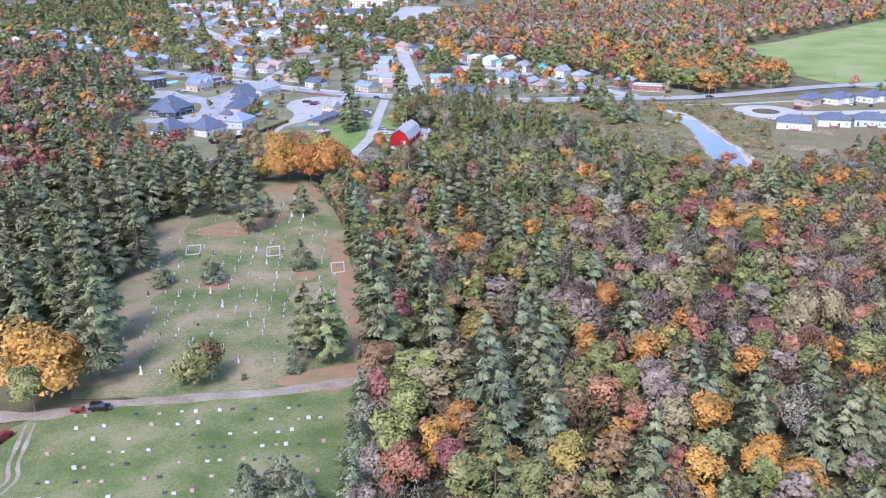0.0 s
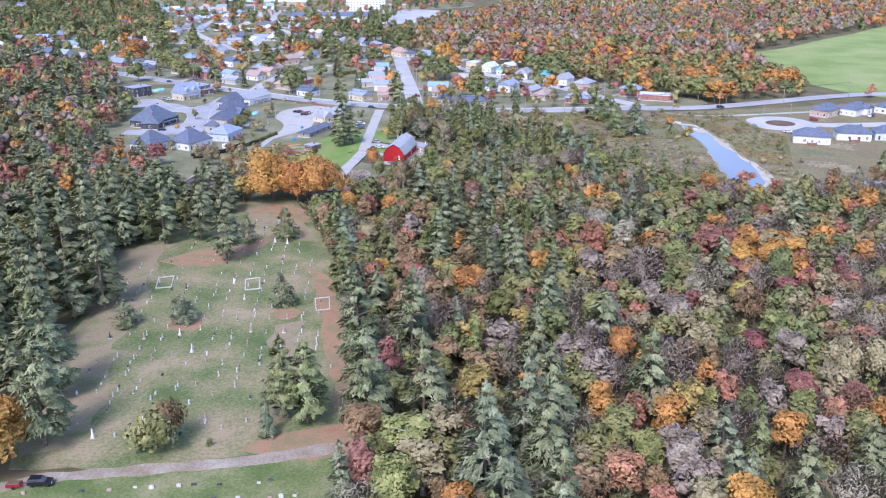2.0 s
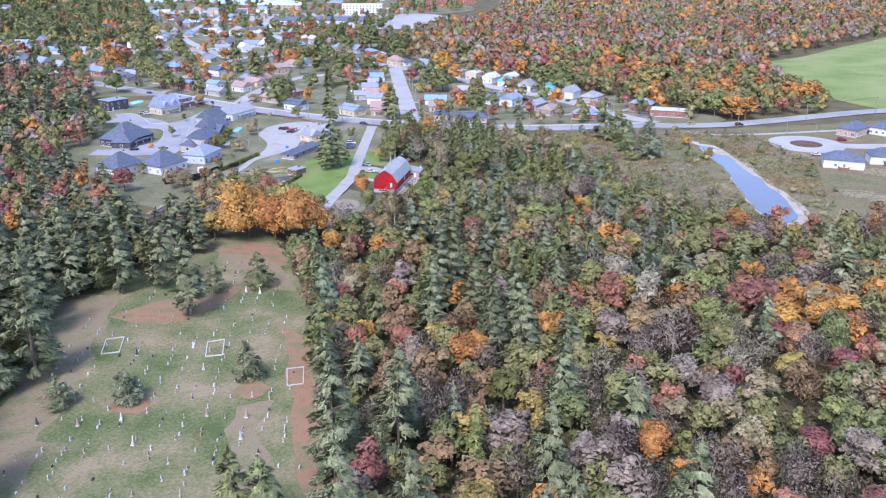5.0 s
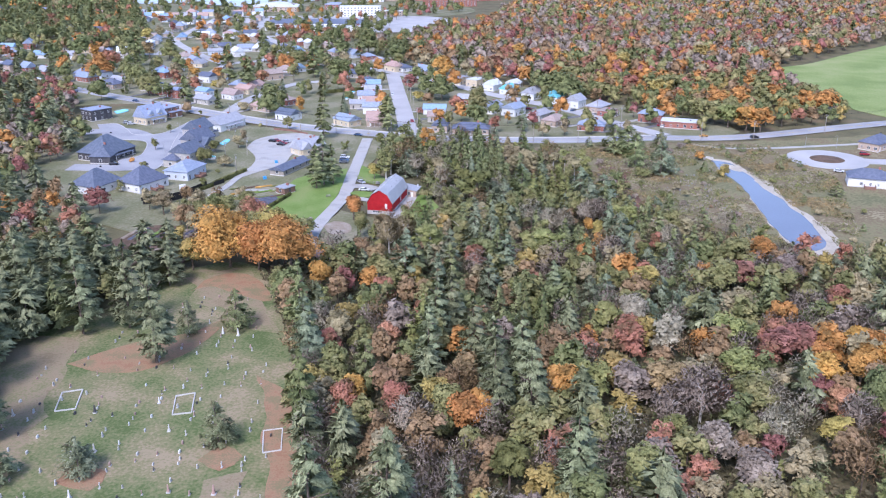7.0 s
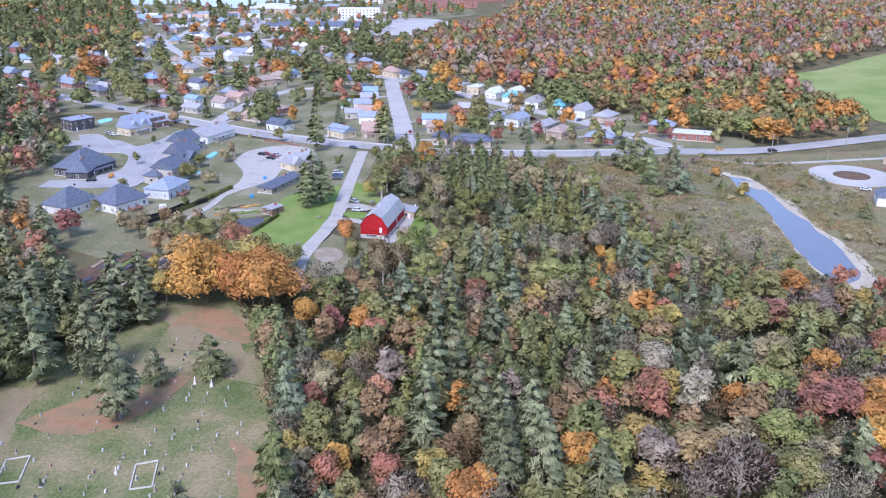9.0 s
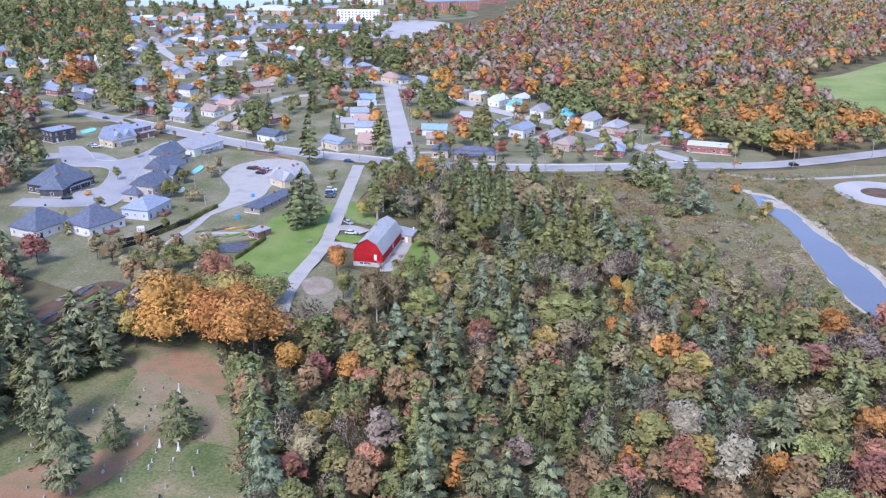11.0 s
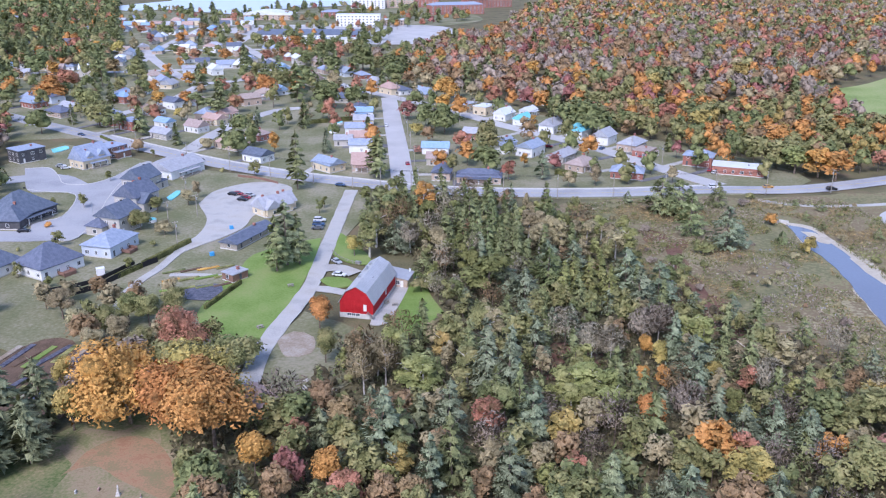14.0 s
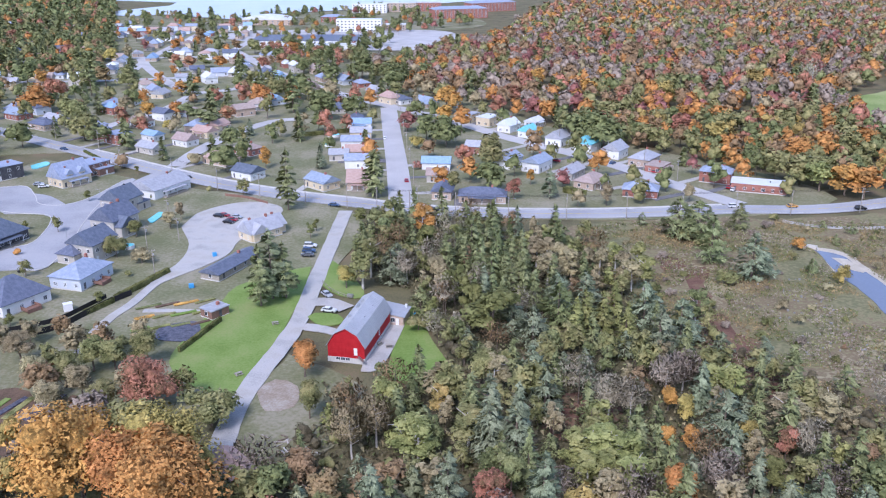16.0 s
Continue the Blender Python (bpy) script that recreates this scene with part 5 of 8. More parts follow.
for k in range(12):
    u, v = rng.random(), rng.random()
    a, b = Vector((*(-94.4, 434.0), 0)), Vector((*(-73.4, 440.3), 0))
    c2 = Vector((*(-99.4, 457.7), 0))
    p = a + (b - a) * (0.1 + (k % 4) / 4) + (c2 - a) * (0.12 + 0.33 * (k // 4))
    box_bm = box(bmesh.new(), 0, 0, 0.2, rng.uniform(5, 8), rng.uniform(1.0, 1.6), 0.4, bevel=0.1)
    ob = tagged(new("vegetable_bed", mesh_of("vegetable_bed", box_bm, BED[k % 6])), "raised planted vegetable bed in the allotment", "garden bed", "allotment beds")
    ob.matrix_basis = pose(p.x, p.y, -0.2, 0, 0, 35 + rng.uniform(-4, 4))
for k in range(22):
    p = Vector((*(-123.2, 381.4), 0)) + Vector((2.6 + 3.0 * (k % 11), -9 + 20 * (k // 11) + rng.uniform(-2, 2), 0))
    ob = tagged(new("vegetable_bed", mesh_of("vegetable_bed", box(bmesh.new(), 0, 0, 0.15, rng.uniform(9, 15), 1.7, 0.3, bevel=0.1), (TARP, SOIL, LAWN, TARP, LEAF["olive"], DIRT)[k % 6])), "long tilled or covered allotment bed", "garden bed", "allotment beds")
    ob.matrix_basis = pose(p.x, p.y, -0.2, 0, 0, 75 + rng.uniform(-5, 5))
for k in range(26):
    xy = Vector((*(-39.4, 379.6), 0)) + Vector((rng.gauss(0, 3), rng.gauss(0, 2), 0))
    ob = tagged(new("log", mesh_of("log", cyl(bmesh.new(), 0, 0, -rng.uniform(0.5, 1.4), 1.0, 0.18, 0.15, 7), (WOOD, BARK, BIRCH)[k % 3])), "cut log lying on a scattered woodpile", "log", "logs")
    ob.matrix_basis = pose(xy.x, xy.y, -0.02, 90, 0, rng.uniform(0, 180))
culvert = (122.3, 511.8)
root = thing("culvert", pose(culvert[0], culvert[1], -0.3, 0, 0, -30), "pale concrete culvert head at the pond", "culvert")
part("headwall", box(bmesh.new(), 0, 0, 0.6, 3.4, 0.5, 1.4), KERB, root)
for s in (-1, 1):
    part("wing_wall", box(bmesh.new(), s * 1.9, -1.2, 0.45, 0.35, 2.6, 1.1, s * 0.3), KERB, root)
for k in range(60):
    p = Vector((*(107.2, 448.1), 0)) + Vector((rng.gauss(-6, 6), rng.gauss(0, 22), 0))
    if inside(p.x, p.y, PONDPTS):
        continue
    bm = bmesh.new()
    bmesh.ops.create_icosphere(bm, subdivisions=1, radius=rng.uniform(0.2, 0.5))
    for v in bm.verts:
        v.co *= rng.uniform(0.75, 1.15)
    ob = tagged(new("boulder", mesh_of("boulder", bm, FIELDSTONE)), "pale grey boulder in the weeds by the pond", "boulder", "boulders")
    ob.matrix_basis = pose(p.x, p.y, 0.0)

# ---- trees ----
def leaves(centres, normals, sizes, aspect, rng, along=None, soft=None):
    """Leaf clumps: one uneven three-sided piece at each centre, as rows of corner and shading normal."""
    n = len(centres)
    nrm = normals / (np.linalg.norm(normals, axis=1, keepdims=True) + 1e-9)
    ref = along if along is not None else rng.normal(size=(n, 3))
    u = ref - nrm * np.sum(ref * nrm, axis=1, keepdims=True)
    u /= np.linalg.norm(u, axis=1, keepdims=True) + 1e-9
    v = np.cross(nrm, u)
    s = np.asarray(sizes)[:, None]
    jit = lambda: rng.uniform(0.65, 1.25, size=(n, 1))
    a, b = u * s * 0.62, v * s * 0.55 * aspect
    bend = nrm * s * 0.12
    out = np.stack([centres - a * 0.6 * jit() - b * jit() - bend, centres - a * 0.6 * jit() + b * jit() + bend, centres + a * jit() - bend * rng.uniform(-1, 1, size=(n, 1))], axis=1)
    face = np.cross(out[:, 1] - out[:, 0], out[:, 2] - out[:, 0])
    away = np.sum(face * nrm, axis=1) < 0
    out[away] = out[away][:, ::-1]
    face[away] *= -1
    face /= np.linalg.norm(face, axis=1, keepdims=True) + 1e-9
    shade = face if soft is None else soft / (np.linalg.norm(soft, axis=1, keepdims=True) + 1e-9) * 0.9 + face * 0.2
    turn = np.sum(shade * face, axis=1) < 0
    out[turn] = out[turn][:, ::-1]
    shade /= np.linalg.norm(shade, axis=1, keepdims=True) + 1e-9
    return np.concatenate([out.reshape(-1, 3), np.repeat(shade, 3, axis=0)], axis=1)


def lumps(centres, radii, seed):
    """The leafy inner masses of a crown: one uneven twenty-sided lump for each lobe."""
    rng = np.random.default_rng(seed)
    g = (1 + 5 ** 0.5) / 2
    p = np.array([(a, b * g, 0) for a in (-1, 1) for b in (-1, 1)] + [(0, a, b * g) for a in (-1, 1) for b in (-1, 1)] + [(b * g, 0, a) for a in (-1, 1) for b in (-1, 1)]) / (1 + g * g) ** 0.5
    tri = np.array([t for t in itertools.combinations(range(12), 3) if all(np.linalg.norm(p[i] - p[j]) < 1.1 for i, j in itertools.combinations(t, 2))])
    flip = np.sum(np.cross(p[tri[:, 1]] - p[tri[:, 0]], p[tri[:, 2]] - p[tri[:, 0]]) * p[tri[:, 0]], axis=1) < 0
    tri[flip] = tri[flip][:, ::-1]
    out = []
    for c, r in zip(centres, radii):
        q = p * (r * rng.uniform(0.8, 1.12, size=(12, 1)))
        out.append(np.concatenate([(c + q)[tri].reshape(-1, 3), p[tri].reshape(-1, 3) * 0.8 + np.array([0, 0, 0.3])], axis=1))
    return np.vstack(out)


def crown_broad(h, r, n, size, seed, base=0.22, lobes=9, up=0.35, point=0.45, rise=False):
    """Rounded crown of uneven lobes."""
    rng = np.random.default_rng(seed)
    cz, hz = h * (1 + base) / 2, h * (1 - base) / 2
    d = rng.normal(size=(lobes, 3))
    d /= np.linalg.norm(d, axis=1, keepdims=True)
    d[:, 2] = rng.uniform(-0.85, 1.05, lobes)
    lc = d * np.array([r * 0.58, r * 0.58, hz * 0.55]) * rng.uniform(0.7, 1.15, size=(lobes, 1)) + np.array([0, 0, cz])
    lr = rng.uniform(0.28, 0.50, size=lobes) * r
    lc = np.vstack([lc, [[0, 0, cz + hz * 0.25]]])
    lr = np.append(lr, r * 0.55)
    k = rng.integers(0, len(lr), n)
    q = rng.normal(size=(n, 3))
    q /= np.linalg.norm(q, axis=1, keepdims=True)
    q[:, 2] = np.where(q[:, 2] < -0.35, -q[:, 2], q[:, 2])
    rad = lr[k] * rng.uniform(0.72, 1.08, size=n)
    pts = lc[k] + q * rad[:, None]
    pts[:, :2] *= (1 - point * np.clip((pts[:, 2:3] / h - 0.42) / 0.6, 0, 1) ** 1.3)
    pts[:, 2] = np.clip(pts[:, 2], h * base * 0.6, h * 1.06)
    nr = q * 0.9 + rng.normal(size=(n, 3)) * 0.42 + np.array([0, 0, up])
    soft = 0.55 * q + 0.6 * (pts - np.array([0, 0, cz])) / r + np.array([0, 0, 0.35])
    if rise:
        al = q * 0.5 + rng.normal(size=(n, 3)) * 0.6 + np.array([0, 0, 0.9])
        skin = leaves(pts, nr, size * (1.1 if n > 350 else 0.9) * rng.uniform(0.5, 1.35, n), 0.75, rng, al, soft)
    else:
        skin = leaves(pts, nr, size * (1.05 if n > 350 else 0.85) * rng.uniform(0.5, 1.35, n), 0.9, rng, None, soft)
    m = min(len(lr), max(3, n // 45))
    big = np.argsort(-lr - 0.05 * (np.arange(len(lr)) == len(lr) - 1) * r)[:m]
    core = lumps(lc[big], lr[big] * (0.6 if n > 350 else 0.85 if m > 4 else 1.1), seed)
    core[:, :2] *= (1 - point * np.clip((core[:, 2:3] / h - 0.42) / 0.6, 0, 1) ** 1.3)
    return np.vstack([skin, core])


def crown_pine(h, r, n, size, seed, droop=0.06, base=0.16, power=0.85, whorls=15, irregular=0.35, lift=0.10):
    """Tiers of branches that carry plumes of needles."""
    rng = np.random.default_rng(seed)
    pts, nrm, along, soft = [], [], [], []
    zs = np.linspace(base, 0.97, whorls) + rng.normal(size=whorls) * 0.012
    branches = []
    for z in zs:
        reach = r * (1 - ((z - base) / (1.0 - base))) ** power * min(1.0, 0.55 + (z - base) * 3)
        for k in range(rng.integers(5, 8)):
            a = rng.uniform(0, 2 * math.pi)
            L = max(0.12 * r, reach * rng.uniform(1 - irregular, 1 + irregular * 0.55))
            branches.append((z, a, L))
    w = np.array([b[2] + 0.3 for b in branches])
    counts = np.maximum(3, (n * w / w.sum()).astype(int))
    for (z, a, L), m in zip(branches, counts):
        t = rng.uniform(0.22, 1.02, m) ** 0.8
        spread = 0.22 * L * t * rng.normal(size=m) * 0.9
        ca, sa = math.cos(a), math.sin(a)
        x, y = ca * L * t - sa * spread, sa * L * t + ca * spread
        zz = z * h + lift * L * t - droop * L * t * t * 3 + rng.normal(size=m) * 0.16 - np.abs(spread) * 0.25
        pts.append(np.stack([x, y, zz], 1))
        out = np.stack([ca + 0 * t, sa + 0 * t, 0.25 + 0 * t], 1)
        along.append(out + rng.normal(size=(m, 3)) * 0.35)
        soft.append(np.stack([ca * (0.2 + t) - sa * spread / L * 2, sa * (0.2 + t) + ca * spread / L * 2, 0.75 - np.abs(spread) / L * 2], 1))
        nrm.append(np.stack([0.45 * ca * np.ones(m), 0.45 * sa * np.ones(m), np.ones(m)], 1) + rng.normal(size=(m, 3)) * 0.30)
    pts, nrm, along = np.vstack(pts), np.vstack(nrm), np.vstack(along)
    tip = np.stack([rng.normal(size=14) * 0.12, rng.normal(size=14) * 0.12, h * rng.uniform(0.93, 1.03, 14)], 1)
    pts, nrm, along = np.vstack([pts, tip]), np.vstack([nrm, rng.normal(size=(14, 3))]), np.vstack([along, np.tile([0, 0, 1.0], (14, 1))])
    soft = np.vstack(soft + [np.tile([0, 0, 1.0], (14, 1))])
    return leaves(pts, nrm, size * 1.2 * rng.uniform(0.7, 1.3, len(pts)), 0.34, rng, along, soft)


def crown_twigs(h, r, n, seed, base=0.2, thick=0.03):
    """A bare, ascending crown of thin twigs."""
    rng = np.random.default_rng(seed)
    a, t = rng.uniform(0, 2 * math.pi, n), rng.uniform(0.15, 1.0, n)
    rad = r * np.sqrt(rng.uniform(0.02, 1.0, n))
    top = h * (base + (1 - base) * np.sqrt(np.clip(1 - (rad / r) ** 2 * 0.75, 0, 1)))
    z = h * base + (top - h * base) * t ** 0.6
    pts = np.stack([np.cos(a) * rad * (0.35 + 0.65 * t), np.sin(a) * rad * (0.35 + 0.65 * t), z], 1)
    al = np.stack([np.cos(a) * 0.55, np.sin(a) * 0.55, np.ones(n)], 1) + rng.normal(size=(n, 3)) * 0.3
    return leaves(pts, rng.normal(size=(n, 3)) + np.stack([np.cos(a), np.sin(a), 0.3 + 0 * a], 1), rng.uniform(0.5, 1.2, n), thick * 1.4, rng, al, pts - np.array([0, 0, h * 0.45]))


def trunk_mesh(h, top, r, mat, limbs, seed, spread=0.0):
    """Tapered trunk with limbs that reach into the crown."""
    rng = random.Random(seed)
    bm = bmesh.new()
    bmesh.ops.create_cone(bm, cap_ends=True, segments=7, radius1=r, radius2=r * 0.25, depth=top + 0.5, matrix=Matrix.Translation((0, 0, top / 2 - 0.25)))
    for k in range(limbs):
        z = top * rng.uniform(0.35, 0.9)
        L = spread * rng.uniform(0.5, 0.9)
        m = Matrix.Translation((0, 0, z)) @ Matrix.Rotation(rng.uniform(0, 6.28), 4, "Z") @ Matrix.Rotation(radians(rng.uniform(38, 70)), 4, "Y") @ Matrix.Translation((0, 0, L / 2))
        bmesh.ops.create_cone(bm, cap_ends=False, segments=5, radius1=r * 0.4, radius2=r * 0.1, depth=L, matrix=m)
    return mesh_of("trunk", bm, mat)


# kind: height, radius, crown builder(level, seed), bark, limbs
KINDS = {
    "pine": (20.0, 6.0, lambda n, s, sd: crown_pine(20, 5.6, n, s * 1.25, sd, base=0.14, power=0.62, whorls=14, irregular=0.26, lift=0.16), BARK, 6),
    "spruce": (14.0, 3.0, lambda n, s, sd: crown_pine(14, 3.1, n, s * 1.1, sd, droop=0.12, base=0.05, power=0.78, whorls=18, irregular=0.22, lift=0.0), BARK, 4),
    "youngpine": (8.0, 3.7, lambda n, s, sd: crown_pine(8, 3.7, n, s * 0.8, sd, base=0.06, power=0.6, whorls=11, irregular=0.2, lift=0.2), BARK, 4),
    "cedar": (9.0, 2.6, lambda n, s, sd: crown_broad(9, 2.6, n, s * 0.75, sd, base=0.04, lobes=8, up=0.2), BARK, 3),
    "broad": (14.0, 4.6, lambda n, s, sd: crown_broad(14, 4.6, n, s, sd, base=0.02, lobes=16, rise=True), BARK, 7),
    "wide": (16.0, 7.4, lambda n, s, sd: crown_broad(16, 7.4, int(n * 1.5), s * 1.05, sd, base=0.05, lobes=22, point=0.2), BARK, 9),
    "slim": (12.0, 2.9, lambda n, s, sd: crown_broad(12, 2.9, n, s * 0.75, sd, base=-0.1, lobes=11, point=0.6, rise=True), BIRCH, 5),
    "bush": (4.0, 2.5, lambda n, s, sd: crown_broad(4, 2.5, max(40, int(n * 0.55)), s * 0.7, sd, base=0.0, lobes=9, point=0.15), BARK, 3),
    "twig": (13.0, 4.8, lambda n, s, sd: crown_twigs(13, 4.8, n, sd), BIRCH, 12),
}
TREE_LABEL = {"pine": "tall white pine", "spruce": "conical spruce", "youngpine": "young dense pine", "cedar": "dense rounded cedar", "broad": "maple", "wide": "large spreading maple", "slim": "slender birch", "bush": "low bush", "twig": "half-bare tree"}
COLOR_LABEL = {"pine": "blue-green needles", "spruce": "dark green needles", "bluespruce": "silvery blue needles", "cedar": "olive-green foliage", "green": "green leaves", "olive": "dull olive leaves", "lime": "yellow-green leaves", "yellow": "golden yellow leaves",
               "orange": "orange autumn leaves", "red": "red autumn leaves", "crimson": "deep crimson leaves", "brown": "russet brown leaves", "tan": "tan leaves", "mauve": "thin mauve-brown twigs", "brush": "brown brush darkened in colour for shade", "grey": "bare grey twigs"}
CROWNS, TRUNKS, NTREE = {}, {}, [0]
FULL = {"pine": (3700, 0.72), "spruce": (1500, 0.68), "youngpine": (1500, 0.62), "cedar": (1700, 0.52), "broad": (1900, 0.57), "wide": (2500, 0.6), "slim": (1200, 0.52), "bush": (1200, 0.46), "twig": (2000, 0.85)}


def near_crown(kind, color, variant, fine=1.0):
    key = (kind, color, variant, fine)
    if key not in CROWNS:
        n, s = FULL[kind]
        v = KINDS[kind][2](int(n * fine), s / math.sqrt(fine), 100 + variant * 17 + len(kind))
        CROWNS[key] = raw_mesh("crown", v, np.arange(len(v)).reshape(-1, 3), [LEAF[color]])
    return CROWNS[key]


def near_trunk(kind, variant):
    key = (kind, variant)
    if key not in TRUNKS:
        h, r, _, bark, limbs = KINDS[kind]
        TRUNKS[key] = trunk_mesh(h, h * (0.93 if kind in ("pine", "spruce", "youngpine") else 0.7), 0.016 * h + 0.04, bark, limbs, variant, r * 0.9)
    return TRUNKS[key]


PLACED = []


def tree(xy, kind, color, h, wide=1.0, group="", fine=1.0):
    NTREE[0] += 1
    rng = random.Random(NTREE[0])
    variant = rng.randrange(3)
    s = h / KINDS[kind][0]
    name = {"pine": "pine_tree", "spruce": "spruce_tree", "youngpine": "pine_tree", "cedar": "cedar_tree", "broad": "maple_tree", "wide": "maple_tree", "slim": "birch_tree", "bush": "bush", "twig": "tree"}[kind]
    root = thing(name, Matrix.LocRotScale((xy[0], xy[1], -0.4), Euler((radians(rng.uniform(-2, 2)), radians(rng.uniform(-2, 2)), rng.uniform(0, 6.28))), (s * wide, s * wide, s)),
                 f"{TREE_LABEL[kind]} with {COLOR_LABEL[color]}", "bush" if kind == "bush" else "tree", group)
    part("trunk", near_trunk(kind, variant), None, root)
    part("crown", near_crown(kind, color, variant, fine), None, root)
    PLACED.append((xy[0], xy[1], KINDS[kind][1] * s * wide))
    return root


# landmark trees, each at its place
CEM = "trees in the cemetery"
for xy, kind, col, h, w in (
        ((-92.0, 243.0), "youngpine", "pine", 8.2, 1.3), ((-76.9, 245.9), "youngpine", "bluespruce", 8.4, 1.35), ((-51.3, 256.9), "youngpine", "pine", 10.5, 1.0), ((-74.1, 310.8), "youngpine", "pine", 10.0, 0.9), ((-61.9, 314.4), "youngpine", "spruce", 12.0, 1.05),
        ((-39.4, 196.8), "pine", "spruce", 20.0, 1.0), ((-33.4, 194.6), "pine", "spruce", 20.6, 1.0), ((-41.0, 188.8), "spruce", "bluespruce", 10.3, 1.0),
        ((-63.7, 183.9), "bush", "olive", 11.0, 1.0), ((-60.6, 186.1), "twig", "brown", 11.0, 1.0), ((-66.9, 181.9), "cedar", "spruce", 7.4, 0.9), ((-52.7, 185.1), "bush", "green", 2.3, 0.7),
        ((-95.8, 176.9), "wide", "orange", 19.5, 1.25), ((-96.0, 169.7), "wide", "olive", 13.0, 0.95), ((-92.0, 180.0), "broad", "orange", 17, 1.1)):
    tree(xy, kind, col, h, w, CEM)
# single trees beside lane, roads and gardens
for xy, kind, col, h, w in (
        ((-60.1, 460.4), "pine", "pine", 22.6, 1.05), ((-62.4, 454.8), "pine", "spruce", 19.4, 1.0), ((-56.1, 461.2), "pine", "spruce", 18.0, 0.9), ((-74.1, 551.5), "pine", "spruce", 25.4, 0.75), ((-98.9, 618.9), "broad", "orange", 12.6, 0.9), ((-72.0, 618.5), "spruce", "bluespruce", 13.2, 1.1),
        ((-44.9, 599.2), "cedar", "cedar", 9.7, 0.8), ((-58.1, 525.2), "cedar", "cedar", 6.0, 1.0), ((-58.8, 517.3), "cedar", "green", 6.8, 1.0), ((18.4, 569.5), "broad", "red", 11.4, 1.1), ((-7.3, 575.8), "broad", "olive", 12.6, 0.95), ((-25.4, 618.9), "bush", "crimson", 4.8, 1.0),
        ((-28.7, 662.8), "bush", "yellow", 7.2, 1.2), ((-13.7, 681.7), "broad", "green", 15.2, 1.0), ((10.0, 631.6), "wide", "olive", 16.8, 0.8), ((37.5, 685.2), "slim", "orange", 9.7, 1.3), ((33.9, 571.2), "pine", "bluespruce", 13.4, 1.0), ((56.5, 562.1), "broad", "tan", 11.4, 0.9)):
    tree(xy, kind, col, h, w)
for xy, kind, col, h, w in (
        ((27.0, 592.6), "broad", "orange", 8.9, 0.8), ((-122.6, 495.1), "wide", "olive", 9.0, 1.2), ((-123.7, 516.6), "broad", "olive", 8.0, 1.5), ((-111.7, 489.7), "bush", "tan", 6.0, 1.3), ((-114.6, 527.0), "broad", "tan", 8.0, 1.5), ((-113.5, 536.9), "broad", "tan", 8.9, 0.9), ((-33.3, 137.1), "youngpine", "bluespruce", 11.5, 1.05),
        ((-39.5, 134.4), "youngpine", "bluespruce", 11.5, 1.05), ((-28.3, 133.0), "youngpine", "bluespruce", 10.5, 1.0), ((-137.3, 370.4), "broad", "orange", 11.0, 0.9), ((-96.3, 373.6), "broad", "yellow", 12.1, 0.8)):
    tree(xy, kind, col, h, w)
# woods south conifers
for x, y, kind, col, h, w in (
        (-24.7, 219.1, "pine", "pine", 26, 0.95), (-12.0, 222.4, "pine", "pine", 26, 0.95), (-20.1, 191.5, "pine", "pine", 26, 0.95), (-7.4, 188.1, "pine", "pine", 26, 0.95), (8.4, 263.4, "pine", "pine", 22, 0.85), (16.3, 265.3, "pine", "pine", 22, 0.85),
        (22.0, 236.9, "pine", "pine", 22, 0.85), (17.7, 211.0, "pine", "pine", 22, 0.85), (12.7, 177.8, "pine", "bluespruce", 26, 1), (4.9, 165.9, "pine", "bluespruce", 26, 1), (7.6, 147.9, "pine", "bluespruce", 26, 1), (19.3, 187.1, "pine", "pine", 24, 0.9),
        (16.4, 169.8, "pine", "pine", 24, 0.9), (16.4, 150.0, "pine", "pine", 24, 0.9), (5.5, 144.1, "pine", "spruce", 20, 0.9), (6.1, 130.5, "pine", "spruce", 20, 0.9), (16.7, 146.0, "pine", "bluespruce", 19, 1), (-0.6, 229.1, "spruce", "bluespruce", 15, 1.1),
        (-21.8, 164.4, "spruce", "bluespruce", 15, 1.1), (3.5, 218.4, "spruce", "lime", 17, 1), (-23.0, 281.5, "spruce", "spruce", 12, 1), (-20.8, 149.8, "youngpine", "bluespruce", 12, 1), (-19.9, 135.8, "youngpine", "bluespruce", 12, 1), (41.9, 200.3, "pine", "pine", 21, 0.95)):
    tree((x, y), kind, col, h, w)
# woods south conifers
for x, y, kind, col, h, w in (
        (34.5, 138.5, "pine", "pine", 21, 0.95), (31.2, 127.1, "pine", "pine", 21, 0.95), (59.4, 156.3, "pine", "pine", 21, 0.95), (74.2, 149.7, "pine", "pine", 21, 0.95)):
    tree((x, y), kind, col, h, w)
# woods south conifers
for x, y, kind, col, h, w in (
        (51.6, 176.2, "pine", "bluespruce", 16, 0.95), (50.3, 165.6, "pine", "bluespruce", 16, 0.95), (52.0, 162.0, "pine", "bluespruce", 16, 0.95), (44.5, 127.2, "spruce", "spruce", 15, 1.2), (59.5, 179.8, "spruce", "spruce", 15, 1.2), (56.9, 149.4, "pine", "pine", 18, 0.95),
        (76.2, 168.6, "pine", "pine", 18, 0.95), (79.0, 150.8, "pine", "pine", 18, 0.95), (49.0, 145.2, "cedar", "spruce", 14, 1.3), (10.2, 240.2, "cedar", "cedar", 16, 1.2), (-14.5, 196.3, "cedar", "olive", 14, 1.5)):
    tree((x, y), kind, col, h, w)
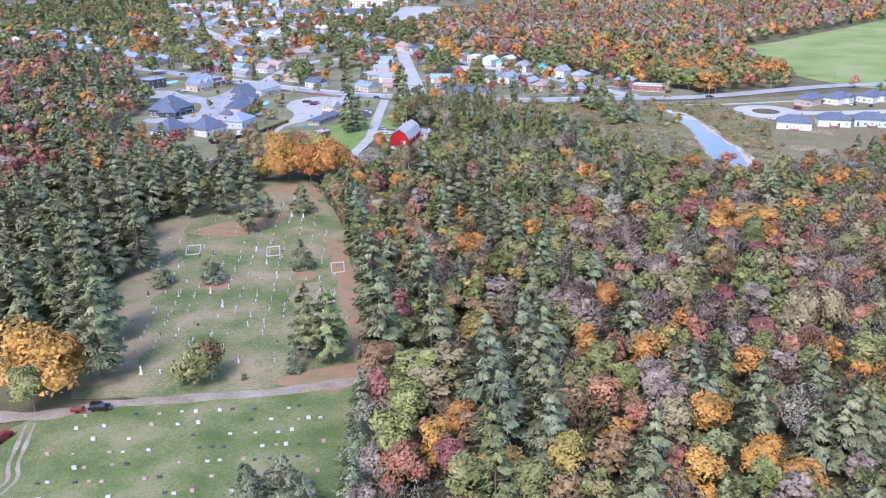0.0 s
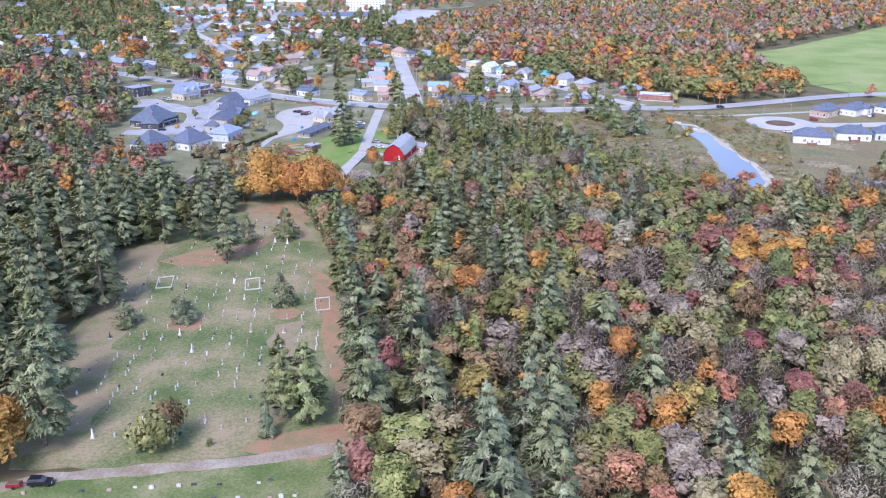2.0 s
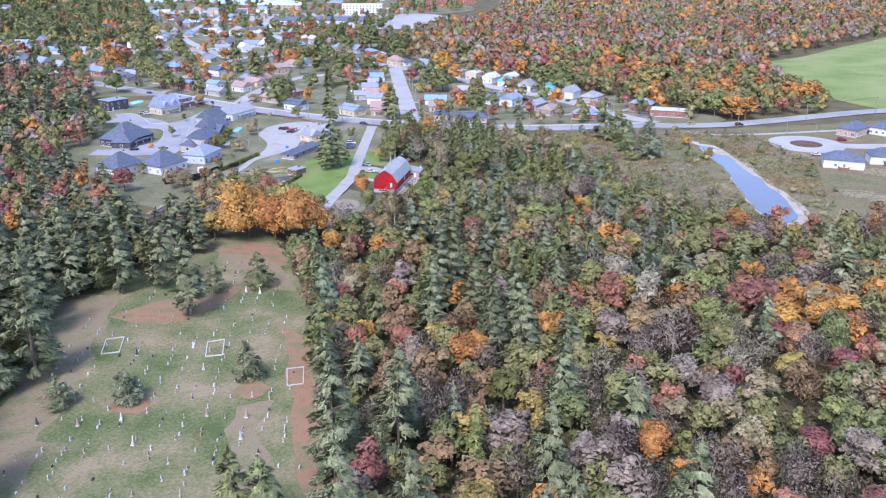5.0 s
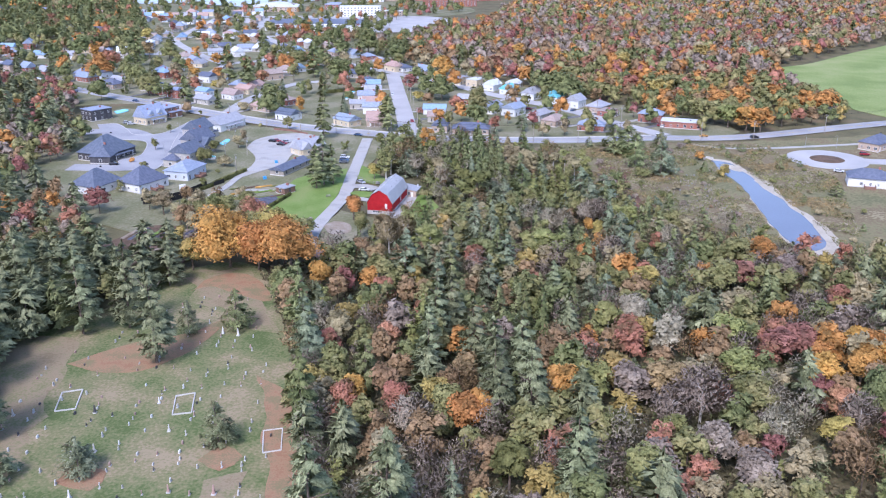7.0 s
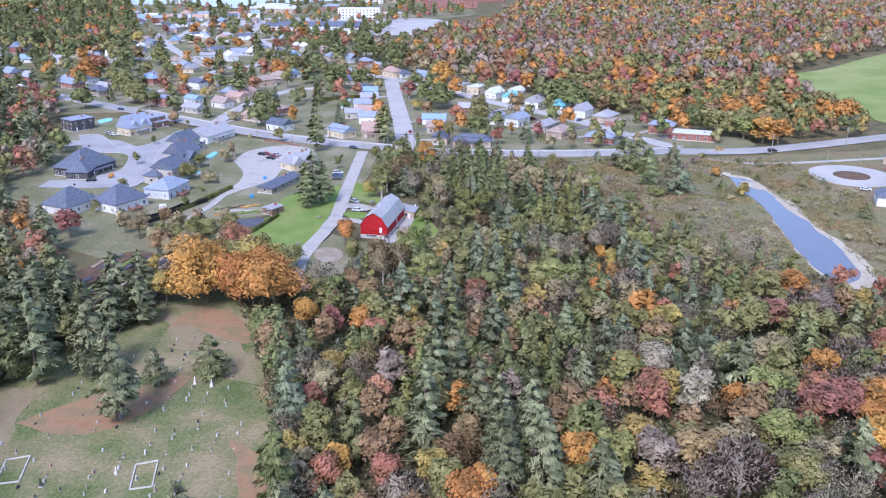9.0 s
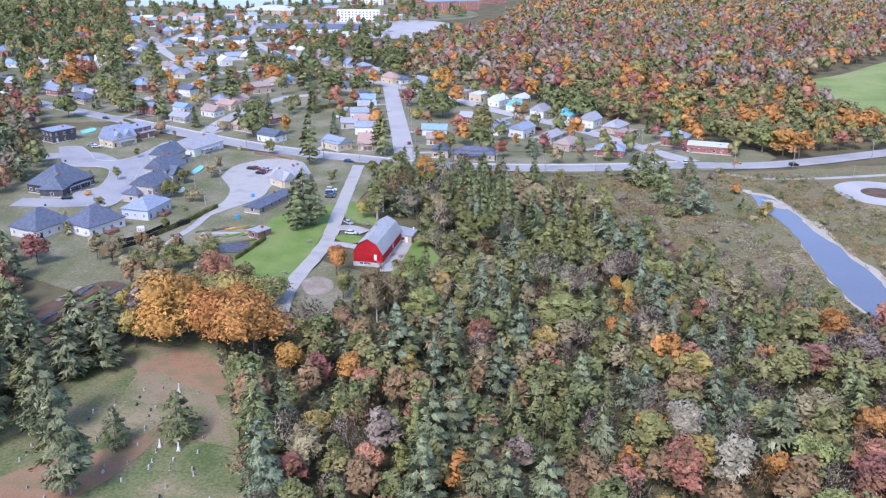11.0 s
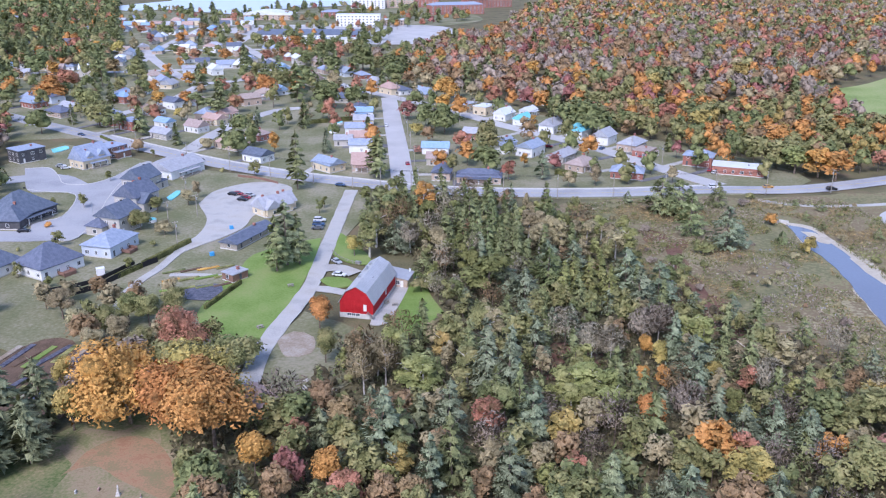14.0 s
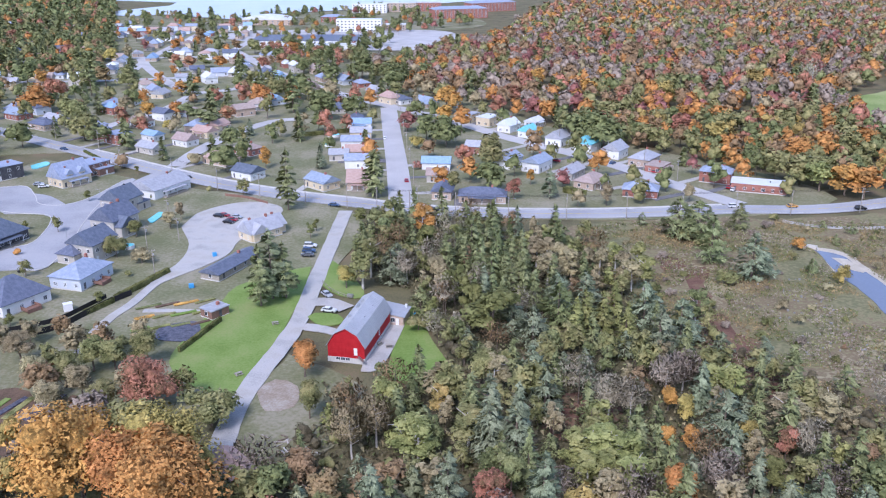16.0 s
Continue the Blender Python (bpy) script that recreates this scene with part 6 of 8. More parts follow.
# woods south broadleaf
for x, y, kind, col, h, w in (
        (4.7, 263.2, "broad", "orange", 12.6, 1.2), (-0.3, 158.1, "broad", "orange", 12.6, 1.2), (-5.3, 149.6, "broad", "orange", 12.6, 1.2), (30.5, 192.4, "broad", "orange", 12.6, 1.2), (39.2, 222.2, "broad", "orange", 12.6, 1.2), (-2.5, 263.9, "broad", "olive", 13.7, 1.2),
        (31.7, 182.3, "broad", "olive", 13.7, 1.2), (35.2, 239.5, "broad", "olive", 13.7, 1.2), (-3.9, 193.7, "broad", "brown", 13.7, 1.32), (-19.7, 184.4, "broad", "brown", 13.7, 1.32), (3.8, 198.9, "broad", "yellow", 14.7, 1.2), (19.6, 144.1, "broad", "yellow", 14.7, 1.2),
        (7.1, 139.8, "broad", "yellow", 14.7, 1.2), (-18.5, 169.1, "broad", "crimson", 12.6, 1.2), (-2.4, 143.8, "broad", "crimson", 12.6, 1.2), (-12.1, 160.3, "broad", "lime", 16.8, 1.2), (-12.9, 147.4, "broad", "lime", 16.8, 1.2), (-9.6, 175.3, "slim", "lime", 16.8, 1.8),
        (-6.9, 169.9, "slim", "tan", 15.8, 1.92), (-11.1, 140.4, "broad", "red", 13.7, 1.32), (30.6, 166.6, "broad", "red", 13.7, 1.32)):
    tree((x, y), kind, col, h, w)
# woods south broadleaf
for x, y, kind, col, h, w in (
        (1.5, 137.1, "broad", "olive", 13.7, 1.44), (12.1, 135.5, "broad", "olive", 13.7, 1.44), (44.4, 255.8, "slim", "lime", 12.6, 1.68), (42.8, 185.9, "broad", "orange", 13.7, 1.2), (57.4, 145.6, "broad", "orange", 13.7, 1.2), (62.1, 136.7, "broad", "orange", 13.7, 1.2),
        (66.1, 182.2, "broad", "orange", 13.7, 1.2), (36.7, 176.6, "broad", "lime", 11.6, 1.2), (73.3, 193.7, "broad", "lime", 11.6, 1.2), (56.7, 138.1, "broad", "lime", 11.6, 1.2), (43.6, 173.8, "broad", "mauve", 13.7, 1.2), (79.9, 219.1, "broad", "mauve", 13.7, 1.2),
        (43.9, 156.6, "broad", "tan", 13.7, 1.2), (59.2, 222.0, "broad", "tan", 13.7, 1.2), (51.4, 159.0, "broad", "orange", 14.7, 1.2), (44.3, 138.6, "broad", "orange", 14.7, 1.2), (69.1, 157.5, "twig", "grey", 16, 1.1), (88.5, 210.0, "wide", "tan", 15, 0.85),
        (97.3, 210.1, "wide", "tan", 15, 0.85)):
    tree((x, y), kind, col, h, w)
# woods east broadleaf
for x, y, kind, col, h, w in (
        (104.5, 209.2, "broad", "red", 12.6, 1.2), (97.2, 242.0, "broad", "red", 12.6, 1.2), (82.1, 302.2, "broad", "red", 12.6, 1.2), (78.1, 186.5, "broad", "red", 12.6, 1.2), (96.6, 189.7, "broad", "lime", 12.6, 1.56), (82.0, 233.0, "broad", "lime", 12.6, 1.56),
        (67.1, 283.9, "broad", "lime", 12.6, 1.56), (75.9, 201.6, "broad", "crimson", 11.6, 1.32), (71.7, 222.0, "broad", "crimson", 11.6, 1.32), (86.8, 197.0, "broad", "crimson", 11.6, 1.32), (93.4, 258.0, "broad", "crimson", 11.6, 1.32), (112.6, 262.4, "broad", "crimson", 11.6, 1.32),
        (65.2, 212.4, "twig", "mauve", 13, 1), (31.8, 218.8, "twig", "mauve", 13, 1), (86.2, 260.7, "twig", "mauve", 13, 1), (106.3, 231.8, "twig", "mauve", 13, 1), (67.1, 255.4, "twig", "grey", 13, 1), (105.2, 297.6, "broad", "orange", 11.6, 1.2),
        (102.0, 300.2, "broad", "orange", 11.6, 1.2), (89.3, 291.0, "broad", "orange", 11.6, 1.2)):
    tree((x, y), kind, col, h, w)
# woods east broadleaf
for x, y, kind, col, h, w in (
        (140.3, 289.0, "broad", "crimson", 11.6, 1.2), (123.9, 266.1, "broad", "olive", 12.6, 1.44), (80.2, 179.9, "broad", "olive", 12.6, 1.44), (131.4, 295.9, "broad", "brown", 12.6, 1.2), (79.8, 256.9, "broad", "yellow", 11.6, 1.08), (109.8, 240.1, "broad", "yellow", 11.6, 1.08),
        (113.0, 240.4, "broad", "mauve", 13.7, 1.32), (51.9, 249.1, "broad", "mauve", 13.7, 1.32), (56.8, 239.8, "broad", "mauve", 13.7, 1.32), (99.8, 240.3, "broad", "mauve", 13.7, 1.32)):
    tree((x, y), kind, col, h, w)
# woods middle conifers
for x, y, kind, col, h, w in (
        (-41.9, 305.7, "spruce", "spruce", 23, 1.1), (-37.7, 289.4, "pine", "bluespruce", 21, 0.9), (-33.8, 260.0, "pine", "green", 22, 0.85), (-13.1, 345.8, "pine", "spruce", 17, 0.9), (-2.4, 339.2, "pine", "spruce", 17, 0.9), (-21.9, 279.1, "pine", "spruce", 17, 0.9),
        (-6.5, 333.2, "pine", "bluespruce", 16, 0.9), (8.7, 333.6, "pine", "bluespruce", 16, 0.9), (-2.0, 308.8, "pine", "pine", 20, 0.95), (-6.4, 302.8, "pine", "pine", 20, 0.95), (3.2, 289.3, "pine", "pine", 20, 0.95), (8.6, 282.5, "pine", "pine", 20, 0.95),
        (-7.2, 286.2, "pine", "pine", 20, 0.95), (7.5, 271.2, "pine", "pine", 21, 0.9), (15.4, 283.8, "pine", "pine", 21, 0.9), (-9.9, 307.9, "spruce", "lime", 14, 1.1), (17.7, 393.7, "youngpine", "bluespruce", 12, 1), (6.8, 364.6, "spruce", "spruce", 14, 1.1),
        (12.5, 367.2, "spruce", "spruce", 14, 1.1), (26.9, 329.2, "pine", "pine", 16, 0.9)):
    tree((x, y), kind, col, h, w)
# woods middle conifers
for x, y, kind, col, h, w in (
        (22.0, 310.4, "spruce", "green", 15, 1), (17.6, 313.6, "spruce", "green", 15, 1), (58.7, 332.7, "youngpine", "bluespruce", 10, 1.1), (59.9, 321.6, "youngpine", "bluespruce", 10, 1.1), (52.3, 316.0, "youngpine", "bluespruce", 10, 1.1), (64.2, 327.4, "youngpine", "bluespruce", 10, 1.1),
        (73.6, 355.8, "youngpine", "bluespruce", 10, 1.1), (51.8, 307.2, "youngpine", "bluespruce", 10, 1.1), (42.9, 334.2, "youngpine", "bluespruce", 10, 1.1), (38.4, 332.2, "youngpine", "bluespruce", 10, 1.1), (52.8, 369.7, "spruce", "bluespruce", 14, 1.1), (55.0, 360.7, "spruce", "bluespruce", 14, 1.1),
        (60.7, 366.1, "cedar", "cedar", 10, 1.3)):
    tree((x, y), kind, col, h, w)
# woods middle broadleaf
for x, y, kind, col, h, w in (
        (3.3, 407.1, "broad", "olive", 12.6, 1.2), (-29.8, 284.7, "broad", "olive", 12.6, 1.2), (-42.7, 341.9, "broad", "orange", 11.6, 1.2), (-27.3, 337.5, "broad", "orange", 11.6, 1.2), (-23.9, 270.4, "broad", "orange", 11.6, 1.2), (40.5, 360.0, "broad", "orange", 11.6, 1.2),
        (-22.5, 330.2, "broad", "red", 11.6, 1.2), (-33.4, 294.8, "broad", "red", 11.6, 1.2), (-18.2, 298.3, "broad", "red", 11.6, 1.2), (-13.8, 267.9, "broad", "red", 11.6, 1.2), (-25.9, 267.6, "broad", "red", 11.6, 1.2), (-27.1, 354.8, "broad", "brown", 11.6, 1.32),
        (-8.9, 328.8, "broad", "brown", 11.6, 1.32), (-16.3, 274.8, "broad", "brown", 11.6, 1.32), (1.9, 279.7, "broad", "brown", 11.6, 1.32), (-33.1, 363.5, "broad", "brown", 11.6, 1.32), (-13.8, 342.0, "slim", "yellow", 10.5, 1.68), (-32.1, 301.6, "broad", "tan", 13.7, 1.2),
        (-30.2, 310.0, "broad", "yellow", 12.6, 1.2), (-4.7, 268.4, "broad", "yellow", 12.6, 1.2), (-33.6, 273.2, "broad", "yellow", 12.6, 1.2)):
    tree((x, y), kind, col, h, w)
# woods middle broadleaf
for x, y, kind, col, h, w in (
        (1.8, 259.5, "broad", "orange", 13.7, 1.32), (23.8, 272.8, "broad", "orange", 13.7, 1.32), (-9.9, 257.5, "twig", "mauve", 13, 1.2), (46.8, 263.5, "twig", "mauve", 13, 1.2), (7.7, 266.7, "twig", "grey", 12, 1), (69.9, 265.2, "twig", "grey", 12, 1),
        (53.8, 266.1, "twig", "mauve", 16, 1.3), (43.7, 295.9, "broad", "red", 14.7, 1.26), (53.0, 298.2, "broad", "grey", 14.7, 1.2), (47.0, 312.2, "broad", "grey", 14.7, 1.2), (39.6, 307.4, "slim", "lime", 15.8, 1.68), (55.7, 338.2, "broad", "yellow", 12.6, 1.56),
        (37.0, 280.9, "broad", "yellow", 12.6, 1.56), (29.6, 271.8, "broad", "lime", 14.7, 1.32), (70.0, 298.7, "broad", "lime", 14.7, 1.32)):
    tree((x, y), kind, col, h, w)
# woods east edge
for x, y, kind, col, h, w in (
        (48.0, 275.1, "broad", "brown", 14.7, 1.44), (40.7, 274.6, "broad", "mauve", 12.6, 1.56), (101.4, 348.4, "broad", "mauve", 12.6, 1.56), (65.5, 312.8, "broad", "olive", 14.7, 1.44), (65.5, 267.3, "broad", "olive", 14.7, 1.44), (88.7, 360.4, "broad", "olive", 14.7, 1.44),
        (79.2, 339.4, "broad", "olive", 14.7, 1.44), (85.9, 280.3, "broad", "orange", 13.7, 1.32), (93.6, 294.8, "broad", "orange", 13.7, 1.32), (97.5, 285.5, "broad", "orange", 13.7, 1.32), (104.6, 286.9, "broad", "orange", 13.7, 1.32), (99.0, 363.6, "broad", "orange", 13.7, 1.32),
        (87.0, 298.4, "broad", "crimson", 12.6, 1.56), (81.0, 295.9, "broad", "crimson", 12.6, 1.56), (85.8, 343.9, "broad", "crimson", 12.6, 1.56), (94.5, 270.4, "wide", "green", 15, 0.9), (76.6, 318.6, "broad", "tan", 13.7, 1.56), (109.1, 327.6, "broad", "red", 11.6, 1.2),
        (85.5, 268.7, "broad", "red", 11.6, 1.2)):
    tree((x, y), kind, col, h, w)
# plantation conifers
for x, y, kind, col, h, w in (
        (0.7, 495.1, "spruce", "spruce", 16.9, 1.21), (7.5, 500.4, "spruce", "spruce", 16.9, 1.21), (30.2, 506.4, "spruce", "spruce", 16.9, 1.21), (3.4, 475.1, "spruce", "spruce", 16.9, 1.21), (8.9, 479.2, "spruce", "spruce", 16.9, 1.21), (13.2, 475.4, "spruce", "spruce", 16.9, 1.21),
        (17.0, 479.4, "spruce", "spruce", 16.9, 1.21), (7.0, 472.0, "spruce", "spruce", 14.3, 1.21), (1.7, 471.8, "spruce", "spruce", 14.3, 1.21), (11.4, 472.1, "spruce", "spruce", 14.3, 1.21), (6.6, 453.3, "spruce", "spruce", 14.3, 1.21), (12.5, 457.2, "spruce", "spruce", 14.3, 1.21),
        (9.7, 448.0, "spruce", "spruce", 14.3, 1.21), (15.5, 467.1, "spruce", "spruce", 14.3, 1.21), (16.6, 508.2, "spruce", "bluespruce", 15.6, 1.21), (4.1, 449.8, "spruce", "bluespruce", 15.6, 1.21), (1.4, 454.3, "spruce", "green", 11.7, 1.21), (25.5, 444.0, "youngpine", "green", 13, 1.21),
        (25.7, 455.1, "youngpine", "bluespruce", 11.7, 1.21), (34.8, 455.4, "youngpine", "bluespruce", 11.7, 1.21)):
    tree((x, y), kind, col, h, w)
# plantation conifers
for x, y, kind, col, h, w in (
        (-14.8, 499.3, "cedar", "cedar", 14.3, 1.16), (-4.2, 457.7, "cedar", "cedar", 14.3, 1.16), (0.4, 448.2, "cedar", "cedar", 14.3, 1.16), (6.6, 435.3, "cedar", "cedar", 16.9, 1.87), (17.5, 430.2, "youngpine", "bluespruce", 11.7, 1.21), (11.8, 437.7, "youngpine", "bluespruce", 11.7, 1.21),
        (-23.9, 480.5, "youngpine", "bluespruce", 11.7, 1.21), (-25.1, 474.0, "youngpine", "bluespruce", 11.7, 1.21), (-36.1, 526.6, "cedar", "spruce", 11.7, 1.21), (-30.9, 513.1, "cedar", "spruce", 11.7, 1.21), (-22.7, 513.4, "cedar", "spruce", 11.7, 1.21), (-20.7, 529.2, "cedar", "spruce", 11.7, 1.21),
        (-30.1, 527.1, "slim", "olive", 16.9, 1.43), (-32.1, 479.9, "slim", "olive", 16.9, 1.43), (-33.5, 469.4, "slim", "olive", 16.9, 1.43), (-17.3, 519.0, "slim", "orange", 16.9, 1.43), (22.2, 486.5, "slim", "tan", 15.6, 1.43), (25.8, 485.5, "slim", "tan", 15.6, 1.43),
        (29.5, 481.3, "slim", "tan", 15.6, 1.43), (32.6, 476.1, "slim", "tan", 15.6, 1.43), (24.6, 470.8, "slim", "tan", 15.6, 1.43)):
    tree((x, y), kind, col, h, w)
# scrub east
for x, y, kind, col, h, w in (
        (47.8, 484.1, "slim", "lime", 14.3, 1.43), (55.1, 484.3, "slim", "lime", 14.3, 1.43), (54.9, 471.3, "slim", "lime", 14.3, 1.43), (49.2, 476.2, "slim", "tan", 14.3, 1.43), (50.6, 468.8, "slim", "tan", 14.3, 1.43), (37.9, 478.4, "slim", "tan", 14.3, 1.43),
        (41.9, 478.6, "slim", "tan", 14.3, 1.43), (32.8, 439.3, "spruce", "lime", 13, 1.43), (37.3, 438.2, "spruce", "lime", 13, 1.43), (41.6, 444.5, "spruce", "lime", 13, 1.43), (29.1, 434.0, "spruce", "lime", 13, 1.43), (42.1, 430.6, "spruce", "lime", 13, 1.43),
        (50.2, 445.6, "youngpine", "bluespruce", 13, 1.21), (50.6, 427.2, "youngpine", "bluespruce", 13, 1.21), (58.0, 433.8, "youngpine", "bluespruce", 13, 1.21), (65.1, 446.9, "slim", "green", 14.3, 1.43), (-10.4, 473.6, "broad", "tan", 11.7, 1.1)):
    tree((x, y), kind, col, h, w)
# scrub east
for x, y, kind, col, h, w in (
        (-19.8, 474.8, "twig", "grey", 11.7, 1.1), (-38.7, 469.5, "broad", "yellow", 9.1, 1.21), (-2.6, 436.3, "bush", "grey", 7.8, 0.99), (-10.7, 440.7, "bush", "olive", 5.2, 1.54), (-14.1, 439.4, "bush", "olive", 5.2, 1.54), (77.2, 523.4, "youngpine", "spruce", 14.3, 1.54),
        (83.6, 522.1, "youngpine", "spruce", 14.3, 1.54), (82.6, 497.2, "youngpine", "spruce", 15.6, 1.1), (102.3, 532.8, "youngpine", "spruce", 10.4, 1.1), (91.7, 481.6, "youngpine", "bluespruce", 15.6, 1.21), (82.8, 476.9, "bush", "olive", 5.2, 1.43), (83.8, 512.6, "bush", "olive", 5.2, 1.43),
        (80.2, 518.8, "bush", "olive", 5.2, 1.43), (116.4, 509.9, "bush", "orange", 5.2, 1.1), (113.1, 487.4, "youngpine", "spruce", 5.2, 1.1), (118.9, 479.4, "bush", "yellow", 6.5, 0.99)):
    tree((x, y), kind, col, h, w)
# scrub south
for x, y, kind, col, h, w in (
        (26.3, 375.8, "slim", "lime", 11.7, 1.76), (22.6, 374.2, "slim", "lime", 11.7, 1.76), (30.0, 375.2, "slim", "lime", 11.7, 1.76), (32.9, 373.2, "slim", "lime", 11.7, 1.76), (23.8, 364.9, "slim", "lime", 11.7, 1.76), (28.4, 366.6, "slim", "lime", 11.7, 1.76),
        (32.9, 365.2, "slim", "lime", 11.7, 1.76), (55.8, 383.7, "youngpine", "bluespruce", 13, 1.32), (54.1, 398.5, "spruce", "bluespruce", 13, 1.32), (59.2, 402.5, "slim", "lime", 13, 1.54), (63.2, 402.6, "slim", "lime", 13, 1.54), (49.6, 392.1, "broad", "yellow", 7.8, 1.21),
        (60.7, 383.0, "broad", "yellow", 7.8, 1.21), (46.8, 397.1, "broad", "orange", 7.8, 0.99), (42.6, 380.2, "broad", "orange", 7.8, 0.99), (48.0, 380.3, "broad", "orange", 7.8, 0.99), (67.4, 378.1, "broad", "red", 9.1, 1.1)):
    tree((x, y), kind, col, h, w)
# scrub south
for x, y, kind, col, h, w in (
        (70.4, 389.4, "slim", "tan", 11.7, 1.87), (73.2, 387.0, "slim", "tan", 11.7, 1.87), (81.3, 392.2, "slim", "tan", 11.7, 1.87), (71.5, 375.7, "twig", "grey", 11.7, 1.1), (37.2, 392.6, "twig", "grey", 11.7, 1.1), (32.5, 393.7, "twig", "grey", 11.7, 1.1),
        (47.4, 403.7, "twig", "mauve", 11.7, 1.21), (52.3, 406.7, "twig", "mauve", 11.7, 1.21), (49.7, 363.4, "twig", "mauve", 11.7, 1.21), (36.5, 420.1, "broad", "olive", 10.4, 1.1), (66.5, 358.0, "youngpine", "bluespruce", 10.4, 1.1), (59.5, 355.6, "youngpine", "bluespruce", 10.4, 1.1),
        (80.8, 372.7, "broad", "brown", 9.1, 1.43), (60.7, 370.0, "broad", "brown", 9.1, 1.43)):
    tree((x, y), kind, col, h, w)
# yard by barn
for x, y, kind, col, h, w in (
        (-41.0, 411.3, "broad", "orange", 11.7, 1.21), (-36.2, 391.5, "broad", "olive", 11.7, 0.99), (-29.2, 391.8, "slim", "tan", 11.7, 1.43), (-21.8, 384.0, "slim", "tan", 11.7, 1.43), (-19.6, 380.8, "twig", "tan", 13, 1.1), (-24.4, 376.1, "twig", "tan", 13, 1.1),
        (-17.5, 391.6, "broad", "lime", 11.7, 1.32), (-13.2, 377.6, "slim", "lime", 13, 1.76), (-10.1, 374.4, "slim", "lime", 13, 1.76), (-6.0, 392.0, "slim", "yellow", 11.7, 1.32), (4.8, 376.9, "spruce", "bluespruce", 19.5, 1.32), (10.2, 375.8, "spruce", "bluespruce", 18.2, 1.32),
        (15.3, 407.2, "youngpine", "bluespruce", 11.7, 1.21), (6.4, 405.1, "slim", "tan", 13, 1.43)):
    tree((x, y), kind, col, h, w)
# yard by barn
for x, y, kind, col, h, w in (
        (0.5, 379.0, "slim", "olive", 14.3, 1.54), (-3.6, 353.8, "pine", "bluespruce", 16.9, 0.99), (8.8, 362.8, "cedar", "green", 13, 0.99), (-17.2, 344.3, "pine", "bluespruce", 19.5, 1.1), (4.9, 358.0, "broad", "red", 11.7, 1.21), (14.4, 355.4, "pine", "bluespruce", 15.6, 1.1),
        (4.5, 366.0, "broad", "green", 10.4, 1.1)):
    tree((x, y), kind, col, h, w)
# maples by lane
for x, y, kind, col, h, w in (
        (-73.5, 394.5, "wide", "red", 14.6, 1.04), (-75.7, 360.9, "wide", "orange", 22.4, 1.23), (-68.3, 370.4, "broad", "olive", 19, 1.3), (-58.4, 364.7, "wide", "yellow", 20.2, 1.1), (-53.1, 349.6, "wide", "orange", 22.4, 1.3), (-58.1, 388.2, "bush", "olive", 9, 1.56),
        (-105.4, 403.2, "broad", "tan", 11.2, 1.3), (-94.9, 389.7, "broad", "tan", 11.2, 1.3), (-116.2, 415.9, "broad", "tan", 11.2, 1.3), (-91.9, 397.9, "broad", "tan", 11.2, 1.3), (-95.6, 412.7, "broad", "olive", 11.2, 1.43), (-89.5, 411.9, "broad", "olive", 11.2, 1.43),
        (-83.9, 416.3, "broad", "olive", 11.2, 1.43), (-98.8, 404.0, "broad", "olive", 11.2, 1.43), (-83.9, 390.1, "broad", "olive", 11.2, 1.43), (-87.1, 357.5, "broad", "yellow", 13.4, 1.17), (-65.7, 358.7, "wide", "orange", 19, 1.17)):
    tree((x, y), kind, col, h, w, fine=2)
# pines west
for x, y, kind, col, h, w in (
        (-91.8, 314.3, "pine", "pine", 25, 0.9), (-77.2, 293.6, "pine", "pine", 25, 0.9), (-103.2, 309.9, "pine", "pine", 25, 0.9), (-125.3, 321.8, "pine", "pine", 26, 1), (-132.2, 317.1, "pine", "pine", 26, 1), (-115.2, 277.0, "pine", "pine", 26, 1),
        (-120.0, 271.4, "pine", "pine", 26, 1), (-116.5, 252.2, "pine", "pine", 26, 1), (-114.1, 237.0, "pine", "pine", 26, 1), (-94.4, 205.3, "pine", "pine", 26, 1), (-87.3, 184.8, "pine", "pine", 25, 1), (-103.1, 255.7, "pine", "pine", 25, 1),
        (-155.3, 285.5, "pine", "pine", 25, 1), (-149.9, 327.8, "pine", "pine", 25, 1)):
    tree((x, y), kind, col, h, w)
# town west
for x, y, kind, col, h, w in (
        (-489.7, 1133.4, "broad", "red", 16.8, 1.54), (-423.2, 1083.6, "wide", "green", 18, 1.4), (-391.3, 1063.8, "wide", "green", 18, 1.4), (-341.7, 870.0, "wide", "green", 18, 1.4), (-322.4, 856.5, "broad", "orange", 14.4, 1.54), (-293.2, 1071.5, "broad", "orange", 14.4, 1.54),
        (-347.1, 993.4, "broad", "orange", 14.4, 1.54), (-278.4, 755.1, "wide", "orange", 18, 1.54), (-288.5, 804.8, "wide", "red", 15.6, 1.26), (-237.7, 721.0, "wide", "olive", 16.8, 1.26), (-212.9, 676.2, "wide", "olive", 16.8, 1.26), (-269.0, 816.9, "pine", "spruce", 21.6, 1.1),
        (-275.9, 859.0, "broad", "brown", 16.8, 1.54), (-321.5, 981.7, "broad", "yellow", 16.8, 1.54), (-317.8, 1011.0, "broad", "tan", 14.4, 1.54), (-254.4, 848.1, "wide", "olive", 16.8, 1.26), (-234.9, 749.8, "spruce", "spruce", 14.4, 1.43)):
    tree((x, y), kind, col, h, w, fine=0.3)
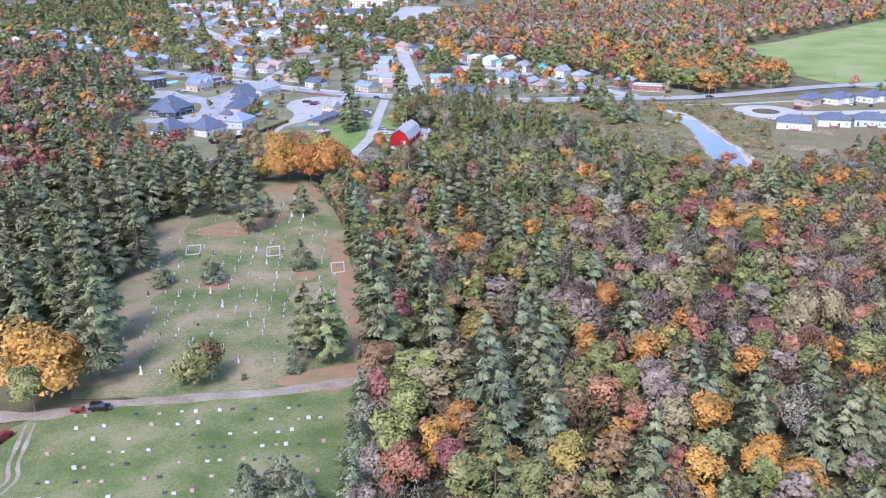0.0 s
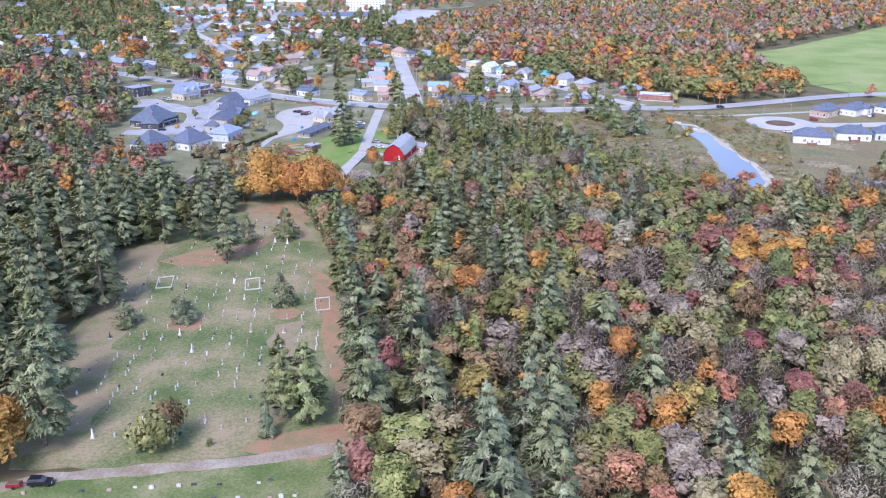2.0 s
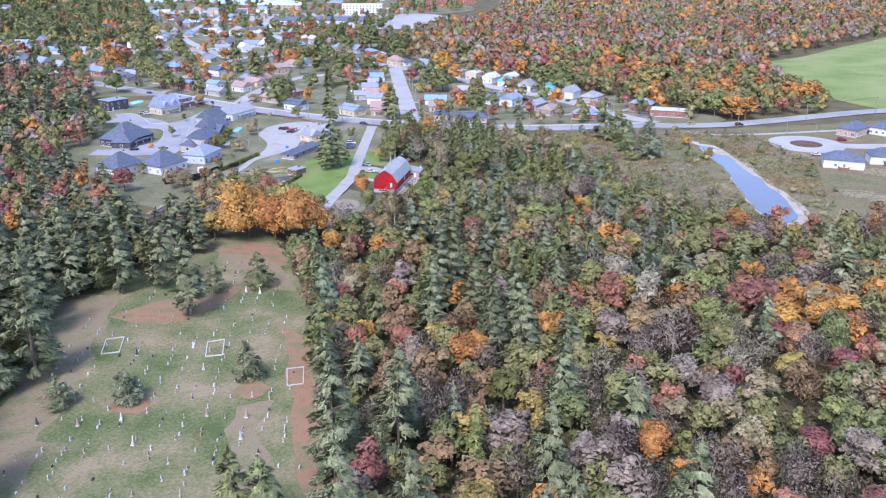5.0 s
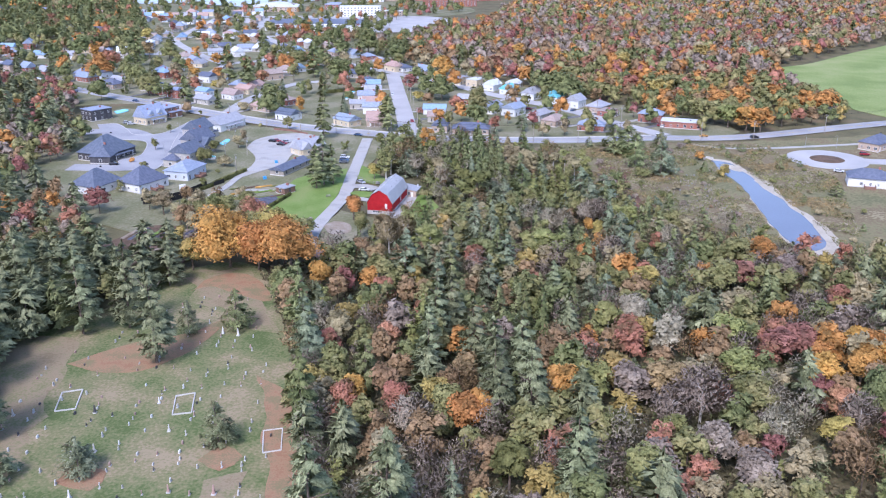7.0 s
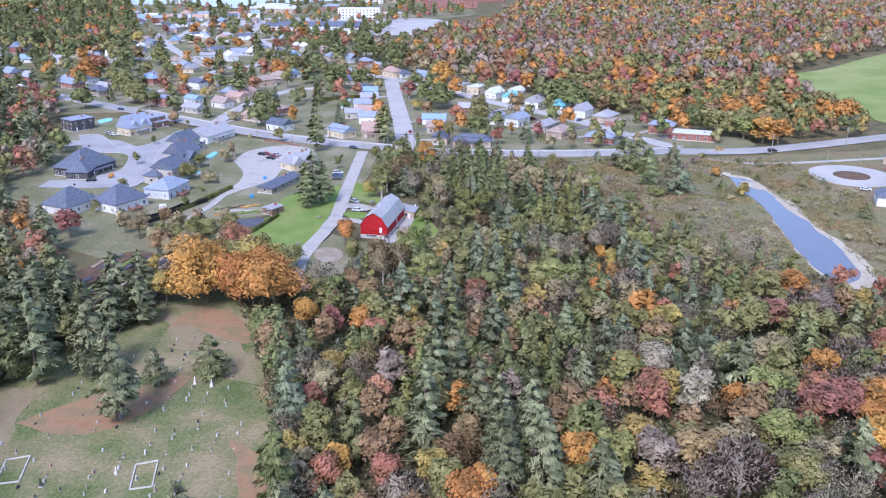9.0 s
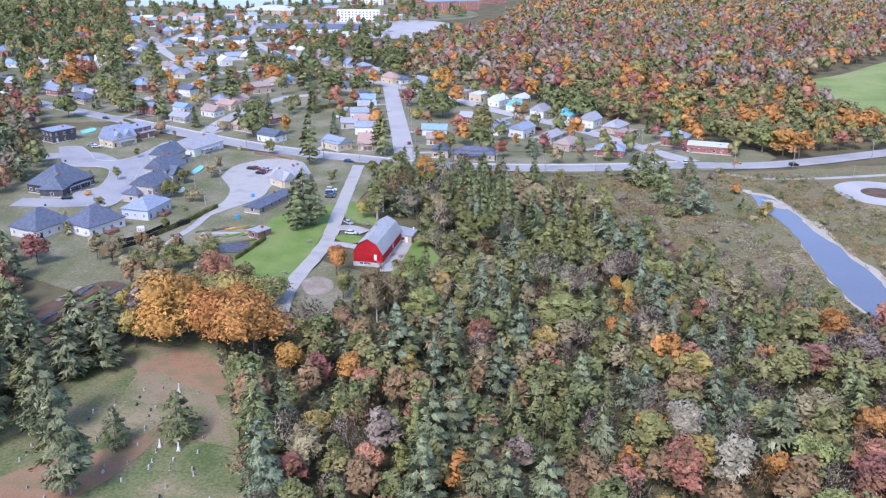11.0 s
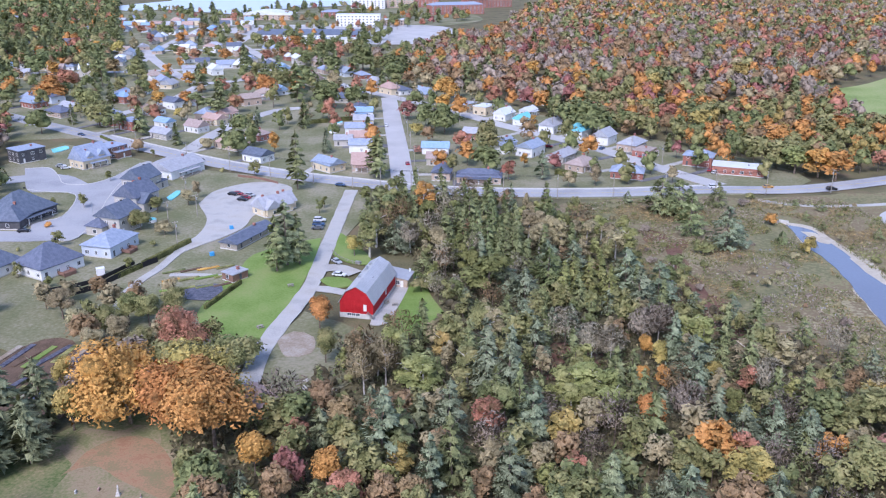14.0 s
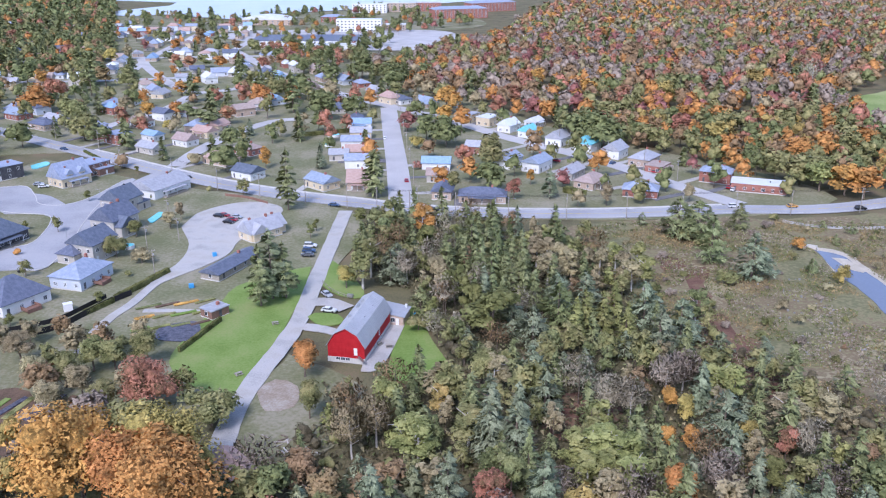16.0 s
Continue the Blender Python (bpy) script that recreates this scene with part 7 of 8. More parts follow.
# town west
for x, y, kind, col, h, w in (
        (-242.8, 782.3, "broad", "olive", 10.8, 1.54), (-199.9, 738.3, "broad", "orange", 12, 1.68), (-183.1, 740.6, "broad", "orange", 12, 1.68), (-205.8, 821.0, "broad", "orange", 12, 1.68), (-256.8, 962.1, "broad", "red", 13.2, 1.68), (-241.0, 951.3, "broad", "red", 13.2, 1.68),
        (-365.6, 1158.2, "broad", "red", 13.2, 1.68), (-144.7, 722.8, "broad", "red", 13.2, 1.68), (-232.3, 962.6, "broad", "olive", 13.2, 1.68), (-212.8, 946.2, "broad", "orange", 14.4, 1.68), (-295.6, 1162.7, "broad", "brown", 15.6, 1.68), (-259.3, 1051.9, "broad", "mauve", 12, 1.54),
        (-170.4, 723.6, "cedar", "spruce", 14.4, 1.82), (-152.8, 701.4, "cedar", "spruce", 14.4, 1.82), (-171.7, 696.2, "broad", "yellow", 9.6, 1.54)):
    tree((x, y), kind, col, h, w, fine=0.3)
# town middle
for x, y, kind, col, h, w in (
        (-202.4, 971.0, "broad", "red", 13.2, 1.68), (-165.4, 971.8, "broad", "red", 13.2, 1.68), (-145.0, 1025.6, "broad", "red", 13.2, 1.68), (-176.6, 945.6, "broad", "red", 13.2, 1.68), (-233.3, 1074.6, "broad", "brown", 13.2, 1.68), (-113.0, 1005.0, "broad", "brown", 13.2, 1.68),
        (-210.9, 1056.9, "wide", "olive", 15.6, 1.26), (-134.6, 803.9, "wide", "olive", 15.6, 1.26), (-148.3, 864.4, "pine", "spruce", 16.8, 1.1), (-151.9, 834.5, "pine", "spruce", 16.8, 1.1), (-89.0, 865.9, "pine", "spruce", 16.8, 1.1), (-137.8, 780.7, "wide", "orange", 15.6, 1.26),
        (-166.5, 1028.1, "broad", "orange", 16.8, 1.54), (-113.7, 759.6, "pine", "spruce", 26.4, 0.99), (-121.0, 840.3, "broad", "red", 9.6, 1.68), (-125.5, 915.3, "spruce", "spruce", 13.2, 1.32), (-114.5, 933.3, "spruce", "spruce", 13.2, 1.32), (-87.2, 902.2, "wide", "green", 22.8, 1.26)):
    tree((x, y), kind, col, h, w, fine=0.3)
# town middle
for x, y, kind, col, h, w in (
        (-55.5, 846.7, "wide", "green", 21.6, 1.54), (-74.5, 887.2, "broad", "olive", 15.6, 1.68), (-51.5, 799.0, "broad", "olive", 15.6, 1.68), (-102.5, 854.1, "broad", "olive", 9.6, 1.4), (-91.7, 735.6, "wide", "green", 19.2, 1.4), (-35.9, 766.4, "spruce", "tan", 16.8, 1.1),
        (-36.9, 705.0, "broad", "crimson", 13.2, 1.54), (-35.9, 863.7, "broad", "orange", 14.4, 1.54), (-16.3, 718.8, "broad", "orange", 14.4, 1.54), (-28.1, 831.7, "broad", "brown", 15.6, 1.54), (-22.6, 909.6, "broad", "yellow", 14.4, 1.54), (-16.3, 774.9, "broad", "orange", 18, 1.54),
        (-124.6, 690.6, "spruce", "bluespruce", 9.6, 1.43), (-168.8, 618.1, "bush", "brown", 7.2, 1.1), (-135.3, 625.5, "bush", "tan", 6, 1.32)):
    tree((x, y), kind, col, h, w, fine=0.3)
# woods edge
for x, y, kind, col, h, w in (
        (-12.2, 758.2, "broad", "orange", 16.8, 1.54), (47.8, 855.7, "broad", "orange", 16.8, 1.54), (80.5, 804.9, "broad", "orange", 16.8, 1.54), (-1.9, 805.0, "pine", "spruce", 19.2, 1.1), (14.7, 872.3, "pine", "spruce", 19.2, 1.1), (26.2, 785.0, "broad", "red", 16.8, 1.54),
        (97.8, 782.4, "broad", "red", 16.8, 1.54), (115.3, 689.9, "broad", "red", 16.8, 1.54), (176.2, 716.2, "broad", "red", 16.8, 1.54), (69.5, 662.6, "wide", "green", 20.4, 1.54), (128.6, 789.9, "broad", "yellow", 18, 1.54), (125.0, 657.2, "broad", "yellow", 18, 1.54),
        (205.6, 854.6, "broad", "yellow", 18, 1.54), (248.9, 858.1, "twig", "grey", 24, 1.43), (-13.1, 667.5, "wide", "green", 18, 1.26), (10.0, 622.4, "wide", "olive", 15.6, 1.26), (152.5, 585.8, "broad", "lime", 15.6, 1.68), (161.6, 581.3, "broad", "orange", 15.6, 1.68),
        (168.0, 576.8, "broad", "orange", 15.6, 1.68)):
    tree((x, y), kind, col, h, w, fine=0.3)


# ---- woods: scattered in stands, joined ----
FOREST = {
    "pine": (1900, 0.95), "spruce": (900, 0.72), "youngpine": (760, 0.70), "cedar": (800, 0.58), "broad": (1200, 0.57), "wide": (1300, 0.66), "slim": (820, 0.53), "bush": (450, 0.55), "twig": (1500, 1.0),
}
LEAFKEYS = list(LEAF)


def road_near(x, y, lines, d):
    for ln in lines:
        for k in range(0, len(ln) - 1):
            (ax, ay), (bx, by) = ln[k][:2], ln[k + 1][:2]
            vx, vy = bx - ax, by - ay
            t = max(0, min(1, ((x - ax) * vx + (y - ay) * vy) / (vx * vx + vy * vy + 1e-9)))
            if (ax + t * vx - x) ** 2 + (ay + t * vy - y) ** 2 < d * d:
                return True
    return False


class Stand:
    """Collects many trees into one joined mesh of leaf clumps, and their trunks."""

    def __init__(self, scale):
        self.scale, self.verts, self.index, self.tv, self.cache = scale, [], [], [], {}

    def crown(self, kind, variant):
        key = (kind, variant)
        if key not in self.cache:
            n, s = FOREST[kind]
            k = self.scale
            self.cache[key] = KINDS[kind][2](max(24, int(n * k)), s / math.sqrt(k) * (1.0 if k > 0.4 else 1.0), 500 + variant * 13 + len(kind))
        return self.cache[key]

    def add(self, x, y, kind, color, h, wide, rng):
        v = self.crown(kind, rng.randrange(4))
        s, a = h / KINDS[kind][0], rng.uniform(0, 6.28)
        ca, sa = math.cos(a) * s * wide, math.sin(a) * s * wide
        w = np.stack([v[:, 0] * ca - v[:, 1] * sa + x, v[:, 0] * sa + v[:, 1] * ca + y, v[:, 2] * s - 0.3, v[:, 3] * math.cos(a) - v[:, 4] * math.sin(a), v[:, 3] * math.sin(a) + v[:, 4] * math.cos(a), v[:, 5]], 1)
        self.verts.append(w)
        self.index.append(np.full(len(w) // 3, LEAFKEYS.index(color)))
        r, hh = 0.015 * h + 0.03, h * 0.75
        ring = [(r, 0, -0.6), (-r / 2, r * 0.87, -0.6), (-r / 2, -r * 0.87, -0.6)]
        top = [(p[0] * 0.3, p[1] * 0.3, hh) for p in ring]
        for k in range(3):
            self.tv.append([ring[k], ring[(k + 1) % 3], top[(k + 1) % 3], top[k]])
            self.tv[-1] = [(p[0] + x, p[1] + y, p[2]) for p in self.tv[-1]]

    def finish(self, name, label):
        v = np.vstack(self.verts)
        ob = new(name, raw_mesh(name, v, np.arange(len(v)).reshape(-1, 3), list(LEAF.values()), np.concatenate(self.index)))
        tagged(ob, label, "woods", kind="stuff")
        t = np.array(self.tv).reshape(-1, 3)
        st = new("trunks", raw_mesh("trunks", t, np.arange(len(t)).reshape(-1, 4), [BARK]))
        st.parent = ob
        tagged(st, "bare trunks under the crowns", kind="stuff")
    

def mix(weights, rng):
    ks = list(weights)
    return rng.choices(ks, [weights[k] for k in ks])[0]


SOUTH = {("youngpine", "pine"): 4, ("pine", "pine"): 3, ("broad", "olive"): 20, ("slim", "lime"): 7, ("broad", "green"): 8, ("twig", "mauve"): 20, ("broad", "mauve"): 7, ("broad", "orange"): 6, ("broad", "red"): 5, ("broad", "crimson"): 2, ("broad", "yellow"): 3, ("broad", "brown"): 12, ("broad", "tan"): 9, ("twig", "grey"): 6, ("twig", "brown"): 4}
MID = {("pine", "pine"): 5, ("youngpine", "bluespruce"): 16, ("youngpine", "spruce"): 8, ("broad", "olive"): 18, ("slim", "lime"): 7, ("broad", "green"): 9, ("twig", "mauve"): 14, ("broad", "orange"): 5, ("broad", "red"): 4, ("broad", "crimson"): 2, ("broad", "yellow"): 3, ("broad", "brown"): 11, ("broad", "tan"): 5, ("spruce", "spruce"): 6}
# the brush bushes here share the colour darkened for canopy shade
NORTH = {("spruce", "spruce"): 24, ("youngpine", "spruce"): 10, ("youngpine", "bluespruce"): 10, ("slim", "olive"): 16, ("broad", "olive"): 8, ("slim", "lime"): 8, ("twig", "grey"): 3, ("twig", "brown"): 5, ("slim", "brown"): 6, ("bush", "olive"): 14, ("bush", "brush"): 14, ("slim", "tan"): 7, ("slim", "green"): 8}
YOUNG = {("spruce", "spruce"): 42, ("spruce", "green"): 12, ("youngpine", "bluespruce"): 8, ("slim", "olive"): 12, ("slim", "tan"): 8, ("slim", "lime"): 8, ("twig", "grey"): 3}
HEDGE = {("spruce", "spruce"): 14, ("cedar", "cedar"): 8, ("slim", "olive"): 14, ("slim", "tan"): 5, ("broad", "olive"): 10, ("youngpine", "bluespruce"): 6, ("slim", "green"): 10}
WEST = {("pine", "pine"): 18, ("broad", "orange"): 7, ("broad", "crimson"): 12, ("broad", "red"): 8, ("broad", "olive"): 15, ("broad", "mauve"): 20, ("broad", "brown"): 12, ("broad", "green"): 6}
PINES = {("pine", "pine"): 40, ("pine", "spruce"): 8, ("broad", "olive"): 4}
HILL = {("broad", "red"): 12, ("broad", "orange"): 12, ("broad", "crimson"): 6, ("broad", "olive"): 13, ("broad", "mauve"): 24, ("broad", "brown"): 20, ("broad", "green"): 7, ("broad", "tan"): 5, ("spruce", "spruce"): 2}
EDGE = {("broad", "orange"): 8, ("wide", "orange"): 4, ("broad", "red"): 6, ("broad", "olive"): 20, ("broad", "green"): 14, ("wide", "olive"): 8, ("broad", "yellow"): 7, ("broad", "brown"): 14, ("spruce", "spruce"): 3}
TOWNMIX = {("broad", "orange"): 9, ("broad", "red"): 7, ("broad", "olive"): 18, ("wide", "green"): 14, ("broad", "green"): 18, ("spruce", "spruce"): 9, ("pine", "spruce"): 6, ("broad", "tan"): 5, ("broad", "brown"): 8, ("broad", "crimson"): 2}

CLEAR = [[(-85.4, 177.7), (-93.1, 207.1), (-101.4, 246.1), (-117.4, 300.1), (-105.4, 310.2), (-85.4, 354.3), (-65.7, 352.7), (-49.0, 300.7), (-35.2, 256.2), (-27.0, 214.9), (-24.8, 177.4)],
         [(-119.6, 179.4), (-27.6, 188.6), (-23.9, 92.0), (-128.8, 92.0)],
         [tuple(c0 + (np.array(p) - c0) * 1.2) for c0 in [np.mean(PONDPTS, axis=0)] for p in PONDPTS],
         [(-52.2, 490.8), (-47.7, 499.3), (-33.4, 478.5), (-18.9, 469.4), (-11.2, 440.4), (-4.2, 416.9), (-5.3, 405.1), (-26.0, 404.5), (-39.1, 415.7), (-46.6, 432.0), (-51.6, 395.6), (-58.1, 390.3), (-76.9, 414.5), (-75.6, 462.9), (-63.2, 487.8)],
         [(-144.6, 403.3), (-135.2, 418.9), (-120.3, 421.8), (-102.2, 396.8), (-91.7, 363.3), (-103.3, 353.0), (-116.1, 351.2)],
         [(-52.9, 395.5), (-45.5, 418.7), (-37.1, 412.8), (-32.8, 391.2), (-38.4, 377.2), (-48.1, 376.9)],
         [(-115.9, 542.7), (-80.2, 567.7), (-48.0, 544.9), (-50.8, 483.0), (-71.0, 446.2), (-91.8, 430.5), (-104.0, 445.1)]]
LINES = [[tuple(p)[:2] for p in smooth_line(s, 10)] for s in [MAIN, UPPER, SIDE, DRIVE, CRT, CRT2] + TOWNST]
HOUSES = [tuple(ob.matrix_basis.translation)[:2] for ob in scene.objects if ob.get("category") in ("house", "barn") or ob.get("category") == "building"]
GRID = {}


def free(x, y, gap):
    k = (int(x // 8), int(y // 8))
    for a in range(k[0] - 1, k[0] + 2):
        for b in range(k[1] - 1, k[1] + 2):
            for px, py, pr in GRID.get((a, b), ()):
                if (px - x) ** 2 + (py - y) ** 2 < max(gap, pr * 0.95) ** 2:
                    return False
    return True


for p in PLACED:
    GRID.setdefault((int(p[0] // 8), int(p[1] // 8)), []).append(p)


def grow(poly, gap, weights, heights, stand, seed, keep=0.0, roads=7.5, homes=8.0, singles=0, group="", pines=0.9):
    """Fills an outline with trees about gap apart; the first of them may stand as single things."""
    rng = random.Random(seed)
    xs, ys = [p[0] for p in poly], [p[1] for p in poly]
    area = (max(xs) - min(xs)) * (max(ys) - min(ys))
    for _ in range(int(area / gap ** 2 * 2.6)):
        x, y = rng.uniform(min(xs), max(xs)), rng.uniform(min(ys), max(ys))
        if not inside(x, y, poly) or not free(x, y, gap) or any(inside(x, y, q) for q in CLEAR):
            continue
        if roads and (road_near(x, y, LINES, roads) or any((x - a) ** 2 + (y - b) ** 2 < homes ** 2 for a, b in HOUSES)):
            continue
        if keep and noise.noise((x * 0.03, y * 0.03, seed)) < keep:
            continue
        kind, color = mix(weights, rng)
        h = KINDS[kind][0] * rng.uniform(*heights) * (pines if kind == "pine" else 1.0)
        wide = rng.uniform(1.05, 1.5)
        GRID.setdefault((int(x // 8), int(y // 8)), []).append((x, y, gap))
        if singles > 0:
            singles -= 1
            tree((x, y), kind, color, h, wide, group)
        else:
            stand.add(x, y, kind, color, h, wide, rng)


near, middle, hill, far = Stand(0.46), Stand(0.22), Stand(0.12), Stand(0.04)
grow([(-18.4, 119.6), (-18.4, 188.6), (-23.9, 220.8), (-35.0, 257.6), (-42.3, 299.0), (-46.0, 312.8), (193.2, 312.8), (110.4, 119.6)], 5.0, SOUTH, (0.65, 1.0), near, 1, roads=0)
grow([(-64.4, 354.2), (-46.0, 312.8), (193.2, 312.8), (216.2, 368.0), (128.8, 368.0), (101.2, 372.6), (18.4, 363.4), (-46.0, 368.0), (-53.4, 368.0)], 4.9, MID, (0.62, 0.98), near, 2, pines=0.7)
grow([(-51.5, 368.0), (-46.0, 366.2), (18.4, 362.5), (101.2, 371.7), (108.6, 386.4), (69.0, 432.4), (41.4, 478.4), (46.0, 515.2), (-16.6, 541.0), (-38.6, 529.0), (-40.5, 487.6), (-23.0, 473.8), (-13.8, 441.6), (-20.2, 409.4)], 4.6, NORTH, (0.65, 1.05), near, 3, pines=0.55)
grow([(-12.9, 460.0), (32.2, 450.8), (42.3, 496.8), (18.4, 526.2), (-9.2, 529.0)], 3.9, YOUNG, (0.8, 1.1), near, 4)
grow([(-38.6, 471.0), (-20.2, 469.2), (-18.4, 542.8), (-42.3, 538.2)], 4.6, HEDGE, (0.75, 1.15), near, 5)
grow([(-101.0, 200.0), (-104.0, 245.6), (-121.4, 299.9), (-106.7, 312.8), (-84.6, 355.1), (-101.2, 368.0), (-138.0, 368.0), (-174.8, 303.6), (-174.8, 211.6), (-140.0, 192.0)], 6.5, PINES, (0.8, 1.08), near, 6)
grow([(-138.0, 368.0), (-84.6, 357.0), (-69.0, 351.4), (-71.8, 368.0), (-82.8, 386.4), (-117.8, 404.8), (-138.0, 418.6), (-165.6, 432.4), (-188.6, 432.4), (-239.2, 386.4), (-174.8, 303.6)], 6.0, WEST, (0.65, 1.0), near, 7)
grow([(-188.6, 432.4), (-197.8, 478.4), (-195.0, 542.8), (-220.8, 570.4), (-248.4, 644.0), (-276.0, 699.2), (-386.4, 763.6), (-515.2, 772.8), (-395.6, 515.2), (-239.2, 386.4)], 6.8, WEST, (0.75, 1.05), middle, 8)
grow([(55.2, 441.6), (55.2, 538.2), (119.6, 544.6), (112.2, 386.4), (82.8, 395.6)], 8.5, {("bush", "olive"): 8, ("bush", "tan"): 8, ("bush", "brown"): 5, ("bush", "mauve"): 8, ("youngpine", "pine"): 1}, (0.35, 0.9), near, 9, singles=40, group="bushes in the meadow")
grow([(124.2, 538.2), (165.6, 542.8), (167.4, 478.4), (156.4, 395.6), (139.8, 386.4), (138.0, 460.0)], 9.0, {("bush", "olive"): 6, ("bush", "tan"): 6, ("youngpine", "spruce"): 4}, (0.35, 0.8), near, 10, singles=20, group="bushes in the meadow")
grow([(138.0, 368.0), (220.8, 432.4), (303.6, 515.2), (386.4, 515.2), (211.6, 363.4)], 6.5, MID, (0.5, 0.85), near, 11)
grow([(117.8, 623.8), (151.8, 581.4), (230.0, 598.0), (234.6, 634.8), (230.0, 699.2), (174.8, 726.8), (82.8, 726.8), (36.8, 736.0), (55.2, 708.4)], 7.0, EDGE, (0.75, 1.05), middle, 12)
grow([(-27.6, 800.4), (18.4, 749.8), (55.2, 726.8), (174.8, 726.8), (231.8, 701.0), (241.0, 809.6), (303.6, 869.4), (395.6, 970.6), (570.4, 1196.0), (276.0, 1196.0), (36.8, 1186.8), (-27.6, 1085.6), (-82.8, 929.2)], 9.8, HILL, (0.95, 1.3), hill, 13)
grow([(36.8, 1186.8), (570.4, 1196.0), (736.0, 1380.0), (828.0, 1932.0), (386.4, 2024.0), (110.4, 1610.0), (55.2, 1361.6)], 11, HILL, (0.85, 1.2), far, 14, roads=0)
grow([(395.6, 970.6), (662.4, 1205.2), (828.0, 1150.0), (1012.0, 1380.0), (828.0, 1564.0), (570.4, 1196.0)], 11, HILL, (0.85, 1.15), far, 15, roads=0)
grow([(241.0, 644.0), (276.0, 588.8), (386.4, 598.0), (515.2, 634.8), (515.2, 607.2), (386.4, 552.0), (276.0, 570.4)], 9, EDGE, (0.5, 0.8), middle, 18)
grow([p if p[1] < 900 else (p[0], 900) for p in TOWN], 12, TOWNMIX, (0.8, 1.25), middle, 16, keep=0.13, roads=9, homes=12)
grow([(-614, 1341), (-470, 1343), (-330, 1012), (-307, 893), (-368, 878), (-600, 1100)], 9, {("wide", "green"): 8, ("broad", "olive"): 12, ("pine", "spruce"): 5, ("broad", "brown"): 4, ("broad", "orange"): 3, ("broad", "red"): 2}, (0.8, 1.15), hill, 23, roads=7, homes=0)
grow([(-854, 1791), (-643, 1794), (-555, 1575), (-474, 1350), (-614, 1341), (-800, 1500)], 11, TOWNMIX, (0.8, 1.1), far, 24, roads=0)
grow(TOWN, 15, TOWNMIX, (0.65, 1.0), hill, 22, keep=0.05, roads=9, homes=10.0)
grow([(-368.0, 763.6), (-441.6, 920.0), (-828.0, 1150.0), (-1012.0, 1150.0), (-736.0, 828.0), (-515.2, 736.0)], 9.5, TOWNMIX, (0.7, 1.0), far, 17)
grow([(-119.6, 920.0), (-87.4, 1085.6), (-211.6, 1076.4), (-165.6, 938.4)], 9, TOWNMIX, (0.7, 1.05), middle, 19, homes=7)
grow([(-193.2, 515.2), (-197.8, 634.8), (-55.2, 552.0), (-101.2, 460.0), (-138.0, 432.4)], 11, {("bush", "olive"): 6, ("broad", "olive"): 2, ("bush", "orange"): 2, ("cedar", "cedar"): 3}, (0.4, 0.7), near, 20, keep=0.05, roads=9, homes=10)
grow([(-127.3, 427.2), (-109.7, 433.2), (-88.9, 428.4), (-73.8, 420.3), (-64.7, 398.2), (-72.5, 395.3), (-90.9, 397.4), (-105.7, 386.6)], 6.5, {("broad", "tan"): 6, ("broad", "olive"): 8, ("broad", "brown"): 4, ("bush", "olive"): 3, ("slim", "lime"): 2}, (0.55, 0.85), near, 25, roads=5, homes=8)
grow([(-500, 1480), (-457, 1515), (-335, 1436), (-301, 1520), (-211, 1600), (-120, 1685), (-110, 1665), (-211, 1585), (-295, 1505), (-330, 1420), (-457, 1500), (-500, 1465)], 18, {("spruce", "spruce"): 8, ("slim", "yellow"): 3, ("broad", "olive"): 4}, (0.5, 0.8), far, 21, roads=0)
near.finish("woods_near", "mixed autumn woods of pine, maple and birch")
middle.finish("woods_middle", "autumn trees among houses and along the hill")
hill.finish("woods_hill", "mauve and red autumn woods on the hill")
far.finish("woods_far", "distant red and mauve autumn woods")


def hedge(a, b, h, w, color, label):
    """A clipped hedge: a dark core and a skin of small leaves."""
    a, b = Vector((*a, 0)), Vector((*b, 0))
    d = b - a
    ang = math.atan2(d.y, d.x)
    rg = np.random.default_rng(int(abs(a.x * 10)))
    m = int(d.length * 90)
    q = rg.uniform(-0.5, 0.5, size=(m, 3))
    k = rg.integers(0, 3, m)
    q[k == 0, 1], q[k == 1, 1], q[k == 2, 2] = -0.5, 0.5, 0.5
    nr = np.where(k[:, None] == 2, [[0, 0, 1.0]], np.where(k[:, None] == 0, [[0, -1.0, 0.3]], [[0, 1.0, 0.3]])) + rg.normal(size=(m, 3)) * 0.4
    v = leaves(q * np.array([d.length, w, h]) + np.array([0, 0, h / 2]), nr, rg.uniform(0.25, 0.5, m), 0.8, rg)
    root = thing("hedge", pose((a.x + b.x) / 2, (a.y + b.y) / 2, -0.25, 0, 0, math.degrees(ang)), label, "hedge", "hedges")
    part("core", box(bmesh.new(), 0, 0, h / 2, d.length, w * 0.85, h * 0.95), LEAF[color], root)
    part("foliage", raw_mesh("foliage", v, np.arange(len(v)).reshape(-1, 3), [LEAF[color]]), None, root)


hedge((-108.1, 457.5), (-99.6, 481.4), 1.8, 1.2, "cedar", "clipped dark cedar hedge behind the gardens")
hedge((-112.9, 446.4), (-108.1, 456.6), 1.6, 1.0, "cedar", "clipped cedar hedge along a fence")
hedge((-94.1, 690.1), (-68.1, 703.0), 2.2, 1.6, "cedar", "tall clipped cedar hedge round a pool garden")
hedge((41.3, 582.1), (49.3, 575.3), 2.5, 3.0, "cedar", "thick trimmed green hedge beside the road")
hedge((-77.2, 423.5), (-71.6, 443.8), 1.5, 0.8, "cedar", "low hedge between lawn and allotment")
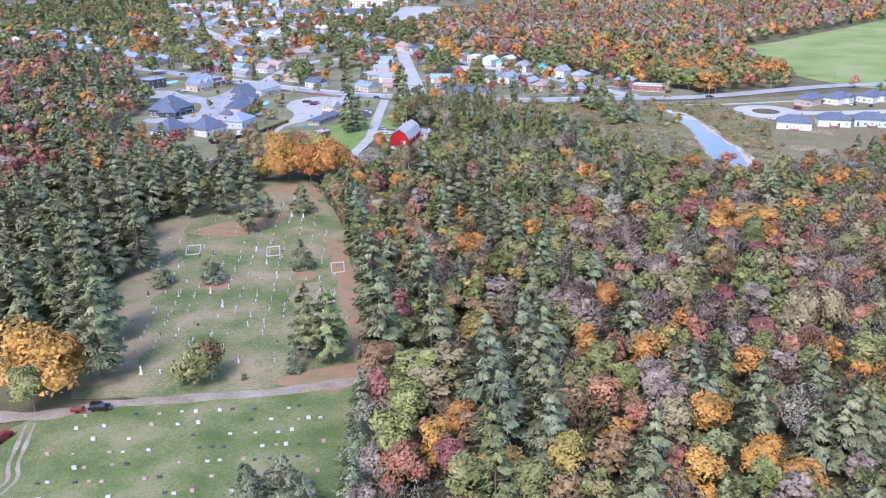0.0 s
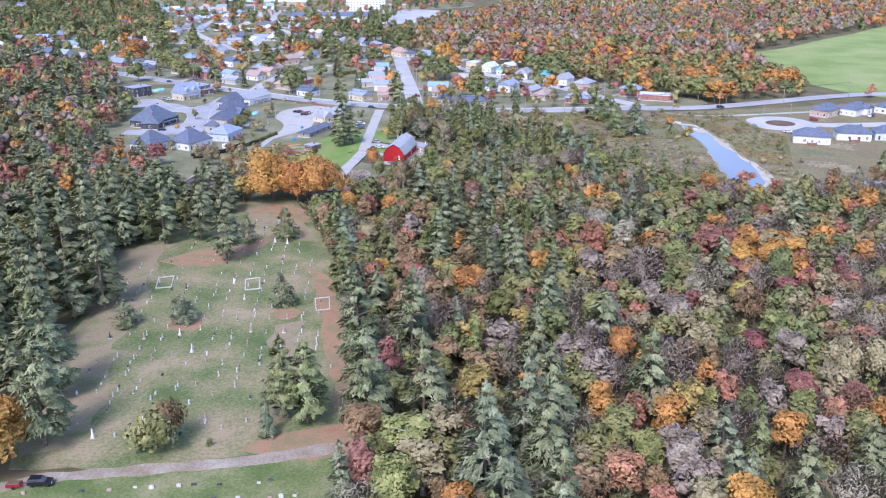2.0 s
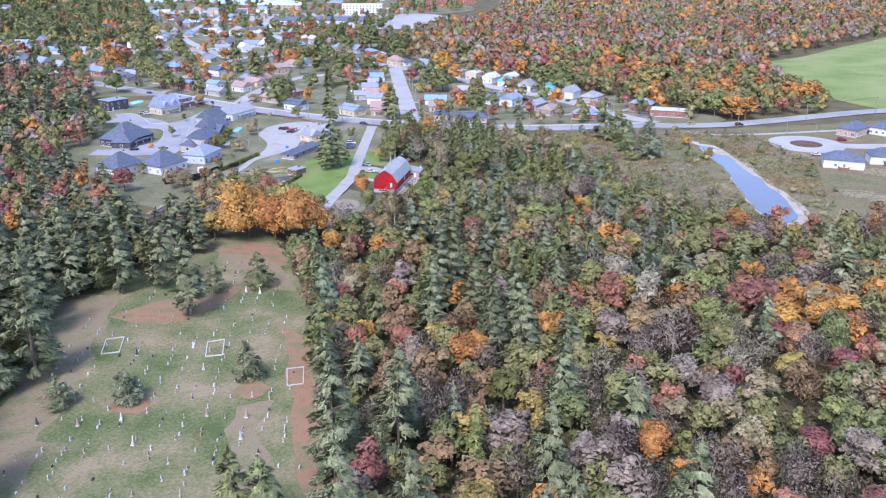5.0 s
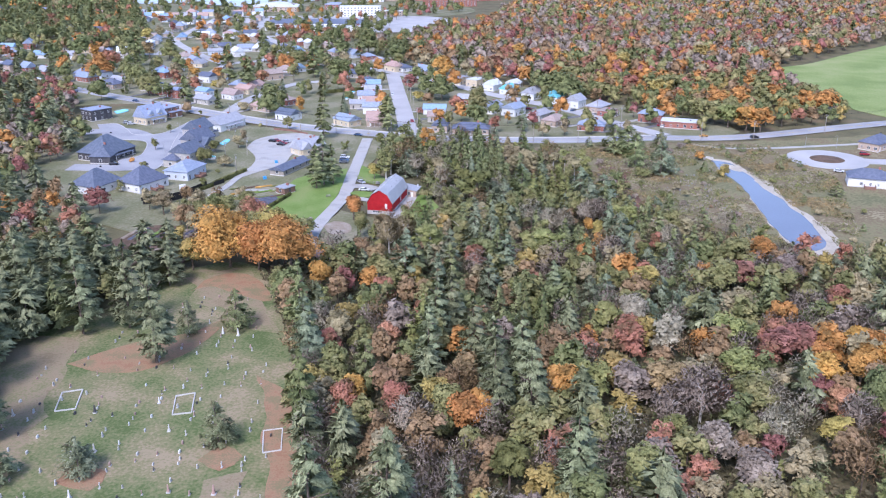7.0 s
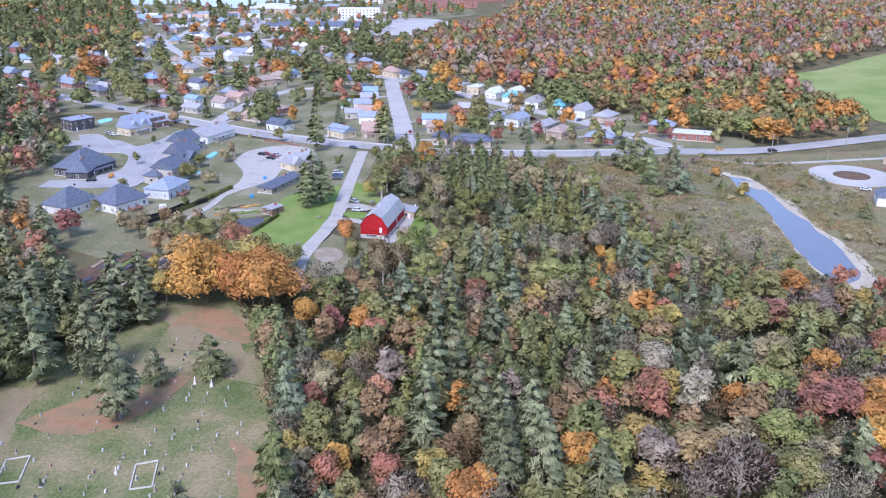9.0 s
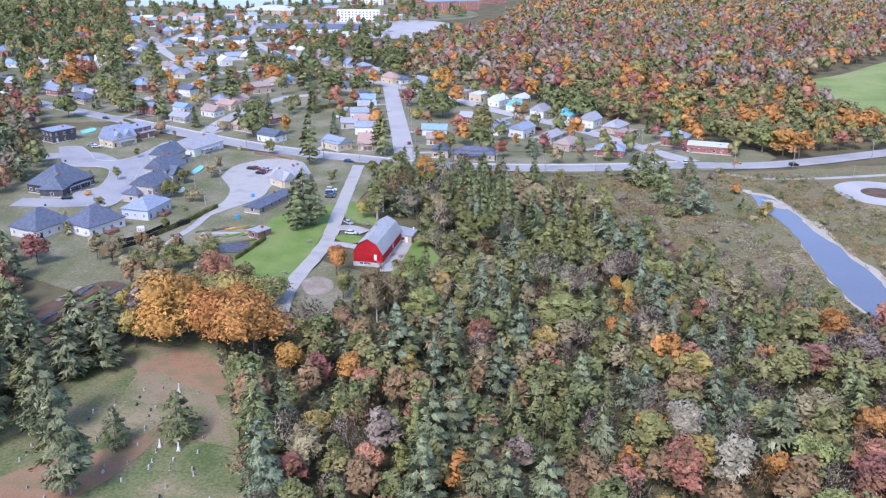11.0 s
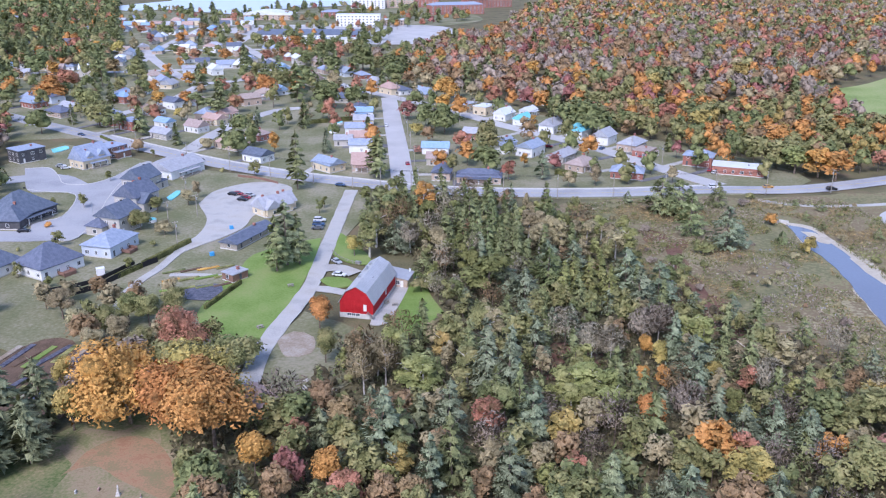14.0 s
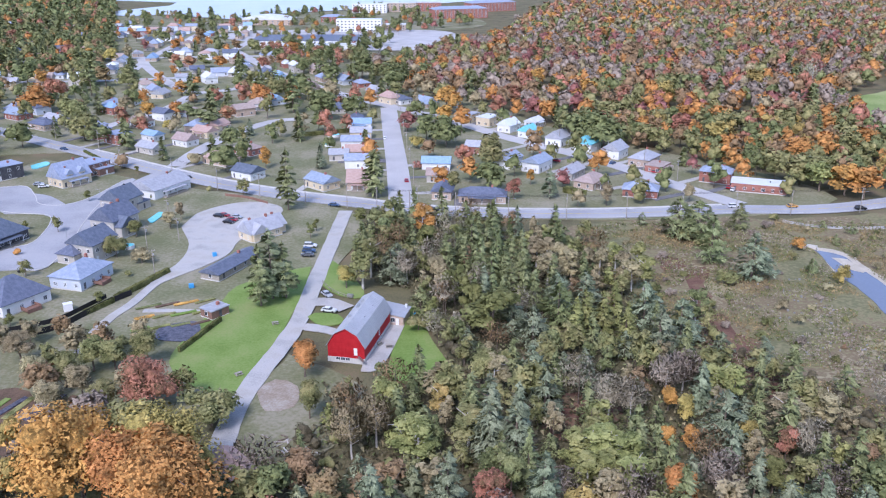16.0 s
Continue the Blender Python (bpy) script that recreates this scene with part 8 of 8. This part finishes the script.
hedge((-201.1, 648.6), (-183.7, 629.8), 1.4, 1.0, "cedar", "low hedge in front of a lawn")

# brush between the trees; canopy shade is painted into most of its colour
rng = np.random.default_rng(9)
BRUSHPOLY = [(-18.4, 119.6), (-23.9, 220.8), (-42.3, 299.0), (-64.4, 354.2), (-53.4, 368.0), (-42.3, 404.8), (-20.2, 409.4), (-13.8, 441.6), (-23.0, 473.8), (-40.5, 487.6), (-40.5, 533.6), (46.0, 515.2), (47.8, 478.4), (69.0, 432.4), (101.2, 391.0), (211.6, 358.8), (110.4, 119.6)]
xs, ys = [p[0] for p in BRUSHPOLY], [p[1] for p in BRUSHPOLY]
pts = rng.uniform((min(xs), min(ys)), (max(xs), max(ys)), size=(140000, 2))
pts = np.array([p for p in pts if inside(p[0], p[1], BRUSHPOLY) and not any(inside(p[0], p[1], q) for q in CLEAR[2:])])
n = len(pts)
hgt = np.array([1.2 + 2.2 * noise.noise((p[0] * 0.12, p[1] * 0.12, 5)) for p in pts])
v = leaves(np.column_stack([pts, -0.2 + np.clip(hgt, 0.2, 3.2) * rng.uniform(0.2, 1.0, n)]), rng.normal(size=(n, 3)) * 0.8 + np.array([0, -0.2, 1.0]), rng.uniform(0.6, 1.5, n), 0.75, rng)
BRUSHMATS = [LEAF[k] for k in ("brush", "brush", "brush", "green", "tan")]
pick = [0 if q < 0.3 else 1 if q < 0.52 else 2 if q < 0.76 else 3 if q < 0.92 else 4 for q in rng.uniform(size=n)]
tagged(new("undergrowth", raw_mesh("undergrowth", v, np.arange(len(v)).reshape(-1, 3), BRUSHMATS, pick)), "dense brush and saplings under the trees, mostly coloured dark for canopy shade", "undergrowth", kind="stuff")

# tall dry weeds in the meadow
rng = np.random.default_rng(4)
MEADOWPOLY = [(27.6, 519.8), (55.2, 539.1), (156.4, 544.6), (171.1, 478.4), (138.0, 368.0), (101.2, 386.4), (60.7, 432.4), (47.8, 478.4)]
xs, ys = [p[0] for p in MEADOWPOLY], [p[1] for p in MEADOWPOLY]
pts = rng.uniform((min(xs), min(ys)), (max(xs), max(ys)), size=(110000, 2))
pts = np.array([p for p in pts if inside(p[0], p[1], MEADOWPOLY) and not inside(p[0], p[1], CLEAR[2]) and noise.noise((p[0] * 0.09, p[1] * 0.09, 2)) > -0.2])
n = len(pts)
v = leaves(np.column_stack([pts, rng.uniform(-0.15, 0.35, n)]), rng.normal(size=(n, 3)) + np.array([0, -0.3, 0.6]), rng.uniform(0.3, 0.85, n), 0.5, rng)
MEADOWMATS = [LEAF[k] for k in ("brown", "cedar", "mauve", "olive")]
pick = [int(np.clip(1.5 + 3.2 * noise.noise((p[0] * 0.045, p[1] * 0.045, 8)) + rng.normal() * 0.55, 0, 3)) for p in pts]
tagged(new("meadow_weeds", raw_mesh("meadow_weeds", v, np.arange(len(v)).reshape(-1, 3), MEADOWMATS, pick)), "tangled dry straw and russet weeds", "weeds", kind="stuff")
